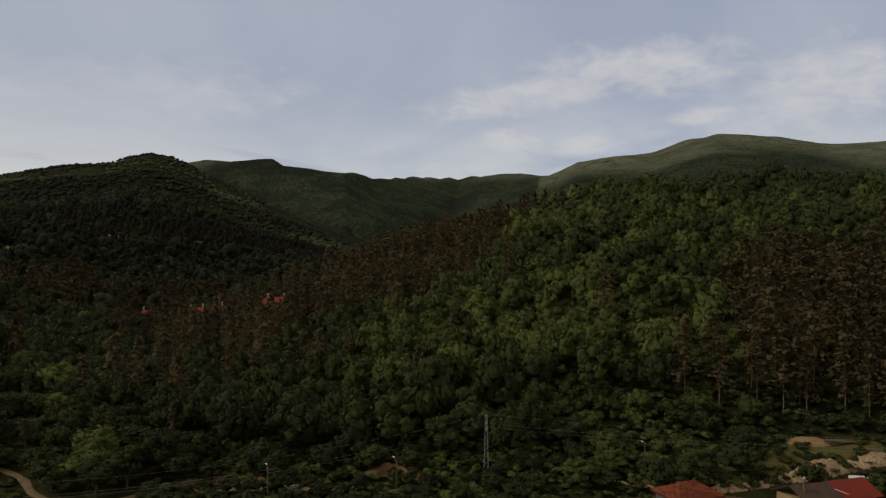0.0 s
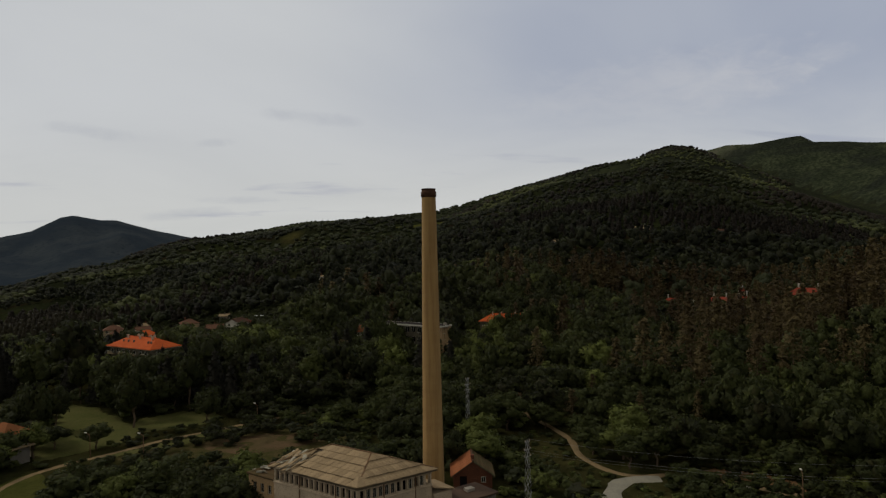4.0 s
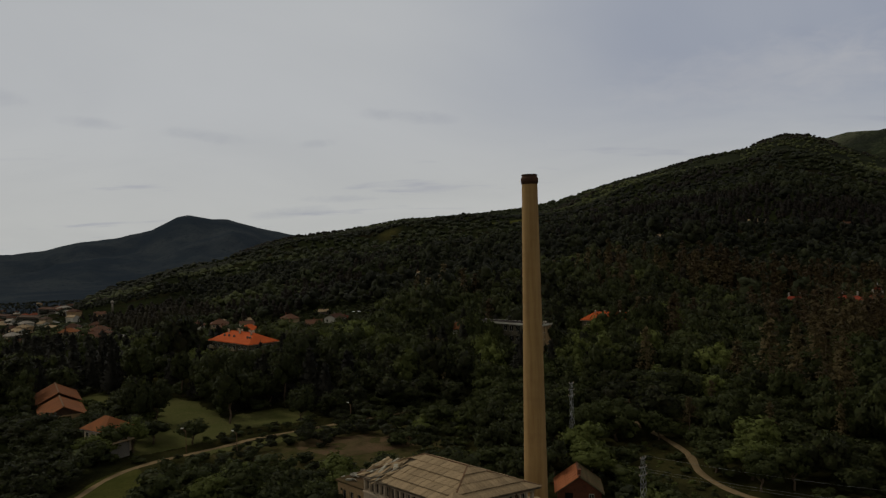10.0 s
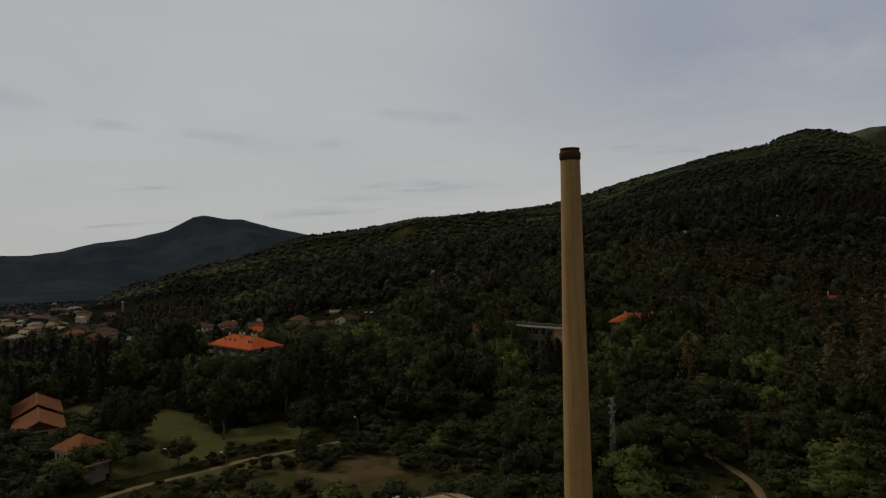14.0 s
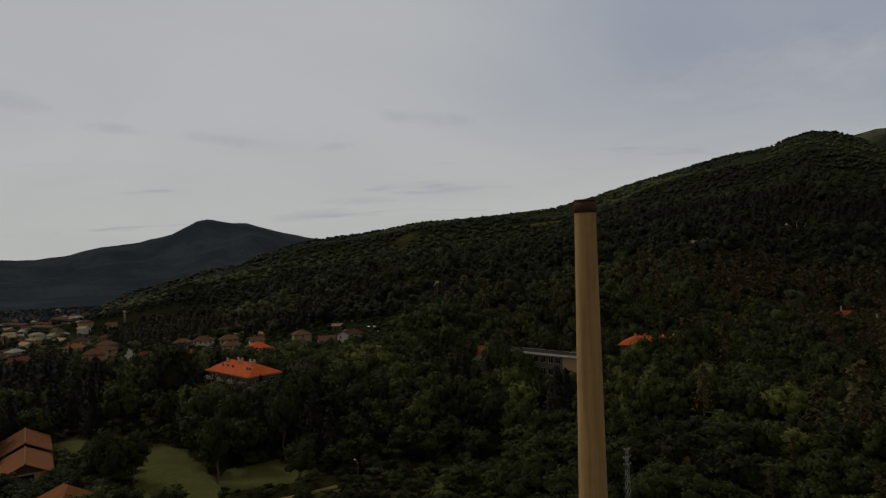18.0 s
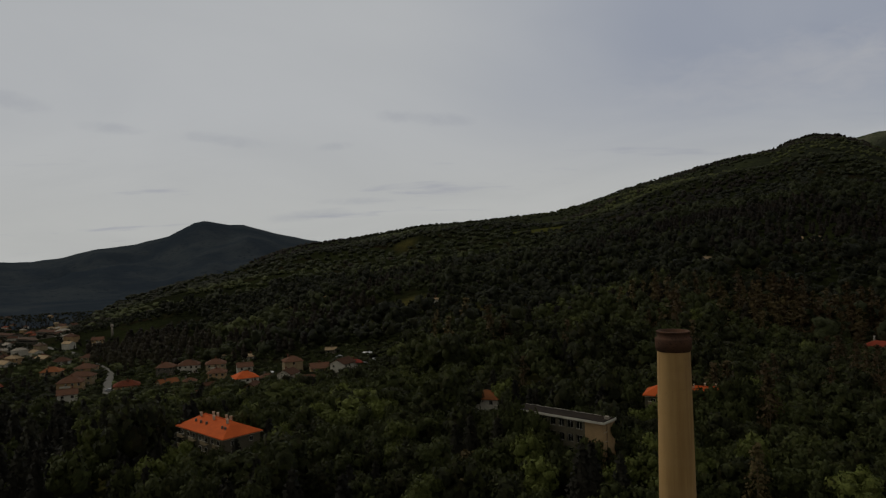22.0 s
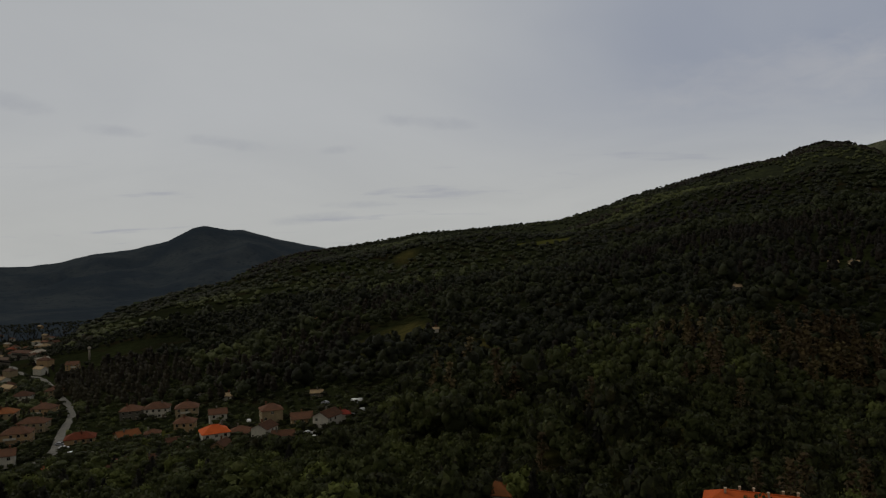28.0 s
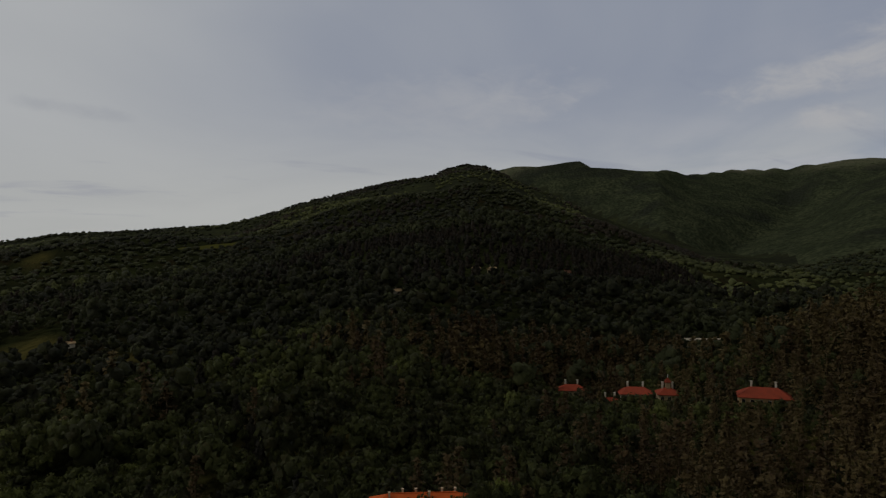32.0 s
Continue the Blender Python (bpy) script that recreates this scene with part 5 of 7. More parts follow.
# ---- sheds and cars under the hill ----
def build_sheds():
    x, y = 86.0, -75.5
    z0 = gz(x, y)
    s = thing("tiled_shed", "low shed with a hipped red tile roof", "shed", pose(x, y, z0, 0, 0, -32))
    part("wall", boxes(((0, 0, 1.6), (7.4, 5.6, 4.2))), M["grey_plaster"], s)
    part("roof", solid(hip_faces(8.6, 6.8, 3.7, 1.7, 2.6), 0.18), M["red_tile"], s)
    rnd = random.Random(3)
    me = bpy.data.meshes.new("tile_row")
    bm = boxes(((0, 0, 0), (1.0, 0.34, 0.07)))
    bm.to_mesh(me)
    bm.free()
    me.materials.append(M["red_tile"])
    for f in hip_faces(8.6, 6.8, 3.7, 1.7, 2.6):
        a, b, t = Vector(f[0]), Vector(f[1]), Vector(f[2])
        ex = (b - a).normalized()
        nrm = (b - a).cross(t - a).normalized()
        ey = nrm.cross(ex)
        hh = (t - a).dot(ey)
        tl = Vector(f[3]) if len(f) == 4 else t
        for r in range(10):
            v = (r + 0.5) / 10
            p, q = a.lerp(tl, v), b.lerp(t, v)
            n = max(1, int((q - p).length / 1.02))
            for k in range(n):
                c = p.lerp(q, (k + 0.5) / n) + nrm * (0.06 + rnd.uniform(0, 0.03))
                m = Matrix((ex, ey, nrm)).transposed().to_4x4()
                shared("roof_tile_course", me, s, Matrix.Translation(c) @ m @ pose(0, 0, 0, 5, 0, rnd.uniform(-1.5, 1.5)))
    part("door", boxes(((0.8, -2.83, 1.1), (1.1, 0.1, 2.1))), M["wood"], s)
    add_window(s, 1.0, 1.0, pose(-2.2, -2.82, 2.0))
    CLEAR.append(("disc", (x, y), 7.0, 1.0, 0.0))

    x, y = 97.0, -93.0
    z0 = gz(x, y)
    s = thing("long_shed", "long shed with a roof half brown felt, half red painted sheet", "shed", pose(x, y, z0, 0, 0, -38))
    part("wall", boxes(((0, 0, 1.7), (13.0, 6.0, 4.4))), M["ochre"], s)
    f = gable_faces(14.0, 7.4, 4.0, 1.7)
    part("felt_roof", solid([[(-7, -3.7, 4.0), (0, -3.7, 4.0), (0, 0, 5.7), (-7, 0, 5.7)], [(0, 3.7, 4.0), (-7, 3.7, 4.0), (-7, 0, 5.7), (0, 0, 5.7)]], 0.14), M["brown_sheet"], s, "brown felt half of the roof")
    part("sheet_roof", solid([[(0.02, -3.7, 4.05), (7, -3.7, 4.05), (7, 0, 5.75), (0.02, 0, 5.75)], [(7, 3.7, 4.05), (0.02, 3.7, 4.05), (0.02, 0, 5.75), (7, 0, 5.75)]], 0.10), M["red_sheet"], s, "red painted sheet half of the roof")
    for k in range(13):
        rb = part("roof_rib", boxes(((0, 0, 0), (0.06, 4.0, 0.08))), M["red_sheet"], s)
        rb.matrix_basis = pose(0.4 + 0.53 * k, -1.85, 4.96, math.degrees(math.atan2(1.7, 3.7)), 0, 0)
    part("barge_board", boxes(((0.0, -1.85, 5.02), (0.16, 4.1, 0.05)), bevel=0.01), M["white"], s).matrix_basis = pose(0, 0, 0)
    fl = part("flue", lathe([(0.16, 0), (0.16, 2.0), (0.22, 2.05), (0.22, 2.25), (0.1, 2.4)], 10, True), M["plaster"], s, "whitewashed flue pipe")
    fl.matrix_basis = pose(-5.6, -1.4, 4.9)
    CLEAR.append(("disc", (x, y), 9.0, 1.0, 0.0))


M["red_tile"] = surface("weathered_red_tile", (0.19, 0.050, 0.024), (0.145, 0.042, 0.022), (0.09, 0.034, 0.021), 1.0, 0.9, 0.25, vary=0.22)
build_sheds()


def car(x, y, turn, paint, label, van=False):
    z0 = gz(x, y) + 0.05
    c = thing("car", label, "car", pose(x, y, z0, 0, 0, turn), "parked cars")
    L, W = 4.1, 1.65
    bm = bmesh.new()
    prof = [(-2.05, 0.35), (2.05, 0.35), (2.05, 0.80), (1.25, 0.92), (0.65, 1.42), (-0.95, 1.45), (-1.55, 0.98), (-2.05, 0.92)]
    if van:
        prof = [(-2.05, 0.35), (2.05, 0.35), (2.05, 0.85), (1.5, 1.0), (1.05, 1.75), (-2.0, 1.8), (-2.05, 0.9)]
    lo = [bm.verts.new((px_, -W / 2, pz)) for px_, pz in prof]
    hi = [bm.verts.new((px_, W / 2, pz)) for px_, pz in prof]
    n = len(prof)
    bm.faces.new(lo)
    bm.faces.new(hi[::-1])
    for k in range(n):
        bm.faces.new((lo[k], hi[k], hi[(k + 1) % n], lo[(k + 1) % n]))
    bmesh.ops.recalc_face_normals(bm, faces=bm.faces[:])
    bmesh.ops.bevel(bm, geom=bm.edges[:], offset=0.06, segments=2, affect="EDGES")
    part("body", bm, paint, c)
    for s in (-1, 1):
        part("side_window", boxes(((-0.15, s * (W / 2 + 0.004), 1.18), (1.3, 0.02, 0.34))), M["glass"], c)
        part("headlight", boxes(((2.04, s * 0.6, 0.68), (0.05, 0.3, 0.16))), M["white"], c)
    ws = part("windscreen", boxes(((0, 0, 0), (0.03, 1.35, 0.62))), M["glass"], c)
    ws.matrix_basis = pose(0.96 if not van else 1.3, 0, 1.18 if not van else 1.4, 0, -50 if not van else -30, 0)
    for px_ in (-1.3, 1.3):
        for s in (-1, 1):
            t = part("wheel", lathe([(0.14, -0.09), (0.30, -0.09), (0.31, 0), (0.30, 0.09), (0.14, 0.09)], 16, True), M["rubber"], c)
            t.matrix_basis = pose(px_, s * 0.74, 0.31, 90, 0, 0)
            part("rim", lathe([(0.15, -0.1), (0.15, 0.1)], 10, True), M["steel"], t)
    CLEAR.append(("disc", (x, y), 2.6, 1.0, 0.0))


car(113.2, -96.6, -60, M["white_paint"], "small white van parked in the dusty yard", True)
car(112.6, -99.8, -55, M["green_paint"], "dark green car parked in the yard")
car(110.6, -94.4, -60, M["red_paint"], "dark red car parked beside the shed")
for k, (cx, cy, t, p) in enumerate(((-150, 268, 60, "white_paint"), (-152, 263, 60, "white_paint"), (-86, 303, 10, "white_paint"), (-141, 259, 40, "red_paint"), (-56, 283, -30, "white_paint"), (-50, 268, 20, "green_paint"), (-112, 294, 12, "white_paint"))):
    car(cx, cy, t, M[p], "car parked beside the village lane")


M["grey_paint"] = Mat("grey_car_paint", 0.35, 0.0, 0.5).color((0.30, 0.31, 0.33)).m
for cx, cy, t, p in ((-171.8, 309.6, 0, "grey_paint"), (-166, 301.2, 37, "white_paint"), (-156.8, 288.7, 74, "white_paint"), (-94, 330.9, 111, "white_paint"), (-57.6, 333.9, 148, "grey_paint"), (-60, 292.3, 5, "white_paint"), (-70.6, 299.5, 42, "white_paint"), (-103.8, 290.1, 79, "white_paint"), (-107.6, 261.9, 116, "grey_paint"), (-124, 397.9, 153, "white_paint")):
    car(cx, cy, t, M[p], "pale car parked among the village houses")


def greenhouse(x, y, turn):
    """A low polythene tunnel on hoops."""
    g = thing("polytunnel", "small white polythene tunnel in a village garden", "greenhouse", pose(x, y, gz(x, y), 0, 0, turn), "garden tunnels")
    bm = bmesh.new()
    n, L, r = 10, 6.0, 1.6
    ends = []
    for u in (-L / 2, L / 2):
        ends.append([bm.verts.new((u, -r * math.cos(math.pi * k / n), r * 1.15 * math.sin(math.pi * k / n))) for k in range(n + 1)])
    for k in range(n):
        bm.faces.new((ends[0][k], ends[1][k], ends[1][k + 1], ends[0][k + 1])).smooth = True
    for e in ends:
        bm.faces.new(e)
    bmesh.ops.recalc_face_normals(bm, faces=bm.faces[:])
    part("cover", bm, M["white_paint"], g)
    for u in (-2.0, 0.0, 2.0):
        hoop = bmesh.new()
        for k in range(n):
            a0, a1 = math.pi * k / n, math.pi * (k + 1) / n
            bar(hoop, (u, -(r + 0.02) * math.cos(a0), (r * 1.15 + 0.02) * math.sin(a0)), (u, -(r + 0.02) * math.cos(a1), (r * 1.15 + 0.02) * math.sin(a1)), 0.06)
        part("hoop", hoop, M["steel"], g)
    CLEAR.append(("disc", (x, y), 4.0, 1.0, 0.0))


for cx, cy, t in ((-41.4, 323.8, 0), (-122.6, 403.6, 20), (-39.4, 307.2, 40)):
    greenhouse(cx, cy, t)


def lumber_stack(x, y, turn):
    z0 = gz(x, y)
    st = thing("board_stack", "stack of grey boards leaning on the slope", "boards", pose(x, y, z0 + 0.3, 0, 0, turn))
    rnd = random.Random(2)
    for k in range(12):
        b = part("board", boxes(((0, 0, 0), (5.0 + rnd.uniform(-0.6, 0.6), 0.3, 0.08))), M["wood"], st)
        b.matrix_basis = pose(rnd.uniform(-0.3, 0.3), (k % 4) * 0.42 - 0.6, 0.12 * (k // 4) + 0.1, rnd.uniform(-2, 2), rnd.uniform(-3, 3), rnd.uniform(-4, 4))
    CLEAR.append(("disc", (x, y), 3.4, 1.0, 0.0))


lumber_stack(125.2, -92.0, -55)


def rubble_heap(x, y, n, spread, seed, label):
    z0 = gz(x, y)
    hp = thing("rubble_heap", label, "rubble", pose(x, y, z0))
    rnd = random.Random(seed)
    meshes = []
    for k in range(5):
        me = bpy.data.meshes.new("rubble_block")
        bm = boxes(((0, 0, 0), (rnd.uniform(0.5, 1.3), rnd.uniform(0.4, 0.8), rnd.uniform(0.15, 0.4))), bevel=0.05)
        bm.to_mesh(me)
        bm.free()
        me.materials.append(M["rubble"])
        meshes.append(me)
    for k in range(n):
        a, r = rnd.uniform(0, 6.28), spread * rnd.random() ** 0.7
        shared("rubble_block", meshes[k % 5], hp, pose(r * math.cos(a), r * math.sin(a), 0.15 + 0.8 * max(0, 1 - r / spread) * rnd.random(), rnd.uniform(-25, 25), rnd.uniform(-25, 25), rnd.uniform(0, 180)))
    CLEAR.append(("disc", (x, y), spread * 0.9, 1.0, 0.0))


rubble_heap(-26.0, 18.5, 46, 3.4, 1, "heap of pale broken boards and rubble")
rubble_heap(-46.0, 30.0, 14, 2.2, 2, "scatter of pale rubble in the grass")
rubble_heap(21.0, 98.0, 22, 3.0, 3, "scatter of rubble below the concrete building")


def low_wall(a, b, label):
    a, b = Vector(a), Vector(b)
    d = b - a
    w = thing("roadside_wall", label, "wall", pose(a.x, a.y, gz(a.x, a.y), 0, 0, math.degrees(math.atan2(d.y, d.x))), "roadside walls")
    n = max(2, round(d.length / 1.3))
    for k in range(n):
        p = a + d * (k + 0.5) / n
        s = part("wall_block", boxes(((0, 0, 0), (d.length / n - 0.05, 0.35, 1.0)), bevel=0.03), M["white"], w)
        s.matrix_basis = pose((k + 0.5) * d.length / n, 0, gz(p.x, p.y) - gz(a.x, a.y) + 0.25)


for pa, pb in (((46.6, -2.9), (48.0, -5.3)), ((49.1, -6.0), (51.8, -8.1)), ((58.0, -14.1), (60.8, -16.8))):
    low_wall(pa, pb, "low whitewashed wall along the gravel road")


# ---- barns ----
def build_barns():
    x, y = -104.0, 82.0
    z0 = gz(x, y) - 0.2
    turn = math.degrees(math.atan2(66 - 101, -97 + 116))
    b = thing("barn", "long barn with a stepped orange clay tile roof", "barn", pose(x, y, z0, 0, 0, turn))
    part("wall", boxes(((0, 0, 1.4), (30.0, 8.8, 3.8))), M["ochre"], b)
    for s in (-1, 1):
        bm = bmesh.new()
        v = [[bm.verts.new((s * (14.9 + u), p, q)) for p, q in ((-4.4, 3.3), (4.4, 3.3), (0, 5.4))] for u in (0, 0.1)]
        bm.faces.new(v[0])
        bm.faces.new(v[1])
        for i in range(3):
            bm.faces.new((v[0][i], v[0][(i + 1) % 3], v[1][(i + 1) % 3], v[1][i]))
        bmesh.ops.recalc_face_normals(bm, faces=bm.faces[:])
        part("gable", bm, M["brown_sheet"], b, "dark boarded gable end")
    part("upper_roof", solid(gable_faces(15.8, 10.4, 3.55, 2.6), 0.18), M["barn_tile"], b).matrix_basis = pose(-7.8, 0, 0)
    part("lower_roof", solid(gable_faces(15.6, 10.2, 2.95, 2.5), 0.18), M["barn_tile"], b).matrix_basis = pose(8.0, 0, 0)
    part("ridge_cap", boxes(((-7.8, 0, 6.2), (15.8, 0.35, 0.14)), ((8.0, 0, 5.5), (15.6, 0.35, 0.14)), bevel=0.04), M["ridge"], b)
    for k in range(5):
        add_window(b, 1.2, 1.0, pose(-12 + 6 * k, -4.42, 2.0))
    # barn opening's darkness painted as a black panel
    part("door", boxes(((15.03, 0, 1.5), (0.1, 3.0, 2.9))), M["void"], b)
    CLEAR.append(("disc", (x, y), 19, 0.36, turn))
    x, y = -78.6, 48.0
    z0 = gz(x, y) - 0.2
    c = thing("cottage", "small white cottage with a hipped clay tile roof", "cottage", pose(x, y, z0, 0, 0, -35), "")
    part("wall", boxes(((0, 0, 2.6), (6.6, 6.0, 6.0))), M["plaster"], c)
    part("roof", solid(hip_faces(7.8, 7.2, 5.4, 2.2, 1.6), 0.18), M["barn_tile"], c)
    part("gutter", boxes(((0, -3.55, 5.25), (7.8, 0.14, 0.12)), ((0, 3.55, 5.25), (7.8, 0.14, 0.12))), M["steel"], c)
    for k in range(3):
        for zz in (1.6, 4.1):
            add_window(c, 1.0, 1.2, pose(-2.2 + 2.2 * k, -3.03, zz))
            add_window(c, 1.0, 1.2, pose(3.33, -2.0 + 2.0 * k, zz, 0, 0, 90))
    part("lean_to", boxes(((4.8, -1.5, 1.6), (3.0, 4.0, 4.6))), M["grey_plaster"], c)
    part("lean_to_roof", solid([[(4.1, -4.1, 4.3), (7.5, -4.1, 3.7), (7.5, 1.0, 3.7), (4.1, 1.0, 4.3)]], 0.1), M["sheet"], c)
    for k in range(9):
        s = part("roof_litter", boxes(((0, 0, 0), (1.1, 0.6, 0.1))), M["rubble"], c)
        s.matrix_basis = pose(4.4 + 0.33 * k, -3.0 + (k * 1.7 % 3.2), 4.35 - 0.05 * k, 8, -6, 40 * k)
    CLEAR.append(("disc", (x, y), 6.5, 1.0, 0.0))


M["barn_tile"] = surface("brown_clay_tile", (0.22, 0.080, 0.029), (0.170, 0.068, 0.027), (0.11, 0.050, 0.024), 0.9, 0.9, 0.25, vary=0.16)
build_barns()


# ---- apartment blocks, concrete building ----
def apartment_block(ax, ay, turn, L, W, eave, label, pots):
    """ax, ay: middle of the block; eave: world height of its eaves."""
    z0 = gz(ax, ay) - 0.3
    h = eave - z0
    b = thing("apartment_block", label, "apartment block", pose(ax, ay, z0, 0, 0, turn), "orange-roofed blocks")
    part("wall", boxes(((0, 0, h / 2 - 0.5), (L - 1.2, W - 1.2, h + 1.0))), M["block_wall"], b)
    rise = W * 0.235
    part("roof", solid(hip_faces(L, W, h, rise, L - W * 0.86), 0.22), M["orange"], b)
    r = (L - W * 0.86) / 2
    part("ridge_cap", boxes(((0, 0, h + rise + 0.04), (2 * r, 0.34, 0.16)), bevel=0.05), M["orange"], b)
    part("eaves_board", boxes(((0, -W / 2 + 0.1, h - 0.22), (L - 0.1, 0.12, 0.26)), ((0, W / 2 - 0.1, h - 0.22), (L - 0.1, 0.12, 0.26)), ((-L / 2 + 0.1, 0, h - 0.22), (0.12, W - 0.4, 0.26)), ((L / 2 - 0.1, 0, h - 0.22), (0.12, W - 0.4, 0.26))), M["plaster"], b)
    rnd = random.Random(int(ax))
    for k in range(pots):
        s = part("flue", boxes(((0, 0, 0), (0.45, 0.55, 1.1)), ((0, 0, 0.58), (0.58, 0.68, 0.1))), M["plaster"], b)
        u = -r * 0.95 + 2 * r * 0.95 * k / (pots - 1)
        s.matrix_basis = pose(u, (1 if k % 3 else -1) * W * 0.10, h + rise + 0.05)
    for k in range(max(3, pots - 2)):
        s = part("roof_vent", boxes(((0, 0, 0), (0.45, 0.45, 0.9))), M["grey_plaster"], b)
        s.matrix_basis = pose(rnd.uniform(-0.36, 0.36) * L, -W * 0.25, h + rise * 0.5 + 0.25)
    storeys = int(h / 2.75)
    n = int((L - 2) / 3.2)
    for s in range(storeys):
        zz = h - 1.55 - 2.75 * s
        for k in range(n):
            u = -L / 2 + 1.4 + (L - 2.8) * (k + 0.5) / n
            for side in (-1, 1):
                add_window(b, 1.4, 1.4, pose(u, side * (W / 2 - 0.58), zz))
            if k % 2 == 0:
                bal = part("balcony", boxes(((0, -0.55, -1.05), (2.6, 1.1, 0.14)), ((0, -1.06, -0.55), (2.6, 0.06, 0.9))), M["cream"], b)
                bal.matrix_basis = pose(u, -W / 2 + 0.6, zz)
                part("rail", boxes(((0, -1.06, -0.05), (2.66, 0.09, 0.07)), ((-1.3, -0.55, -0.05), (0.06, 1.0, 0.06)), ((1.3, -0.55, -0.05), (0.06, 1.0, 0.06))), M["white"], bal)
        for side in (-1, 1):
            for v in (-W * 0.22, W * 0.22):
                add_window(b, 1.2, 1.3, pose(side * (L / 2 - 0.58), v, zz, 0, 0, 90))
    CLEAR.append(("disc", (ax, ay), L * 0.53, W / L * 1.0, turn))


apartment_block(-70.7, 140.5, -45.0, 24.5, 12.0, 4.7, "four-storey apartment block with a bright orange hipped roof", 7)
apartment_block(61.5, 146.0, -27.6, 24.5, 10.5, 7.4, "apartment block with a bright orange hipped roof among trees", 6)


def build_concrete():
    p, q = Vector((7.0, 123.0)), Vector((24.5, 105.5))
    d = q - p
    turn = math.degrees(math.atan2(d.y, d.x))
    n = Vector((-d.y, d.x)).normalized()
    c = (p + q) / 2 + n * 2.8
    z0 = gz(c.x, c.y) - 0.3
    h = 10.9 - z0
    L, W = d.length, 4.6
    b = thing("concrete_building", "derelict flat-roofed concrete building with a pale fascia", "building", pose(c.x, c.y, z0, 0, 0, turn))
    part("roof", boxes(((0, 0, h - 0.1), (L + 1.0, W + 1.2, 0.22))), M["bitumen"], b)
    part("fascia", boxes(((0, -W / 2 - 0.62, h - 0.22), (L + 1.04, 0.12, 0.52)), ((L / 2 + 0.54, 0, h - 0.22), (0.12, W + 1.2, 0.52)), ((0, W / 2 + 0.62, h - 0.22), (L + 1.04, 0.12, 0.52))), M["white"], b, "pale concrete roof edge")
    part("wall", boxes(((L / 2 - 2.4, -W / 2 + 0.2, h / 2 - 0.3), (4.8, 0.35, h - 0.5)), ((0, W / 2 - 0.2, h / 2 - 0.3), (L, 0.35, h - 0.5)), ((-L / 2 + 0.2, 0, h / 2 - 0.3), (0.35, W - 0.8, h - 0.5)),
                       ((L / 2 - 0.2, -W / 2 + 1.0, h / 2 - 0.3), (0.35, 1.3, h - 0.5)), ((L / 2 - 0.2, 1.4, h / 2 - 0.3), (0.35, 3.6, h - 0.5)), ((L / 2 - 0.2, -1.2, 1.2), (0.35, 1.8, 2.4))), M["ochre"], b)
    for k in range(3):
        add_window(b, 1.7, 2.0, pose(L / 2 - 0.1, -1.15, h - 1.6 - 2.1 * k, 0, 0, 90))
    bm = bmesh.new()
    # wall bands between four rows of openings, counted down from the roof edge
    tops = [h - 0.1] + [h - 2.7 - 3.2 * s for s in range(4)]
    ends = [h - 0.8 - 3.2 * s for s in range(4)] + [-0.5]
    for z1_, z0_ in zip(tops, ends):
        if z1_ > z0_:
            box(bm, (-2.4, -W / 2 + 0.2, (z0_ + z1_) / 2), (L - 5.0, 0.35, z1_ - z0_))
    # darker render on front wall and piers paints the shade under the roof
    part("front_wall", bm, M["block_wall"], b)
    for k in range(9):
        u = -L / 2 + 0.3 + (L - 5.4) * k / 8
        part("pier", boxes(((u, -W / 2 + 0.18, h / 2 - 0.3), (0.7, 0.4, h - 0.5))), M["block_wall"], b)
    for s in range(4):
        for k in range(8):
            u = -L / 2 + 0.3 + (L - 5.4) * (k + 0.5) / 8
            if h - 1.75 - 3.2 * s > 0.5:
                add_window(b, 1.5, 1.8, pose(u, -W / 2 + 0.3, h - 1.75 - 3.2 * s))
    part("canopy", boxes(((L / 2 + 3.0, 1.0, 3.6), (5.0, 5.0, 0.25))), M["brown_sheet"], b)
    part("canopy_post", boxes(((L / 2 + 5.2, -1.2, 1.6), (0.25, 0.25, 3.9)), ((L / 2 + 5.2, 3.2, 1.6), (0.25, 0.25, 3.9))), M["concrete"], b)
    part("parapet_box", boxes(((L / 2 - 0.6, 0.6, h + 0.35), (1.0, 0.8, 0.7)), bevel=0.03), M["concrete"], b)
    CLEAR.append(("disc", (c.x, c.y), L * 0.53, 0.32, turn))


build_concrete()
house(6.6, 177.0, -20, 8.4, 7.8, 3, "hip", "white", "barn_tile", "tall white house with a brown tile roof among tall trees", group="valley houses")


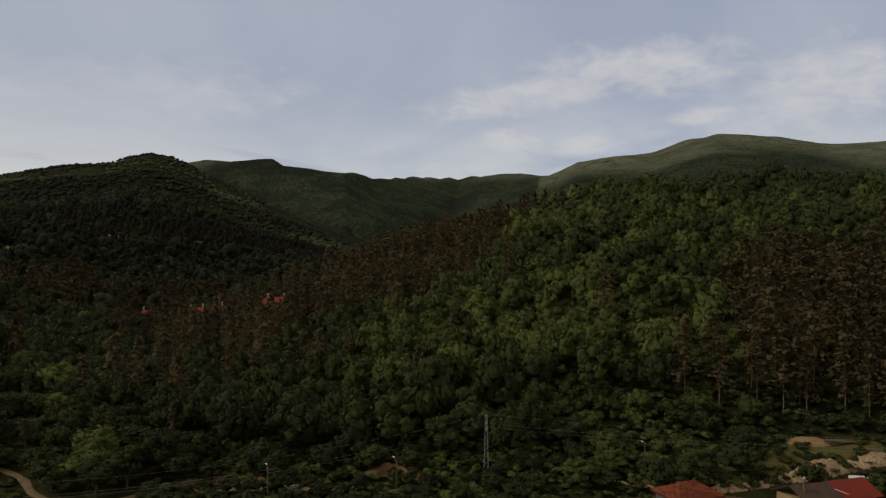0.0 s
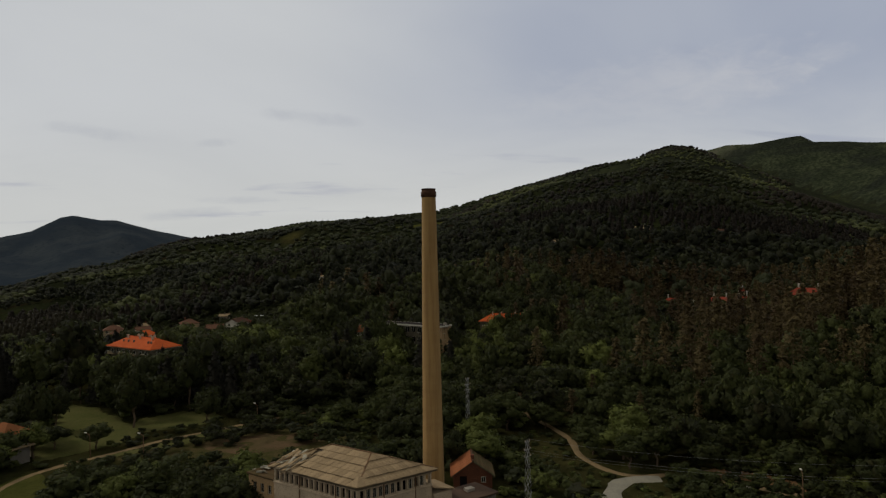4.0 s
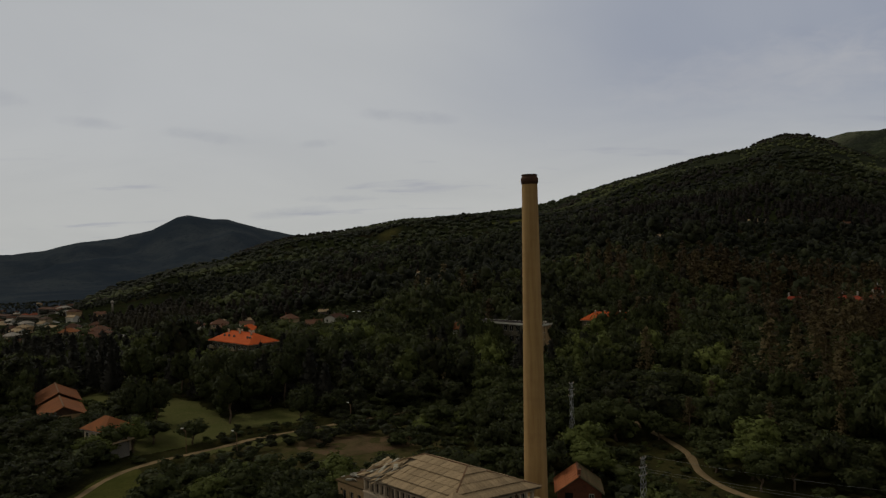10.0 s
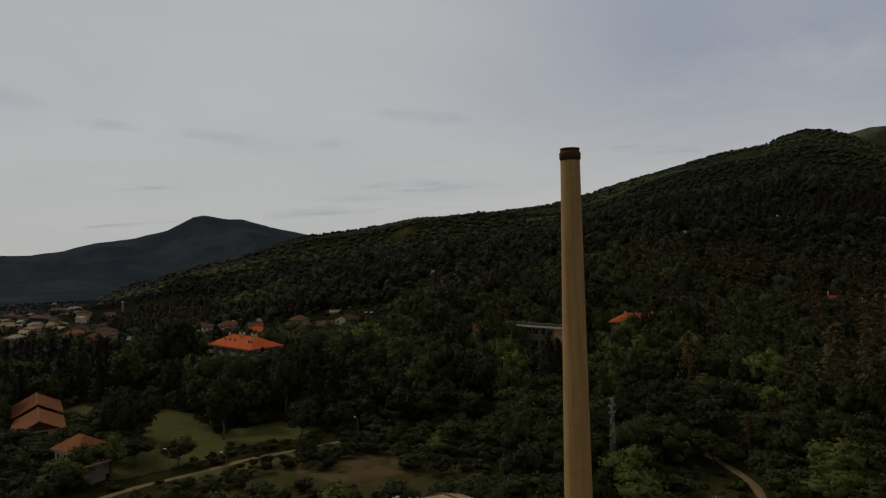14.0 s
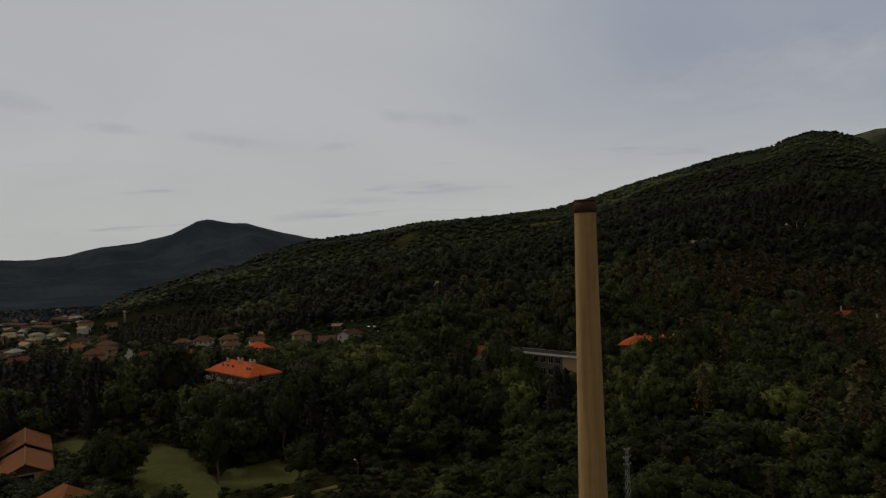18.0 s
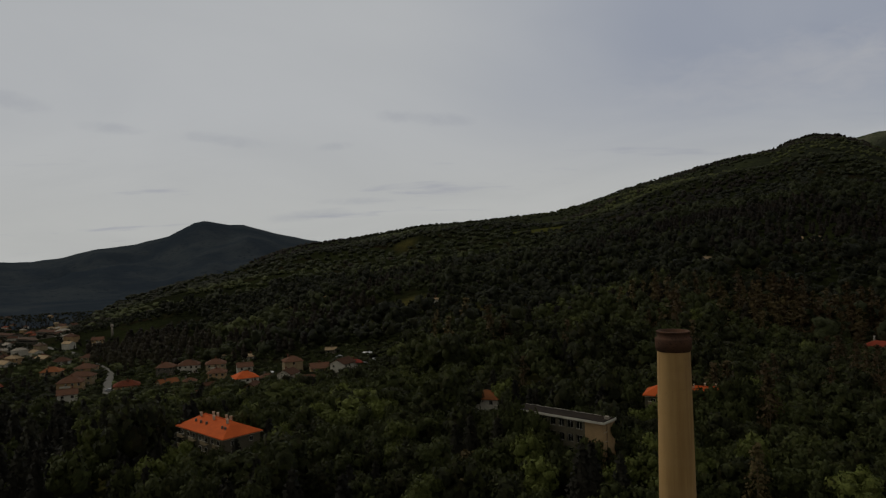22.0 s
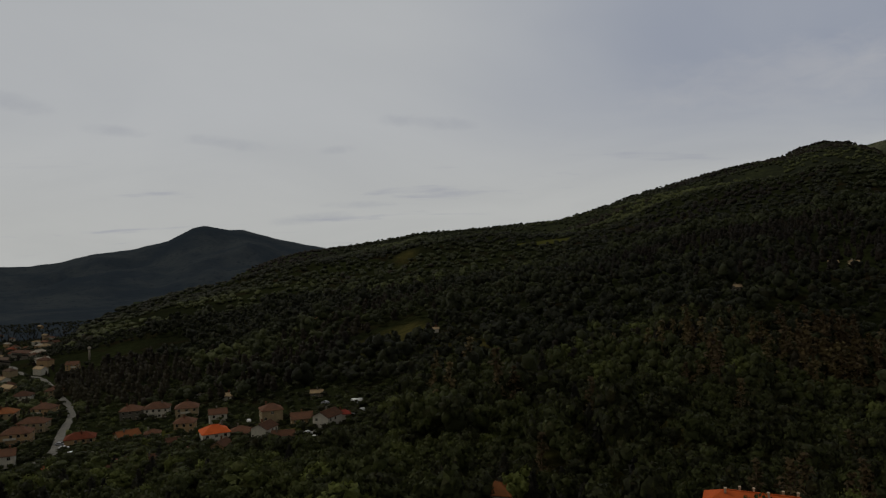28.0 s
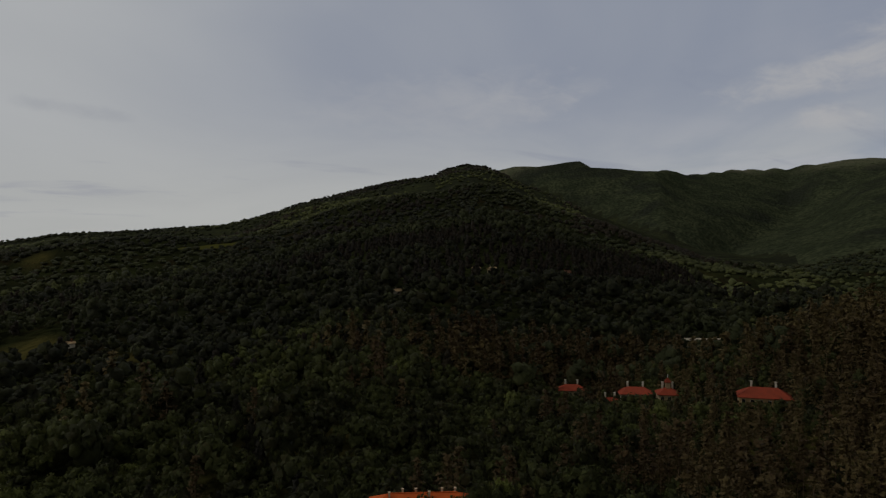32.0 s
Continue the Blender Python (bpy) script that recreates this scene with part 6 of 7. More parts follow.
# ---- village ----
HOUSES = [
    (-163, 366, 10, 10, 9, 2, "hip", "grey_plaster", "tile", "grey two-storey house with a hipped brown tile roof"),
    (-150, 367, 12, 12, 9.5, 2, "hip", "white", "tile", "white two-storey house with a hipped brown tile roof"),
    (-132, 359, 14, 11, 9, 2, "hip", "cream", "tile", "cream two-storey house with a hipped tile roof"),
    (-142, 414, 30, 9, 7, 1, "gable", "white", "sheet", "small white house with a pale sheet roof"),
    (-120, 392, -10, 7, 5, 1, "gable", "white", "sheet", "small white outbuilding on the slope"),
    (-110, 336, 20, 8, 7, 2, "gable", "white", "tile", "narrow white house with a tile roof"),
    (-100, 295, 25, 11, 10, 2, "hip", "white", "orange", "white house with a new bright orange hipped roof"),
    (-91, 304, 5, 9.5, 8, 1, "hip", "cream", "tile", "low cream house with an old tile roof"),
    (-79, 296, 70, 9, 7.5, 2, "gable", "white", "tile", "white gabled house with a tile roof"),
    (-70, 290, 5, 9, 6, 1, "gable", "ochre", "tile", "long low house with a tile roof"),
    (-81, 320, 20, 9.5, 8.5, 3, "hip", "cream", "tile", "three-storey cream house with a hipped tile roof"),
    (-66, 314, 15, 9.5, 8, 1, "gable", "ochre", "tile", "ochre house with a broad brown roof"),
    (-52, 296, 62, 10.5, 8, 2, "gable", "white", "tile", "white gabled two-storey house with a brown roof"),
    (-46, 303, 10, 6, 5, 1, "hip", "white", "red_sheet", "small white house with a red awning roof"),
    (-64, 352, 0, 6, 4.5, 1, "gable", "grey_plaster", "sheet", "grey shed on the hillside"),
    (-133, 314, 15, 6.5, 5, 1, "hip", "grey_plaster", "tile", "low outbuilding with a hipped tile roof"),
    (-144, 313, 40, 9, 7, 1, "gable", "cream", "barn_tile", "low house with an orange tile roof"),
    (-165, 314, 20, 12, 8, 1, "hip", "ochre", "red_tile", "long house with a red tile roof beside the road"),
    (-121, 322, 8, 9, 7.5, 2, "hip", "ochre", "tile", "ochre house with a tile roof"),
    (-104, 265, 80, 8.5, 7, 1, "gable", "grey_plaster", "tile", "dark gabled house with a tile roof"),
    (-117, 260, 15, 11, 7, 1, "gable", "cream", "tile", "low house with an old red tile roof"),
    (-127, 257, 20, 9, 7, 1, "hip", "grey_plaster", "tile", "low brown-roofed house among bushes"),
    (-150, 252, 5, 10, 7, 1, "hip", "cream", "barn_tile", "house with an orange tile roof"),
    (-117, 293, 30, 5, 4, 1, "gable", "cream", "tile", "tiny shed with a tile roof"),
    (-93, 280, 80, 8, 6, 1, "gable", "ochre", "tile", "small gabled house with a tile roof"),
    (-84, 276, 75, 6, 5, 1, "gable", "grey_plaster", "tile", "small gabled shed with a tile roof"),
    (-203, 347, 5, 13, 8, 2, "hip", "cream", "tile", "house with a tile roof beside the village road"),
    (-197, 322, 15, 12, 9, 2, "hip", "ochre", "tile", "ochre house with a tile roof beside the road"),
    (-175, 273, 25, 8, 7, 2, "gable", "white", "tile", "white house with a tile roof beside the road"),
    (-222, 394, -5, 11, 9, 2, "hip", "ochre", "tile", "ochre house with a tile roof"),
    (-238, 384, 10, 11, 9, 2, "hip", "cream", "barn_tile", "cream house with a tile roof"),
    (-267, 454, 10, 11, 9, 2, "hip", "white", "tile", "white house with a tile roof"),
    (-255, 469, 0, 9, 8, 2, "hip", "cream", "tile", "cream house with a tile roof"),
    (-148, 234, 15, 12, 9, 1, "hip", "cream", "barn_tile", "house with an orange tile roof"),
    (-309, 607, 10, 10, 8, 2, "gable", "ochre", "tile", "house on the far side of the road"),
]
for row in HOUSES:
    house(*row)


# ---- sanatorium on the wooded slope, hillside cottages, and the town down the valley ----
def red_villa(x, y, turn, L, W, eave, wall, label, tower=False):
    z0 = gz(x, y)
    v = thing("villa", label, "villa", pose(x, y, z0, 0, 0, turn), "villas in the wood")
    h = eave
    part("wall", boxes(((0, 0, h / 2 - 0.5), (L, W, h + 1.0))), M[wall], v)
    part("roof", solid(hip_faces(L + 1.2, W + 1.2, h, W * 0.3, max(1, L - W * 0.8)), 0.2), M["villa_tile"], v)
    for k in (-1, 1):
        s = part("flue", boxes(((0, 0, 0), (0.7, 0.7, 2.6)), ((0, 0, 1.35), (0.9, 0.9, 0.14))), M["white"], v, "white brick flue")
        s.matrix_basis = pose(k * L * 0.24, W * 0.1, h + W * 0.3 + 0.5)
    n = max(2, int(L / 2.6))
    for zz in ([h - 1.5, h - 4.3] if h > 5 else [h - 1.5]):
        for k in range(n):
            add_window(v, 1.2, 1.5, pose((k + 0.5) / n * L - L / 2, -W / 2 - 0.02, zz))
        for k in range(2):
            add_window(v, 1.2, 1.5, pose(-L / 2 - 0.02, (k + 0.5) / 2 * W - W / 2, zz, 0, 0, 90))
    if tower:
        part("turret", boxes(((0, 0, h + W * 0.3 + 0.7), (1.8, 1.8, 2.6))), M["cream"], v)
        part("turret_roof", solid(hip_faces(2.6, 2.6, h + W * 0.3 + 2.0, 1.9, 0.1), 0.1), M["villa_tile"], v)
        part("spire", lathe([(0.12, 0), (0.2, 0.4), (0.04, 1.4)], 8, True), M["steel"], v).matrix_basis = pose(0, 0, h + W * 0.3 + 3.7)
    CLEAR.append(("disc", (x, y), L * 0.62, 0.8, turn))


M["villa_tile"] = surface("dark_red_tile", (0.25, 0.048, 0.026), (0.20, 0.042, 0.024), (0.14, 0.035, 0.022), 0.8, 0.9, 0.2, vary=0.15)
for row in ((190.4, 244.9, -35, 11, 7, 5.4, "cream", "villa with a dark red hipped roof among trees", False), (202.4, 218.6, -38, 13, 8, 5.0, "white", "white villa with a dark red hipped roof", False),
            (206, 204.6, -40, 8, 8, 5.6, "cream", "villa with a red roof and a small turret", True), (212.7, 166.5, -50, 17, 10, 5.4, "ochre", "large villa with a broad red hipped roof", False), (190.7, 221.4, -35, 8, 6, 3.0, "white", "white annexe with a red roof", False)):
    red_villa(*row)


def long_block(x, y, turn):
    z0 = gz(x, y)
    b = thing("long_building", "long pale two-storey building half hidden by trees", "building", pose(x, y, z0, 0, 0, turn))
    part("wall", boxes(((0, 0, 2.0), (46, 9, 5.6))), M["cream"], b)
    part("roof", boxes(((0, 0, 4.9), (47, 10.2, 0.5)), bevel=0.05), M["concrete"], b)
    for k in range(15):
        for zz in (3.0,):
            add_window(b, 1.6, 1.6, pose(-21 + 3.0 * k, -4.52, zz))
    CLEAR.append(("disc", (x, y), 25, 0.32, turn))


long_block(324, 265, -38)
for k, (x, y, t, L, W, wl, rf) in enumerate(((287, 471, -20, 6, 5, "grey_plaster", "sheet"), (292, 455, 5, 6, 5, "cream", "sheet"), (188, 413, 15, 6, 5, "grey_plaster", "sheet"), (174, 456, 0, 6, 5, "grey_plaster", "tile"),
                                             (367, 454, 20, 9, 6, "grey_plaster", "tile"), (1, 449, 10, 4, 3, "white", "sheet"))):
    house(x, y, t, L, W, 1, "gable", wl, rf, "small pale cottage on the wooded hillside", windows=k < 5, group="hillside cottages")
    CLEAR.append(("disc", (x - 5 * (x > 50), y - 9), 10.0, 1.0, 0.0))


def build_town():
    rnd = random.Random(21)
    spots = []
    walls, roofs = ("cream", "white", "ochre", "grey_plaster"), ("tile", "tile", "brown_sheet", "red_tile", "sheet", "concrete")
    tries = 0
    while len(spots) < 310 and tries < 9000:
        tries += 1
        d = rnd.uniform(430, 1250) if rnd.random() < 0.75 else rnd.uniform(1200, 1900)
        a = radians(rnd.uniform(-47, -24.8 if d > 620 else -28.5))
        x, y = CENTRE[0] + d * math.sin(a), CENTRE[1] + d * math.cos(a)
        if any((x - p) ** 2 + (y - q) ** 2 < 12.5 ** 2 for p, q in spots) or clear_of(np.array([x]), np.array([y]))[0]:
            continue
        spots.append((x, y))
        house(x, y, rnd.choice((-30, -25, 60, 65, 10)) + rnd.uniform(-6, 6), rnd.uniform(8, 13), rnd.uniform(6.5, 9), rnd.choice((1, 1, 2, 2)), rnd.choice(("hip", "hip", "gable")), rnd.choice(walls), rnd.choice(roofs), "distant town house with a tile roof", windows=d < 700, group="town houses")
    for k, (x, y, t, L, W, h) in enumerate(((-395, 700, 62, 40, 14, 6), (-440, 745, 62, 46, 12, 6), (-560, 900, 58, 50, 16, 8))):
        z0 = gz(x, y)
        b = thing("works_building", "long low works building in the distant town", "building", pose(x, y, z0, 0, 0, t - 90), "town works")
        part("wall", boxes(((0, 0, h / 2 - 1), (L, W, h + 2))), M["grey_plaster"], b)
        part("roof", solid(gable_faces(L + 1, W + 1, h, 1.6), 0.3), M["brown_sheet" if k % 2 else "tile"], b)
        part("window_band", boxes(((0, -W / 2 - 0.03, h * 0.62), (L * 0.92, 0.08, 1.4))), M["glass"], b)
        CLEAR.append(("disc", (x, y), L * 0.55, 0.5, t - 90))
    x, y = -310, 640
    tw = thing("water_tower", "short pale concrete tower in the distant town", "tower", pose(x, y, gz(x, y)))
    part("shaft", lathe([(1.1, -1), (0.9, 7), (0.9, 9)], 14, True), M["concrete"], tw)
    part("tank", lathe([(0.9, 9), (1.5, 9.6), (1.5, 11.6), (0.2, 12.4)], 14, True), M["concrete"], tw)

build_town()
patch("village_ground", (-105, 302), 56, M["rough_grass"], "gardens and grass between the village houses", "gardens", 0.10, 35, 0.42, -12, 0.0, 0.0)


# ---- trees ----
def ico(level=1):
    bm = bmesh.new()
    bmesh.ops.create_icosphere(bm, subdivisions=level, radius=1.0)
    bm.verts.ensure_lookup_table()
    V = np.array([v.co[:] for v in bm.verts])
    T = np.array([[v.index for v in f.verts] for f in bm.faces])
    bm.free()
    return V, T


ICO1, ICO2 = ico(1), ico(2)


def cards(rs, centres, normals, size, quad, smooth=0.84):
    """Leaf clumps: bent triangles or quads round the given places, facing roughly along the normals."""
    n = len(centres)
    nr = normals + 0.55 * rs.normal(size=(n, 3))
    nr /= np.linalg.norm(nr, axis=1, keepdims=True)
    a = np.cross(nr, rs.normal(size=(n, 3)))
    a /= np.linalg.norm(a, axis=1, keepdims=True)
    b = np.cross(nr, a)
    s = size * rs.uniform(0.5, 1.3, (n, 1))
    if quad:
        c = [centres + s * (a * x + b * y * 0.75) + nr * s * z for x, y, z in ((-0.5, -0.32, -0.12), (0.42, -0.5, 0.05), (0.55, 0.35, -0.12), (-0.4, 0.5, 0.08))]
        V = np.stack(c, 1).reshape(-1, 3)
        i = np.arange(n)[:, None] * 4
        T = np.concatenate([i + [0, 1, 2], i + [0, 2, 3]])
        per = 4
    else:
        c = [centres + s * (a * x + b * y) for x, y in ((-0.62, -0.4), (0.62, -0.36), (0.03, 0.68))]
        V = np.stack(c, 1).reshape(-1, 3)
        T = np.arange(n)[:, None] * 3 + [0, 1, 2]
        per = 3
    soft = normals / np.linalg.norm(normals, axis=1, keepdims=True) * smooth + nr * (1 - smooth)
    return V, T, np.repeat(soft / np.linalg.norm(soft, axis=1, keepdims=True), per, axis=0)


def join(pieces):
    V, T, S, n = [], [], [], 0
    for v, t, s in pieces:
        V.append(v)
        T.append(t + n)
        S.append(s)
        n += len(v)
    return np.concatenate(V), np.concatenate(T), np.concatenate(S)


def broadleaf_crown(rs, n_cards, size, lobes, quad, body=0.78):
    """A crown of unit height and about unit width, its foot at z = 0.12: uneven boughs of leaf clumps round a denser heart."""
    out = []
    per = max(2, n_cards // lobes)
    v, t = ICO1
    lean = rs.normal(size=2) * 0.07
    for k in range(lobes):
        u = (k + 0.5) / lobes
        a = 2.4 * k + rs.uniform(-0.7, 0.7)
        el = 1.0 - 1.45 * u
        ring = math.sqrt(max(0.05, 1 - el * el))
        far_ = rs.uniform(0.62, 1.18)
        c = np.array([0.32 * ring * math.cos(a) * far_ + lean[0] * el, 0.32 * ring * math.sin(a) * far_ + lean[1] * el, 0.52 + 0.31 * el * far_])
        rad = rs.uniform(0.85, 1.45) * (0.13 if lobes > 7 else 0.17)
        if k == lobes - 1:
            c, rad = np.array([0, 0, 0.48]), 0.30
        squash = np.array([1, 1, rs.uniform(0.7, 1.0)])
        vv = v * rad * body * squash * rs.uniform(0.7, 1.25, (len(v), 1)) + c
        nn = 0.7 * v + 0.9 * (vv - [0, 0, 0.42])
        out.append((vv, t, nn / np.linalg.norm(nn, axis=1, keepdims=True)))
        d = rs.normal(size=(per, 3))
        d /= np.linalg.norm(d, axis=1, keepdims=True)
        d[:, 2] = np.where(d[:, 2] < -0.3, -d[:, 2], d[:, 2])
        p = c + d * rad * rs.uniform(0.75, 1.3, (per, 1)) * squash
        out.append(cards(rs, p, 0.8 * d + 0.7 * (p - [0, 0, 0.42]), size, quad, 0.72))
    return join(out)


def pine_crown(rs, n_cards, size, quad, low=0.40, wide=0.17):
    """A ragged pine head on a bare stem: whorls of drooping boughs."""
    out = []
    whorls = 10
    for k in range(whorls):
        h = low + (1.0 - low) * (k + rs.uniform(-0.2, 0.2)) / (whorls - 0.6)
        reach = wide * (1.15 - 0.92 * (k / (whorls - 1)) ** 1.3) * rs.uniform(0.75, 1.15)
        for j in range(5):
            a = rs.uniform(0, 6.28)
            m = max(1, n_cards // (whorls * 5))
            u = rs.uniform(0.05, 1.05, (m, 1))
            p = np.c_[u * reach * math.cos(a), u * reach * math.sin(a), h + 0.03 * u - 0.05 * u * u] + rs.normal(size=(m, 3)) * [0.022, 0.022, 0.020]
            out.append(cards(rs, p, np.tile([0.3 * math.cos(a), 0.3 * math.sin(a), 1.0], (m, 1)), size, quad))
    return join(out)


def pine_mass(rs, n_cards, size):
    """A far pine: a few ragged tiers run together."""
    out = []
    v, t = ICO1
    for k, (z, r, h) in enumerate(((0.40, 0.22, 0.20), (0.60, 0.18, 0.19), (0.79, 0.12, 0.19))):
        c = np.array([rs.normal() * 0.03, rs.normal() * 0.03, z])
        vv = c + v * [r, r, h] * rs.uniform(0.72, 1.2, (len(v), 1))
        nn = v + [0, 0, 0.2]
        out.append((vv, t, nn / np.linalg.norm(nn, axis=1, keepdims=True)))
        m = n_cards // 3
        d = rs.normal(size=(m, 3))
        d /= np.linalg.norm(d, axis=1, keepdims=True)
        out.append(cards(rs, c + d * [r, r, h] * rs.uniform(0.85, 1.25, (m, 1)), d, size, False))
    return join(out)


def spruce_crown(rs, n_cards, size, quad):
    out = []
    rows = 12
    for k in range(rows):
        h = 0.12 + 0.86 * k / rows
        reach = 0.26 * (1.0 - k / rows) ** 0.9 + 0.012
        m = max(3, int(n_cards / rows * (1.5 - k / rows)))
        a = rs.uniform(0, 6.28, m)
        u = rs.uniform(0.55, 1.05, m)
        p = np.c_[u * reach * np.cos(a), u * reach * np.sin(a), h - 0.05 * u + rs.normal(size=m) * 0.01]
        out.append(cards(rs, p, np.c_[np.cos(a) * 0.8, np.sin(a) * 0.8, np.full(m, 0.8)], size, quad))
    n = 7
    ring = [(0.17 * math.cos(6.283 * i / n), 0.17 * math.sin(6.283 * i / n), 0.12) for i in range(n)]
    V = np.array(ring + [(0, 0, 0.95)])
    T = np.array([[i, (i + 1) % n, n] for i in range(n)])
    S = V * [1, 1, 0] + [0, 0, 0.08]
    out.append((V, T, S / np.linalg.norm(S, axis=1, keepdims=True)))
    return join(out)


def trunk_mesh(rs, name, kind, mat):
    bm = bmesh.new()
    n = 7

    def limb(p0, p1, r0, r1, segs=3, bend=0.02):
        p0, p1 = np.array(p0, float), np.array(p1, float)
        prev = None
        d = (p1 - p0) / np.linalg.norm(p1 - p0)
        a = np.cross(d, [0.3, 0.9, 0.1])
        a /= np.linalg.norm(a)
        b = np.cross(d, a)
        for s in range(segs + 1):
            t = s / segs
            c = p0 + (p1 - p0) * t + (rs.normal(size=3) * bend * (0 < s < segs))
            r = r0 + (r1 - r0) * t
            ring = [bm.verts.new(c + r * (a * math.cos(6.283 * i / n) + b * math.sin(6.283 * i / n))) for i in range(n)]
            if prev:
                for i in range(n):
                    bm.faces.new((prev[i], prev[(i + 1) % n], ring[(i + 1) % n], ring[i]))
            prev = ring
    if kind == "broad":
        limb((0, 0, -0.04), (0, 0, 0.62), 0.026, 0.010, 4)
        for k in range(5):
            a, h = rs.uniform(0, 6.28), rs.uniform(0.22, 0.45)
            limb((0, 0, h), (0.24 * math.cos(a), 0.24 * math.sin(a), h + rs.uniform(0.18, 0.3)), 0.011, 0.003)
    else:
        limb((0, 0, -0.03), (0, 0, 0.97), 0.015, 0.003, 5, 0.006)
        for k in range(8):
            a, h = rs.uniform(0, 6.28), rs.uniform(0.35, 0.85)
            limb((0, 0, h), (0.12 * math.cos(a), 0.12 * math.sin(a), h + 0.02), 0.004, 0.001, 2, 0.004)
    me = bpy.data.meshes.new(name)
    bm.to_mesh(me)
    bm.free()
    me.materials.append(mat)
    return me


def pine_zone(x, y):
    """Where pines outweigh broadleaved trees."""
    n = fbm(x, y, 95.0, 3, 2)
    z = n + 0.0
    a = np.degrees(np.arctan2(x - HILL_CENTRE[0], y - HILL_CENTRE[1]))
    d = np.hypot(x - HILL_CENTRE[0], y - HILL_CENTRE[1])
    z = 0.75 * z + 0.75 * np.exp(-((a - 54) / 9.0) ** 2) * (d > 265) * (d < 520)     # the ridge's pines
    z = z + 0.62 * np.exp(-((a - 36) / 11.0) ** 2) * (d > 148) * (d < 480)
    z = z + 1.1 * np.exp(-((a - 85) / 7.0) ** 2) * (d > 140) * (d < 235)       # pines over the sheds
    z = z - 0.9 * np.exp(-((a - 70) / 9.0) ** 2) * (d < 430) - 0.6 * ((a > 70) & (d > 235))
    z = z - 0.9 * (y < 60) * (x < 30) - 0.7 * (x < -8) - 0.4 * ((x < 45) & (y > 60) & (y < 260))
    return z


RS = np.random.RandomState(11)


def few_(x, y):
    return fbm(x, y, 22.0, 3, 5)


def village(x, y):
    u, v = (x + 112) * 0.98 - (y - 320) * 0.2, (x + 112) * 0.2 + (y - 320) * 0.98
    return (u / 95) ** 2 + (v / 62) ** 2 < 1


# x, y, height, kind (0 broadleaved, 1 pine, 2 spruce): trees that stand close before the buildings
BY_HAND = [(4.5, 121.5, 22, 0), (7.2, 118.5, 20.5, 0), (10.0, 115.5, 19.8, 0), (12.8, 112.2, 15.2, 0), (15.0, 107.6, 13.0, 0), (9.5, 160, 12.5, 2), (3.0, 158, 9.0, 0), (19.0, 102.5, 11.5, 0), (2, 115, 18, 2), (8, 108, 16, 0), (-4, 122, 17, 2), (-8, 118, 16, 2), (22, 97, 8, 0), (28, 99, 9, 0), (33, 104, 10, 0),
           (-61.5, 122.5, 13.0, 2), (-57, 124, 11.5, 0), (-52, 127, 12, 0), (-67, 124.5, 10.0, 0), (-73, 127, 9.0, 0), (-79, 130, 9.2, 0), (-86, 139, 9, 0), (-90, 146, 10, 0), (-52, 136, 12, 0),
           (49.7, 142.0, 9.5, 0), (54.5, 139.6, 15.5, 0), (57.5, 137.2, 17.0, 0), (60.4, 135.2, 16.5, 0), (64.0, 133.4, 19, 0), (67.6, 131.6, 20, 0), (71.6, 130, 20.5, 0), (76, 133, 20, 0), (60, 129, 14.5, 0), (66, 126, 15, 0), (44, 139, 10, 0), (40, 146, 11, 2),
           (15, 172, 15, 2), (-8, 176, 16, 2), (-4, 183, 16, 2), (10, 187, 16, 2),
           (-118, 74, 5, 0), (-112, 66, 5, 0), (-104, 60, 5, 0), (-92, 58, 5.5, 0), (-90, 47, 6.5, 0), (-85, 41, 6, 0), (-80, 42, 5, 0), (-76, 43.5, 7.5, 0), (-73, 46.5, 7.5, 0), (-77, 40, 6, 0), (-71, 52, 6, 0), (-58.7, 67.2, 14.8, 0), (-77.3, 62, 13.5, 0), (-80.5, 67, 12, 0), (-76, 70, 10.5, 0), (-62.5, 50.8, 5.5, 0), (-41.4, 63, 9.5, 0), (-79, 100, 14, 0), (-73.5, 97, 15, 2), (-66, 93, 15.5, 0), (-60, 87.5, 16, 0), (-54, 86, 15, 2), (-48, 83.5, 17, 0), (-34, 70, 7, 0), (-87, 66, 5, 0), (-100, 72, 4, 0),
           (-58, 83, 9, 2), (-56, 88, 10, 2), (-60, 80, 8, 2), (-52, 84, 9, 0), (-84, 70, 6, 0), (-87, 76, 6.5, 0), (-89, 83, 7, 0), (-42, 76, 8, 0), (-36, 74, 9, 2), (-40, 84, 10, 2),
           (-19, 43, 4, 0), (-14, 40, 4.5, 0), (-37, 34, 3.2, 0), (-31, 56, 4, 0), (-22, 33, 3, 0), (-48, 38, 3, 0), (-10, 56, 6, 0), (-3, 50, 8, 0), (-1, 42, 8, 0), (3, 47, 9, 0), (-33, 6, 7, 0), (-29, 2, 6.5, 0), (-37, 10, 7.5, 0), (-43, 14, 7, 0), (-49, 10, 7, 0), (-53, 17, 6.5, 0), (-46, 20, 6, 0)]


def scatter(n, a0, a1, d0, d1, centre=CENTRE):
    a = np.radians(RS.uniform(a0, a1, n))
    d = np.sqrt(RS.uniform(d0 * d0, d1 * d1, n))
    return centre[0] + d * np.sin(a), centre[1] + d * np.cos(a)


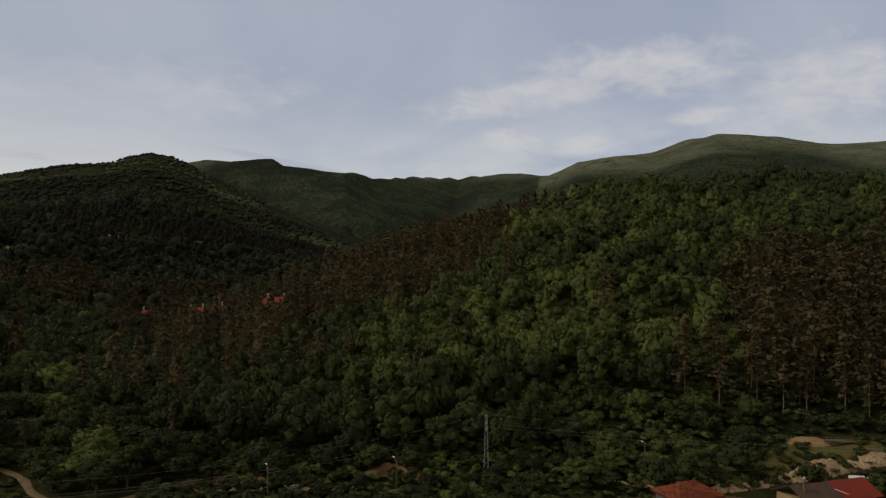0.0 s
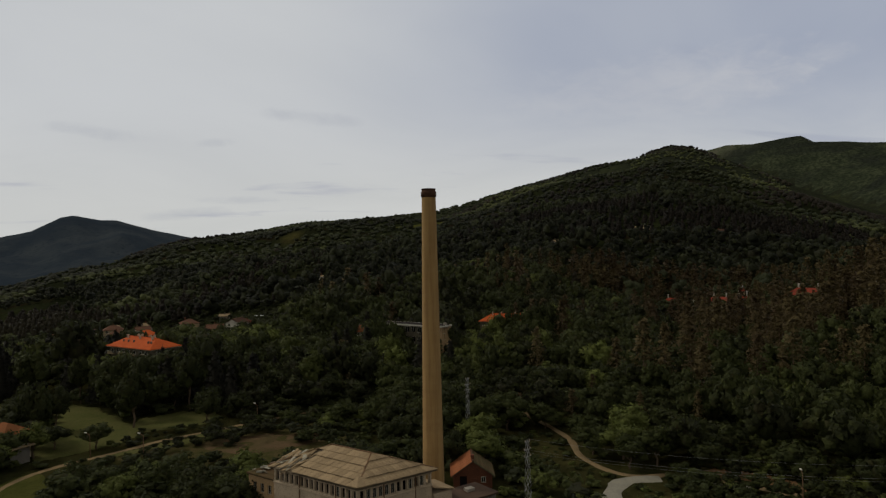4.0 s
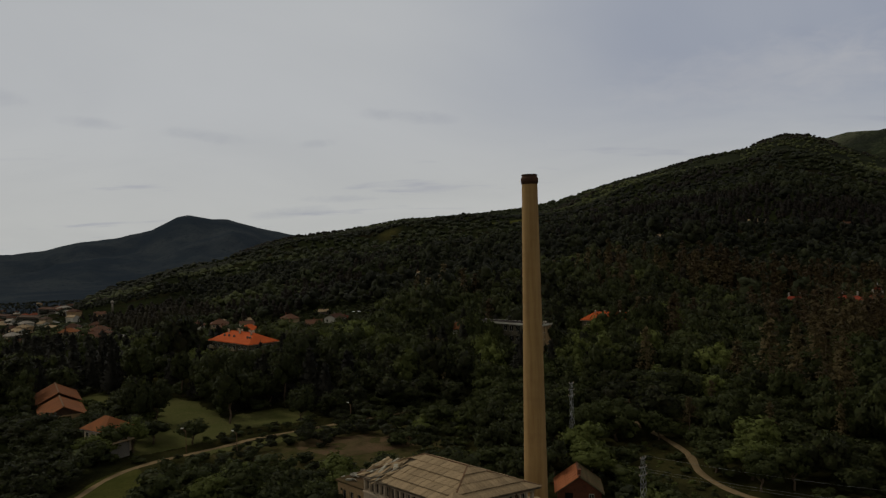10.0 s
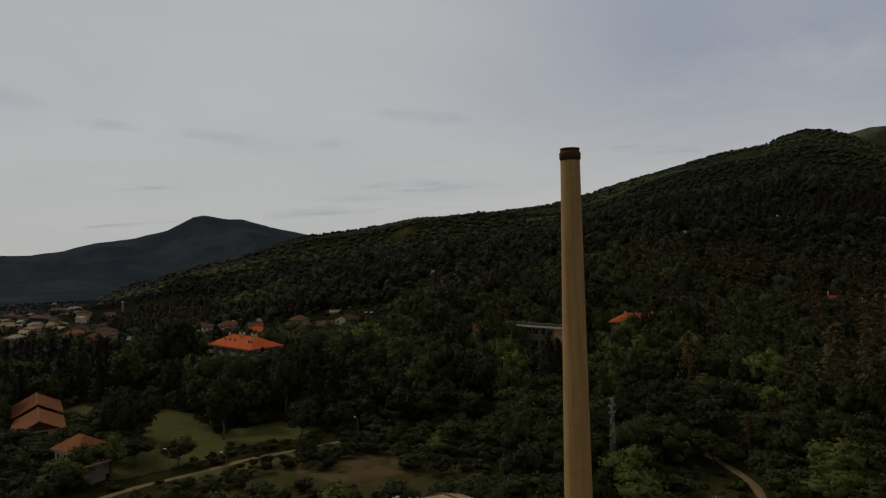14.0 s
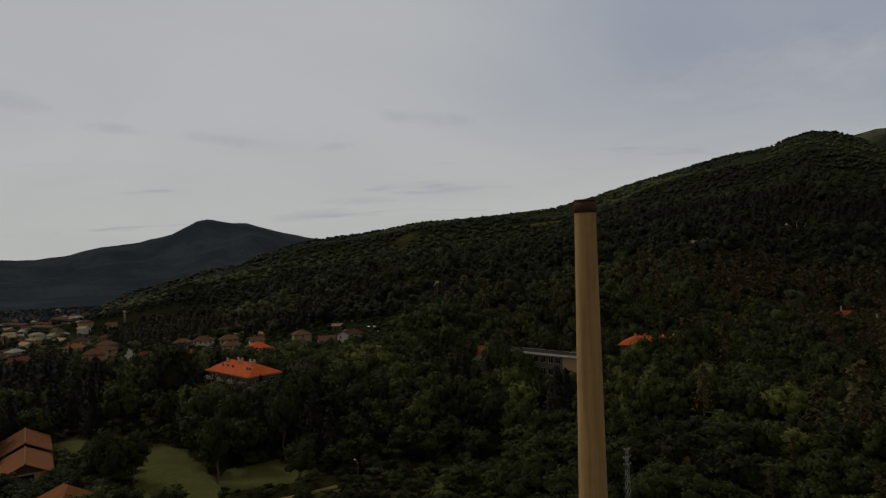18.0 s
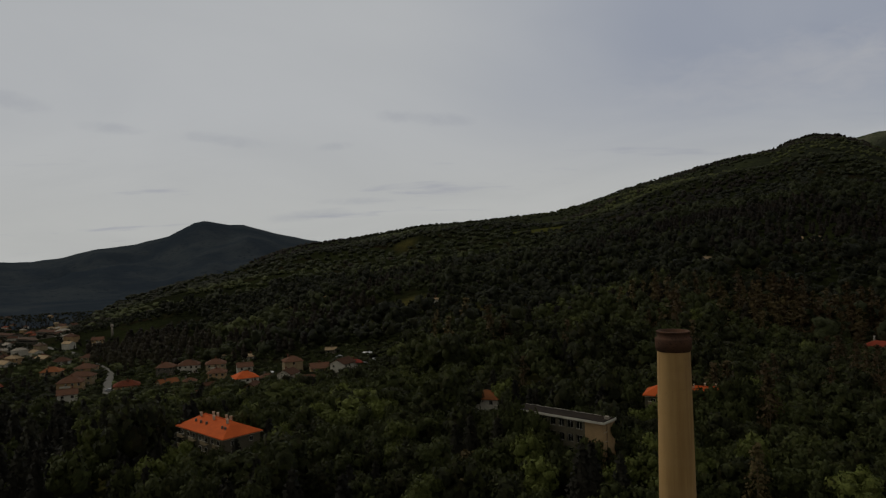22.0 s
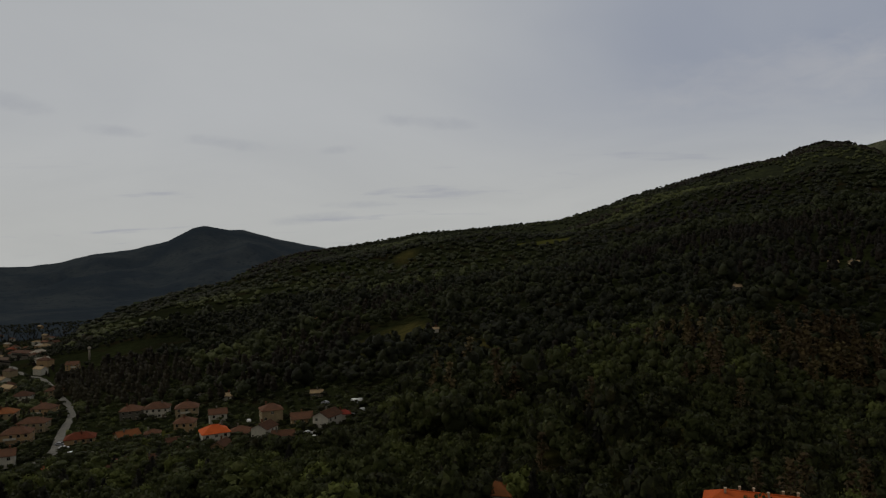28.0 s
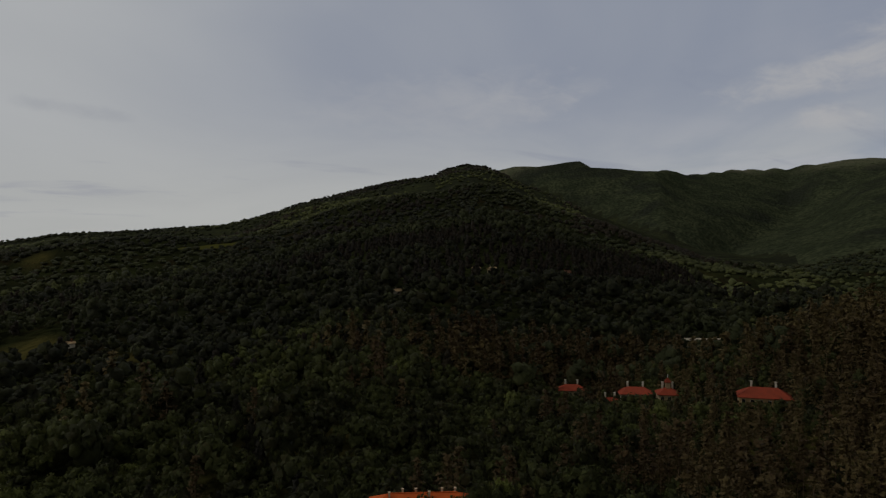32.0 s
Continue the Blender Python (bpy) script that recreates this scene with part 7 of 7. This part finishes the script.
def thin(x, y, gap, taken=None):
    """Keeps points no closer than gap to one another."""
    cells, keep = {}, []
    for k in range(len(x)):
        g = gap[k]
        i, j = int(x[k] // 4), int(y[k] // 4)
        ok = True
        reach = int(g // 4) + 1
        for p in range(i - reach, i + reach + 1):
            for q in range(j - reach, j + reach + 1):
                for o in cells.get((p, q), ()):
                    if (x[o] - x[k]) ** 2 + (y[o] - y[k]) ** 2 < (0.5 * (g + gap[o])) ** 2:
                        ok = False
                        break
                if not ok:
                    break
            if not ok:
                break
        if ok:
            cells.setdefault((i, j), []).append(k)
            keep.append(k)
    return np.array(keep)


def place(protos, x, y, h, w, tint, even=0.2):
    """Joins turned, scaled copies of crown prototypes: V, T, tint."""
    out_v, out_t, out_c, out_n, n = [], [], [], [], 0
    z = heights(x, y)
    which = RS.randint(0, len(protos), len(x))
    for p, (V, T, S) in enumerate(protos):
        S = S * (1 - even) + np.array([0, 0, even])
        S = S / np.maximum(np.linalg.norm(S, axis=1, keepdims=True), 1e-6)
        sel = np.where(which == p)[0]
        if not len(sel):
            continue
        a = RS.uniform(0, 6.283, len(sel))
        ca, sa = np.cos(a)[:, None], np.sin(a)[:, None]
        X = (V[None, :, 0] * ca - V[None, :, 1] * sa) * w[sel, None] + x[sel, None]
        Y = (V[None, :, 0] * sa + V[None, :, 1] * ca) * w[sel, None] + y[sel, None]
        Z = V[None, :, 2] * h[sel, None] + z[sel, None]
        out_v.append(np.stack([X, Y, Z], -1).reshape(-1, 3))
        out_t.append((T[None] + (np.arange(len(sel)) * len(V))[:, None, None]).reshape(-1, 3) + n)
        out_c.append(np.repeat(tint[sel], len(V)))
        out_n.append(np.stack([S[None, :, 0] * ca - S[None, :, 1] * sa, S[None, :, 0] * sa + S[None, :, 1] * ca, np.broadcast_to(S[None, :, 2], X.shape)], -1).reshape(-1, 3))
        n += len(sel) * len(V)
    return np.concatenate(out_v), np.concatenate(out_t), np.concatenate(out_c), np.concatenate(out_n)


def woods(name, protos, mat, x, y, h, w, tint, label, even=0.2):
    V, T, c, S = place(protos, x, y, h, w, tint, even)
    ob = new(name, tri_mesh(name, V, T, mat, c, normals=S))
    return tagged(ob, label, "woods", kind="stuff")


def build_trees():
    rs = np.random.RandomState(4)
    # near trees that stand singly: nearest stretch of the plan
    protos = {
        "broad": [broadleaf_crown(rs, 620, 0.062, 15, True) for _ in range(6)],
        "pine": [pine_crown(rs, 1200, 0.027, True, 0.34, 0.19) for _ in range(3)],
        "spruce": [spruce_crown(rs, 640, 0.050, True) for _ in range(2)],
        "bush": [broadleaf_crown(rs, 320, 0.095, 9, True) for _ in range(3)],
    }
    near = {
        "broad": [broadleaf_crown(rs, 330, 0.080, 11, False) for _ in range(8)],
        "pine": [pine_crown(rs, 640, 0.038, False, 0.34, 0.19) for _ in range(5)],
        "spruce": [spruce_crown(rs, 340, 0.066, False) for _ in range(3)],
    }
    next_ = {
        "broad": [broadleaf_crown(rs, 170, 0.095, 9, False) for _ in range(8)],
        "pine": [pine_crown(rs, 330, 0.048, False, 0.30, 0.20) for _ in range(5)],
        "spruce": [spruce_crown(rs, 170, 0.095, False) for _ in range(3)],
    }
    beyond = {
        "broad": [broadleaf_crown(rs, 70, 0.12, 6, False, 0.85) for _ in range(8)],
        "pine": [pine_crown(rs, 160, 0.075, False, 0.22, 0.20) for _ in range(4)],
        "spruce": [spruce_crown(rs, 100, 0.12, False) for _ in range(3)],
    }
    mid = {
        "broad": [broadleaf_crown(rs, 22, 0.15, 4, False, 0.95) for _ in range(8)],
        "pine": [pine_mass(rs, 21, 0.12) for _ in range(5)],
    }
    low_bush = [broadleaf_crown(rs, 32, 0.18, 3, False, 0.9) for _ in range(8)]
    far = []
    for _ in range(6):
        v, t = ICO1
        far.append((np.array([0, 0, 0.5]) + v * [0.5, 0.5, 0.5] * rs.uniform(0.65, 1.25, (len(v), 1)), t, v))
    farp = []
    for _ in range(4):
        v, t = ICO1
        farp.append((np.array([0, 0, 0.5]) + v * np.array([0.5, 0.5, 0.5]) * rs.uniform(0.7, 1.2, (len(v), 1)), t, v))

    # near and middle ground up to about 420 m
    def polar(px, py):
        return np.degrees(np.arctan2(px - HILL_CENTRE[0], py - HILL_CENTRE[1])), np.hypot(px - HILL_CENTRE[0], py - HILL_CENTRE[1])

    def caps(px, py):
        """How high trees grow, by stretch of the plan: low before the paths, yards and buildings."""
        a, dd = polar(px, py)
        c = np.full(len(px), 40.0)

        def low(m, lo, hi):
            np.minimum(c, np.where(m, RS.uniform(lo, hi, len(px)), 40.0), out=c)
        low((px < 62) & (py < 75) & (px > -135), 5.5, 10.0)
        low((px > -60) & (px < -24) & (py > -12) & (py < 24), 4.5, 7.5)
        low((px > -56) & (px < -4) & (py >= 20) & (py < 45), 1.2, 2.8)
        low((px > -76) & (px < -58) & (py > -12) & (py < 46), 1.4, 3.0)
        low((px > -100) & (px < -82) & (py > 72) & (py < 104), 2.2, 4.0)
        low((px <= -74) & (px > -125) & (py > 0) & (py < 72), 3.4, 6.6)
        low((px > -74) & (px < -40) & (py > 38) & (py < 58), 1.2, 2.4)
        low((px > -66) & (px < -34) & (py >= 54) & (py < 72), 0.9, 1.9)
        low((px > -40) & (px < 0) & (py > 44) & (py < 72), 2.0, 4.5)
        low((px > 2) & (px < 15) & (py > -12) & (py < 5), 1.2, 2.6)
        low((px > 14) & (px < 31) & (py > -16) & (py < 32), 2.4, 4.6)
        low((px > 30) & (px < 60) & (py > -22) & (py < 2), 2.4, 4.6)
        low((px > 23) & (px < 33.5) & (py > -18) & (py < 36), 0.8, 1.7)
        low((px > 30) & (px < 40) & (py > -14) & (py < 0), 0.8, 1.8)
        low((px > -60) & (px < 34) & (py < -10), 2.5, 5.0)
        low((a > 40) & (a <= 63) & (dd < 124), 4.0, 7.5)
        low((a > 53) & (a < 62) & (dd < 124), 2.2, 3.6)
        low((a > 28) & (a < 66) & (dd > 96) & (dd < 121), 1.8, 3.8)
        low((a > 63) & (a < 104) & (dd < 116), 0.8, 1.7)
        low((a > 63) & (a < 104) & (dd >= 116) & (dd < 150), 3.2, 7.5)
        low((px > 107) & (px < 129) & (py > -103) & (py < -80), 0.9, 1.9)
        low((px < -25) & (py > 165), 11.0, 18.0)
        low((px < -25) & (py > 215), 8.0, 13.0)
        low((px > -8) & (px < 16) & (py > 140) & (py < 173), 4.0, 6.5)
        low((px < -25) & (py > 262), 3.4, 6.6)
        low((px > 150) & (px < 250) & (py > 140) & (py < 262), 9.5, 14.5)
        low((px > -170) & (px < -84) & (py > 222) & (py < 262), 6.5, 10.5)
        f, g = (px + 70.7) * 0.30 + (py - 140.5) * -0.954, (px + 70.7) * 0.954 + (py - 140.5) * 0.30
        np.minimum(c, np.where((f > 0) & (f < 60) & (g > -13) & (g < 10), 3.0 + 0.28 * f + RS.uniform(-0.8, 1.2, len(px)), 40.0), out=c)
        f, g = (px - 61.5) * -0.32 + (py - 146) * -0.947, (px - 61.5) * 0.947 - (py - 146) * 0.32
        np.minimum(c, np.where((f > 0) & (f < 90) & (g > -15) & (g < -3), 5.0 + 0.16 * np.minimum(f, 26) + 0.07 * f + RS.uniform(-1, 0.6, len(px)), 40.0), out=c)
        low((px < -150) & (px > -205) & (py > 215) & (py < 330), 1.8, 3.6)
        low(village(px, py), 2.4, 4.8)
        # slopes that fall away before the villas, seen over the tree tops
        for vx, vy, half in ((190, 245, 6), (202, 219, 7), (206, 205, 5), (213, 167, 9), (191, 221, 4), (324, 265, 22)):
            ux, uy = -0.717, -0.697
            f, g = (px - vx) * ux + (py - vy) * uy, (px - vx) * uy - (py - vy) * ux
            np.minimum(c, np.where((f > 0) & (f < 75) & (abs(g) < half), 4.6 + 0.18 * f + RS.uniform(-0.8, 1.8, len(px)), 40.0), out=c)
        return c

    x1, y1 = scatter(46000, 12, 104, 88, 470, HILL_CENTRE)
    x2, y2 = scatter(60000, -50, 40, 45, 400)
    x, y = np.concatenate([x1, x2]), np.concatenate([y1, y2])
    ok = ~clear_of(x, y)
    ah, dh = polar(x, y)
    few = few_(x, y)
    # bare strips: the yard by the sheds, weeds by the hall, verges, gardens
    ok &= ~((ah > 63) & (ah < 104) & (dh < 112) & (few > -0.25))
    ok &= ~(village(x, y) & (fbm(x, y, 30.0, 3, 5) > 0.50))
    ok &= ~((x > -48) & (x < -4) & (y > 22) & (y < 44) & (few > -0.1))
    ok &= ~((x > -76) & (x < -58) & (y > -8) & (y < 38) & (few > -0.2))
    ok &= ~((x > -74) & (x < -60) & (y > 40) & (y < 60))
    ok &= ~((x < -30) & (y > 235) & (few > 0.5))
    x, y = x[ok], y[ok]
    hand = np.array(BY_HAND)
    x, y = np.concatenate([hand[:, 0], x]), np.concatenate([hand[:, 1], y])
    cap = caps(x, y)
    piny = pine_zone(x, y) > 0.25
    gap = np.clip(np.where(piny, RS.uniform(3.4, 5.2, len(x)), RS.uniform(4.3, 7.4, len(x))), 0, np.maximum(cap * 0.95, 2.2))
    valley = (x < 70) & (y > 40) & (y < 280)
    gap = np.where(valley & ~piny & (RS.random_sample(len(x)) < 0.22), np.minimum(gap * 1.55, np.maximum(cap, 2.2)), gap)
    gap[:len(hand)] = 2.0
    keep = thin(x, y, gap)
    x, y, gap, cap = x[keep], y[keep], gap[keep], cap[keep]
    ah, d = polar(x, y)
    foot = (x < 60) & (y < 60) & (x > -75)
    pz = pine_zone(x, y) + 0.55 * fbm(x, y, 26.0, 2, 4) + RS.normal(size=len(x)) * 0.36
    kind = np.where(pz > np.where(d > 330, 0.42, 0.30), 1, 0)
    dark = (fbm(x, y, 60.0, 3, 1) + RS.normal(size=len(x)) * 0.2 + 0.22 * ((y > 85) & (y < 170)) > 0.36) & (x < 48) & (y > 62)
    kind = np.where((kind == 0) & dark, 2, kind)
    kind = np.where(cap < 8, 0, kind)
    w = gap * RS.uniform(1.4, 1.8, len(x))
    h = np.where(kind == 0, w * RS.uniform(1.0, 1.45, len(x)), np.where(kind == 1, RS.uniform(13, 20, len(x)), RS.uniform(9, 17, len(x))))
    h = np.minimum(h, cap)
    for k in range(len(hand)):
        m = np.where((x == hand[k, 0]) & (y == hand[k, 1]))[0]
        h[m], kind[m] = hand[k, 2], int(hand[k, 3])
        w[m] = np.maximum(w[m], 10.5 if hand[k, 2] > 14 else 8.0)
    w = np.where(kind == 0, np.minimum(w, h * 1.5), h * np.where(kind == 1, RS.uniform(0.85, 1.2, len(x)), 0.95))
    # light painted into the leaf tint: sunlit fresh green on the hill, darker valley
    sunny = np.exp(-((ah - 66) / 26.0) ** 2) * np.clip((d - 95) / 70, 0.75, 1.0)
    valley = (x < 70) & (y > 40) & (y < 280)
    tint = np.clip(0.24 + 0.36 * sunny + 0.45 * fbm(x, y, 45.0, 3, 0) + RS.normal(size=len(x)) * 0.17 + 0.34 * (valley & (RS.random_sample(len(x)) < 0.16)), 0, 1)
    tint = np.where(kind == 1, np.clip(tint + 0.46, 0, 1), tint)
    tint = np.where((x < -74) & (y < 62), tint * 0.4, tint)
    # the 240 that stand nearest become trees of their own
    axis = np.minimum(np.where(foot, d, d + 25.0), np.hypot(x - 2, y - 15) * 1.0 + 25.0)
    order = np.argsort(axis)
    own = np.concatenate([order[:225], np.where(np.isin(x, hand[:, 0]) & np.isin(y, hand[:, 1]))[0]])
    own = np.unique(own)
    rest = np.setdiff1d(np.arange(len(x)), own)
    meshes = {}
    for name, mat in (("broad", "leaf"), ("pine", "pine"), ("spruce", "spruce"), ("bush", "leaf")):
        meshes[name] = []
        for V, T, S in protos[name]:
            for tv in ((0.25, 0.55, 0.85) if name in ("broad", "bush") else (0.3, 0.7)):
                meshes[name].append(tri_mesh("crown", V, T, M[mat], np.full(len(V), tv), normals=S))
    trunks = {"broad": trunk_mesh(rs, "trunk", "broad", M["bark"]), "pine": trunk_mesh(rs, "trunk", "pine", M["pale_bark"]), "spruce": trunk_mesh(rs, "trunk", "pine", M["bark"])}
    rnd = random.Random(8)
    labels = {"broad": "green broadleaved tree with a rounded uneven crown", "pine": "tall brownish pine with a bare pale trunk", "spruce": "dark green conical spruce tree in the valley", "bush": "dense green bush on rough grass"}
    zz = heights(x, y)
    for k in own:
        kn = ("broad", "pine", "spruce")[kind[k]]
        bush = kn == "broad" and h[k] < 4.6
        cn = "bush" if bush else kn
        t = thing("bush" if bush else ("tree" if kn == "broad" else kn + "_tree"), labels[cn], "bush" if bush else "tree", pose(x[k], y[k], zz[k] - (0.7 if bush else 0.0), 0, 0, rnd.uniform(0, 360)), "trees in the valley")
        t.scale = (w[k], w[k], h[k])
        if not bush:
            shared("trunk", trunks[kn], t)
        # dark trees round the lawns
        shade = meshes[cn][::3] if cn == "broad" and x[k] < -30 and 55 < y[k] < 130 else meshes[cn]
        shared("crown", rnd.choice(shade), t)
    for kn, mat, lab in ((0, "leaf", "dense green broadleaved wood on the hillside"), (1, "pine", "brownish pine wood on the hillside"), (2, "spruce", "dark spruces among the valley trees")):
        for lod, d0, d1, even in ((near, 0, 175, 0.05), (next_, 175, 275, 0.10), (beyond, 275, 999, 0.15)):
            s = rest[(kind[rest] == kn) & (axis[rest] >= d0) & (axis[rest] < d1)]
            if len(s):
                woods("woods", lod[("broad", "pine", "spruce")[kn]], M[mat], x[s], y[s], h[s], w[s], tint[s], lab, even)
    # stems of the nearer pines
    s = rest[(kind[rest] == 1)]
    ring = [(math.cos(6.283 * i / 5), math.sin(6.283 * i / 5)) for i in range(5)]
    V = np.array([(0.007 * a, 0.007 * b, 0) for a, b in ring] + [(0.003 * a, 0.003 * b, 0.9) for a, b in ring])
    T = np.array([t for i in range(5) for t in ((i, (i + 1) % 5, 5 + i), ((i + 1) % 5, 5 + (i + 1) % 5, 5 + i))])
    S = V * [90, 90, 0] + [0, 0, 0.001]
    woods("pine_stems", [(V, T, S)], M["pale_bark"], x[s], y[s], h[s], h[s], tint[s], "bare pale stems of the pines")

    # undergrowth: bushes that fill the ground between the trees
    x1, y1 = scatter(9000, 12, 104, 88, 185, HILL_CENTRE)
    x2, y2 = scatter(13000, -50, 40, 45, 250)
    x3, y3 = scatter(9000, 0, 360, 0, 150, (-130.0, 325.0))
    x4, y4 = scatter(9000, 34, 104, 100, 165, HILL_CENTRE)
    x, y = np.concatenate([x1, x2, x3, x4]), np.concatenate([y1, y2, y3, y4])
    ok = ~clear_of(x, y)
    ah, dh = polar(x, y)
    few = few_(x, y)
    ok &= ~((ah > 63) & (ah < 104) & (dh < 110) & (few > 0.05))
    ok &= ~((x > -48) & (x < -4) & (y > 24) & (y < 44) & (few > 0.1))
    ok &= ~((x > -76) & (x < -58) & (y > -8) & (y < 38) & (few > -0.05))
    ok &= ~((x > -74) & (x < -60) & (y > 40) & (y < 60))
    x, y = x[ok], y[ok]
    gap = RS.uniform(4.0, 6.4, len(x))
    ah, dh = polar(x, y)
    gap = np.where((ah > 34) & (dh < 165), gap * 0.46, gap)
    keep = thin(x, y, gap)
    x, y, gap = x[keep], y[keep], gap[keep]
    ah, dh = polar(x, y)
    w = np.maximum(gap, 3.2) * RS.uniform(0.9, 1.35, len(x))
    h = np.minimum(w * RS.uniform(0.45, 0.8, len(x)), caps(x, y))
    w = np.minimum(w, h * 2.6)
    # the hill's sunlight goes into the bushes' tint too
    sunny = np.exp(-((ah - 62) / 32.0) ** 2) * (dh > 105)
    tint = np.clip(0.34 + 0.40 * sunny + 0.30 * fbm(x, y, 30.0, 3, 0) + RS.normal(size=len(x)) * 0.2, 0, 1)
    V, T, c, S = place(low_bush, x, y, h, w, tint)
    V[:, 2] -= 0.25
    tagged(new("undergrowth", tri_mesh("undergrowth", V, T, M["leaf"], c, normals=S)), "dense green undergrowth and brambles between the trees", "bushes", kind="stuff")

    # middle slopes
    x1, y1 = scatter(20000, -26, 47, 380, 950)
    x2, y2 = scatter(9000, -50, -22, 300, 1900)
    x3, y3 = scatter(2500, 30, 75, 470, 800, HILL_CENTRE)
    x, y = np.concatenate([x1, x2, x3]), np.concatenate([y1, y2, y3])
    ok = ~clear_of(x, y)
    a = np.degrees(np.arctan2(x - CENTRE[0], y - CENTRE[1]))
    dm = np.hypot(x - CENTRE[0], y - CENTRE[1])
    ok &= ~((a < np.where(dm < 600, -27.0, -25.5)) & (fbm(x, y, 60.0, 3, 5) > 0.40))
    ok &= ~village(x, y)
    glade = fbm(x, y, 130.0, 3, 4)
    ok &= ~((glade > 0.35) & (y > 420))
    x, y = x[ok], y[ok]
    gap = np.clip(5.2 + 6.5 * RS.random_sample(len(x)) ** 2 + 3.0 * fbm(x, y, 60.0, 2, 3), 4.6, 12.0)
    keep = thin(x, y, gap)
    x, y, gap = x[keep], y[keep], gap[keep]
    am = np.degrees(np.arctan2(x - CENTRE[0], y - CENTRE[1]))
    pz = 1.25 * fbm(x * 0.6, y, 150.0, 3, 2) + RS.normal(size=len(x)) * 0.10 + 0.25 * np.exp(-((am - 24) / 12.0) ** 2) * (np.hypot(x, y) < 750)
    grove = (((y - 495) * 0.87 - (x + 220) * 0.5) / 120) ** 2 + (((x + 220) * 0.87 + (y - 495) * 0.5) / 46) ** 2 < 1
    pines = (pz > 0.10) | grove
    w = gap * RS.uniform(1.35, 1.75, len(x))
    h = np.where(pines, RS.uniform(7, 13.5, len(x)), w * RS.uniform(0.7, 1.25, len(x)))
    town = (x < -95) & ~grove & (np.degrees(np.arctan2(x - CENTRE[0], y - CENTRE[1])) < -19)
    h = np.where(town, np.minimum(h, RS.uniform(3.5, 7.0, len(x))), h)
    w = np.where(pines, h * RS.uniform(0.85, 1.15, len(x)), np.minimum(w, h * 1.4))
    tint = np.clip(0.11 + 0.18 * np.clip((am - 4) / 18, 0, 1) + 1.4 * fbm(x * 0.5, y, 110.0, 4, 0) + RS.normal(size=len(x)) * 0.12, 0, 1)
    tint = np.where(x > 150, tint * 0.6, tint)
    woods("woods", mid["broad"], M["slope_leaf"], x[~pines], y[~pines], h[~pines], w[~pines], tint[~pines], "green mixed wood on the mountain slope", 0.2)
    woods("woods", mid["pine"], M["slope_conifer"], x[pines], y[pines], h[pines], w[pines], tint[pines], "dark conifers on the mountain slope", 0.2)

    # far slopes
    x1, y1 = scatter(7500, -24, 50, 900, 1650)
    x2, y2 = scatter(6000, -50, -22, 1150, 2700)
    x3, y3 = scatter(3000, 44, 82, 520, 1500)
    x4, y4 = scatter(7000, -24, 40, 1600, 2980)
    x, y = np.concatenate([x1, x2, x3, x4]), np.concatenate([y1, y2, y3, y4])
    ok = ~clear_of(x, y)
    glade = fbm(x, y, 190.0, 4, 4)
    ok &= ~(glade > 0.34)
    ok &= ridge(x, y, MAIN, CENTRE)[1] < 0.995
    x, y = x[ok], y[ok]
    dd = np.hypot(x - CENTRE[0], y - CENTRE[1])
    pines = fbm(x * 0.6, y, 260.0, 3, 2) + RS.normal(size=len(x)) * 0.08 + 0.5 * np.clip((dd - 2000) / 700, 0, 1) * (np.degrees(np.arctan2(x - CENTRE[0], y - CENTRE[1])) > 18) > 0.22
    w = RS.uniform(5, 10, len(x)) * (0.8 + dd / 3000)
    h = np.where(pines, RS.uniform(5, 9, len(x)), w * RS.uniform(0.4, 0.65, len(x)))
    af = np.degrees(np.arctan2(x - CENTRE[0], y - CENTRE[1]))
    # bearing terms paint slope light into the tint; last factor darkens with distance
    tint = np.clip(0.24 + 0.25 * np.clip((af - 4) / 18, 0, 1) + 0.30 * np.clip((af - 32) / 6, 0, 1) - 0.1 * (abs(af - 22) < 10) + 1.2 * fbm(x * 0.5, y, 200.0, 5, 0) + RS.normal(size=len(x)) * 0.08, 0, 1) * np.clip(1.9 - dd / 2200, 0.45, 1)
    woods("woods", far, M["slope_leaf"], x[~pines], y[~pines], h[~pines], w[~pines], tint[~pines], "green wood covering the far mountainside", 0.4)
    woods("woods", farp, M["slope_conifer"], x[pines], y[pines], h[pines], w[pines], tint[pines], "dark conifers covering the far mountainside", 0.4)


build_trees()
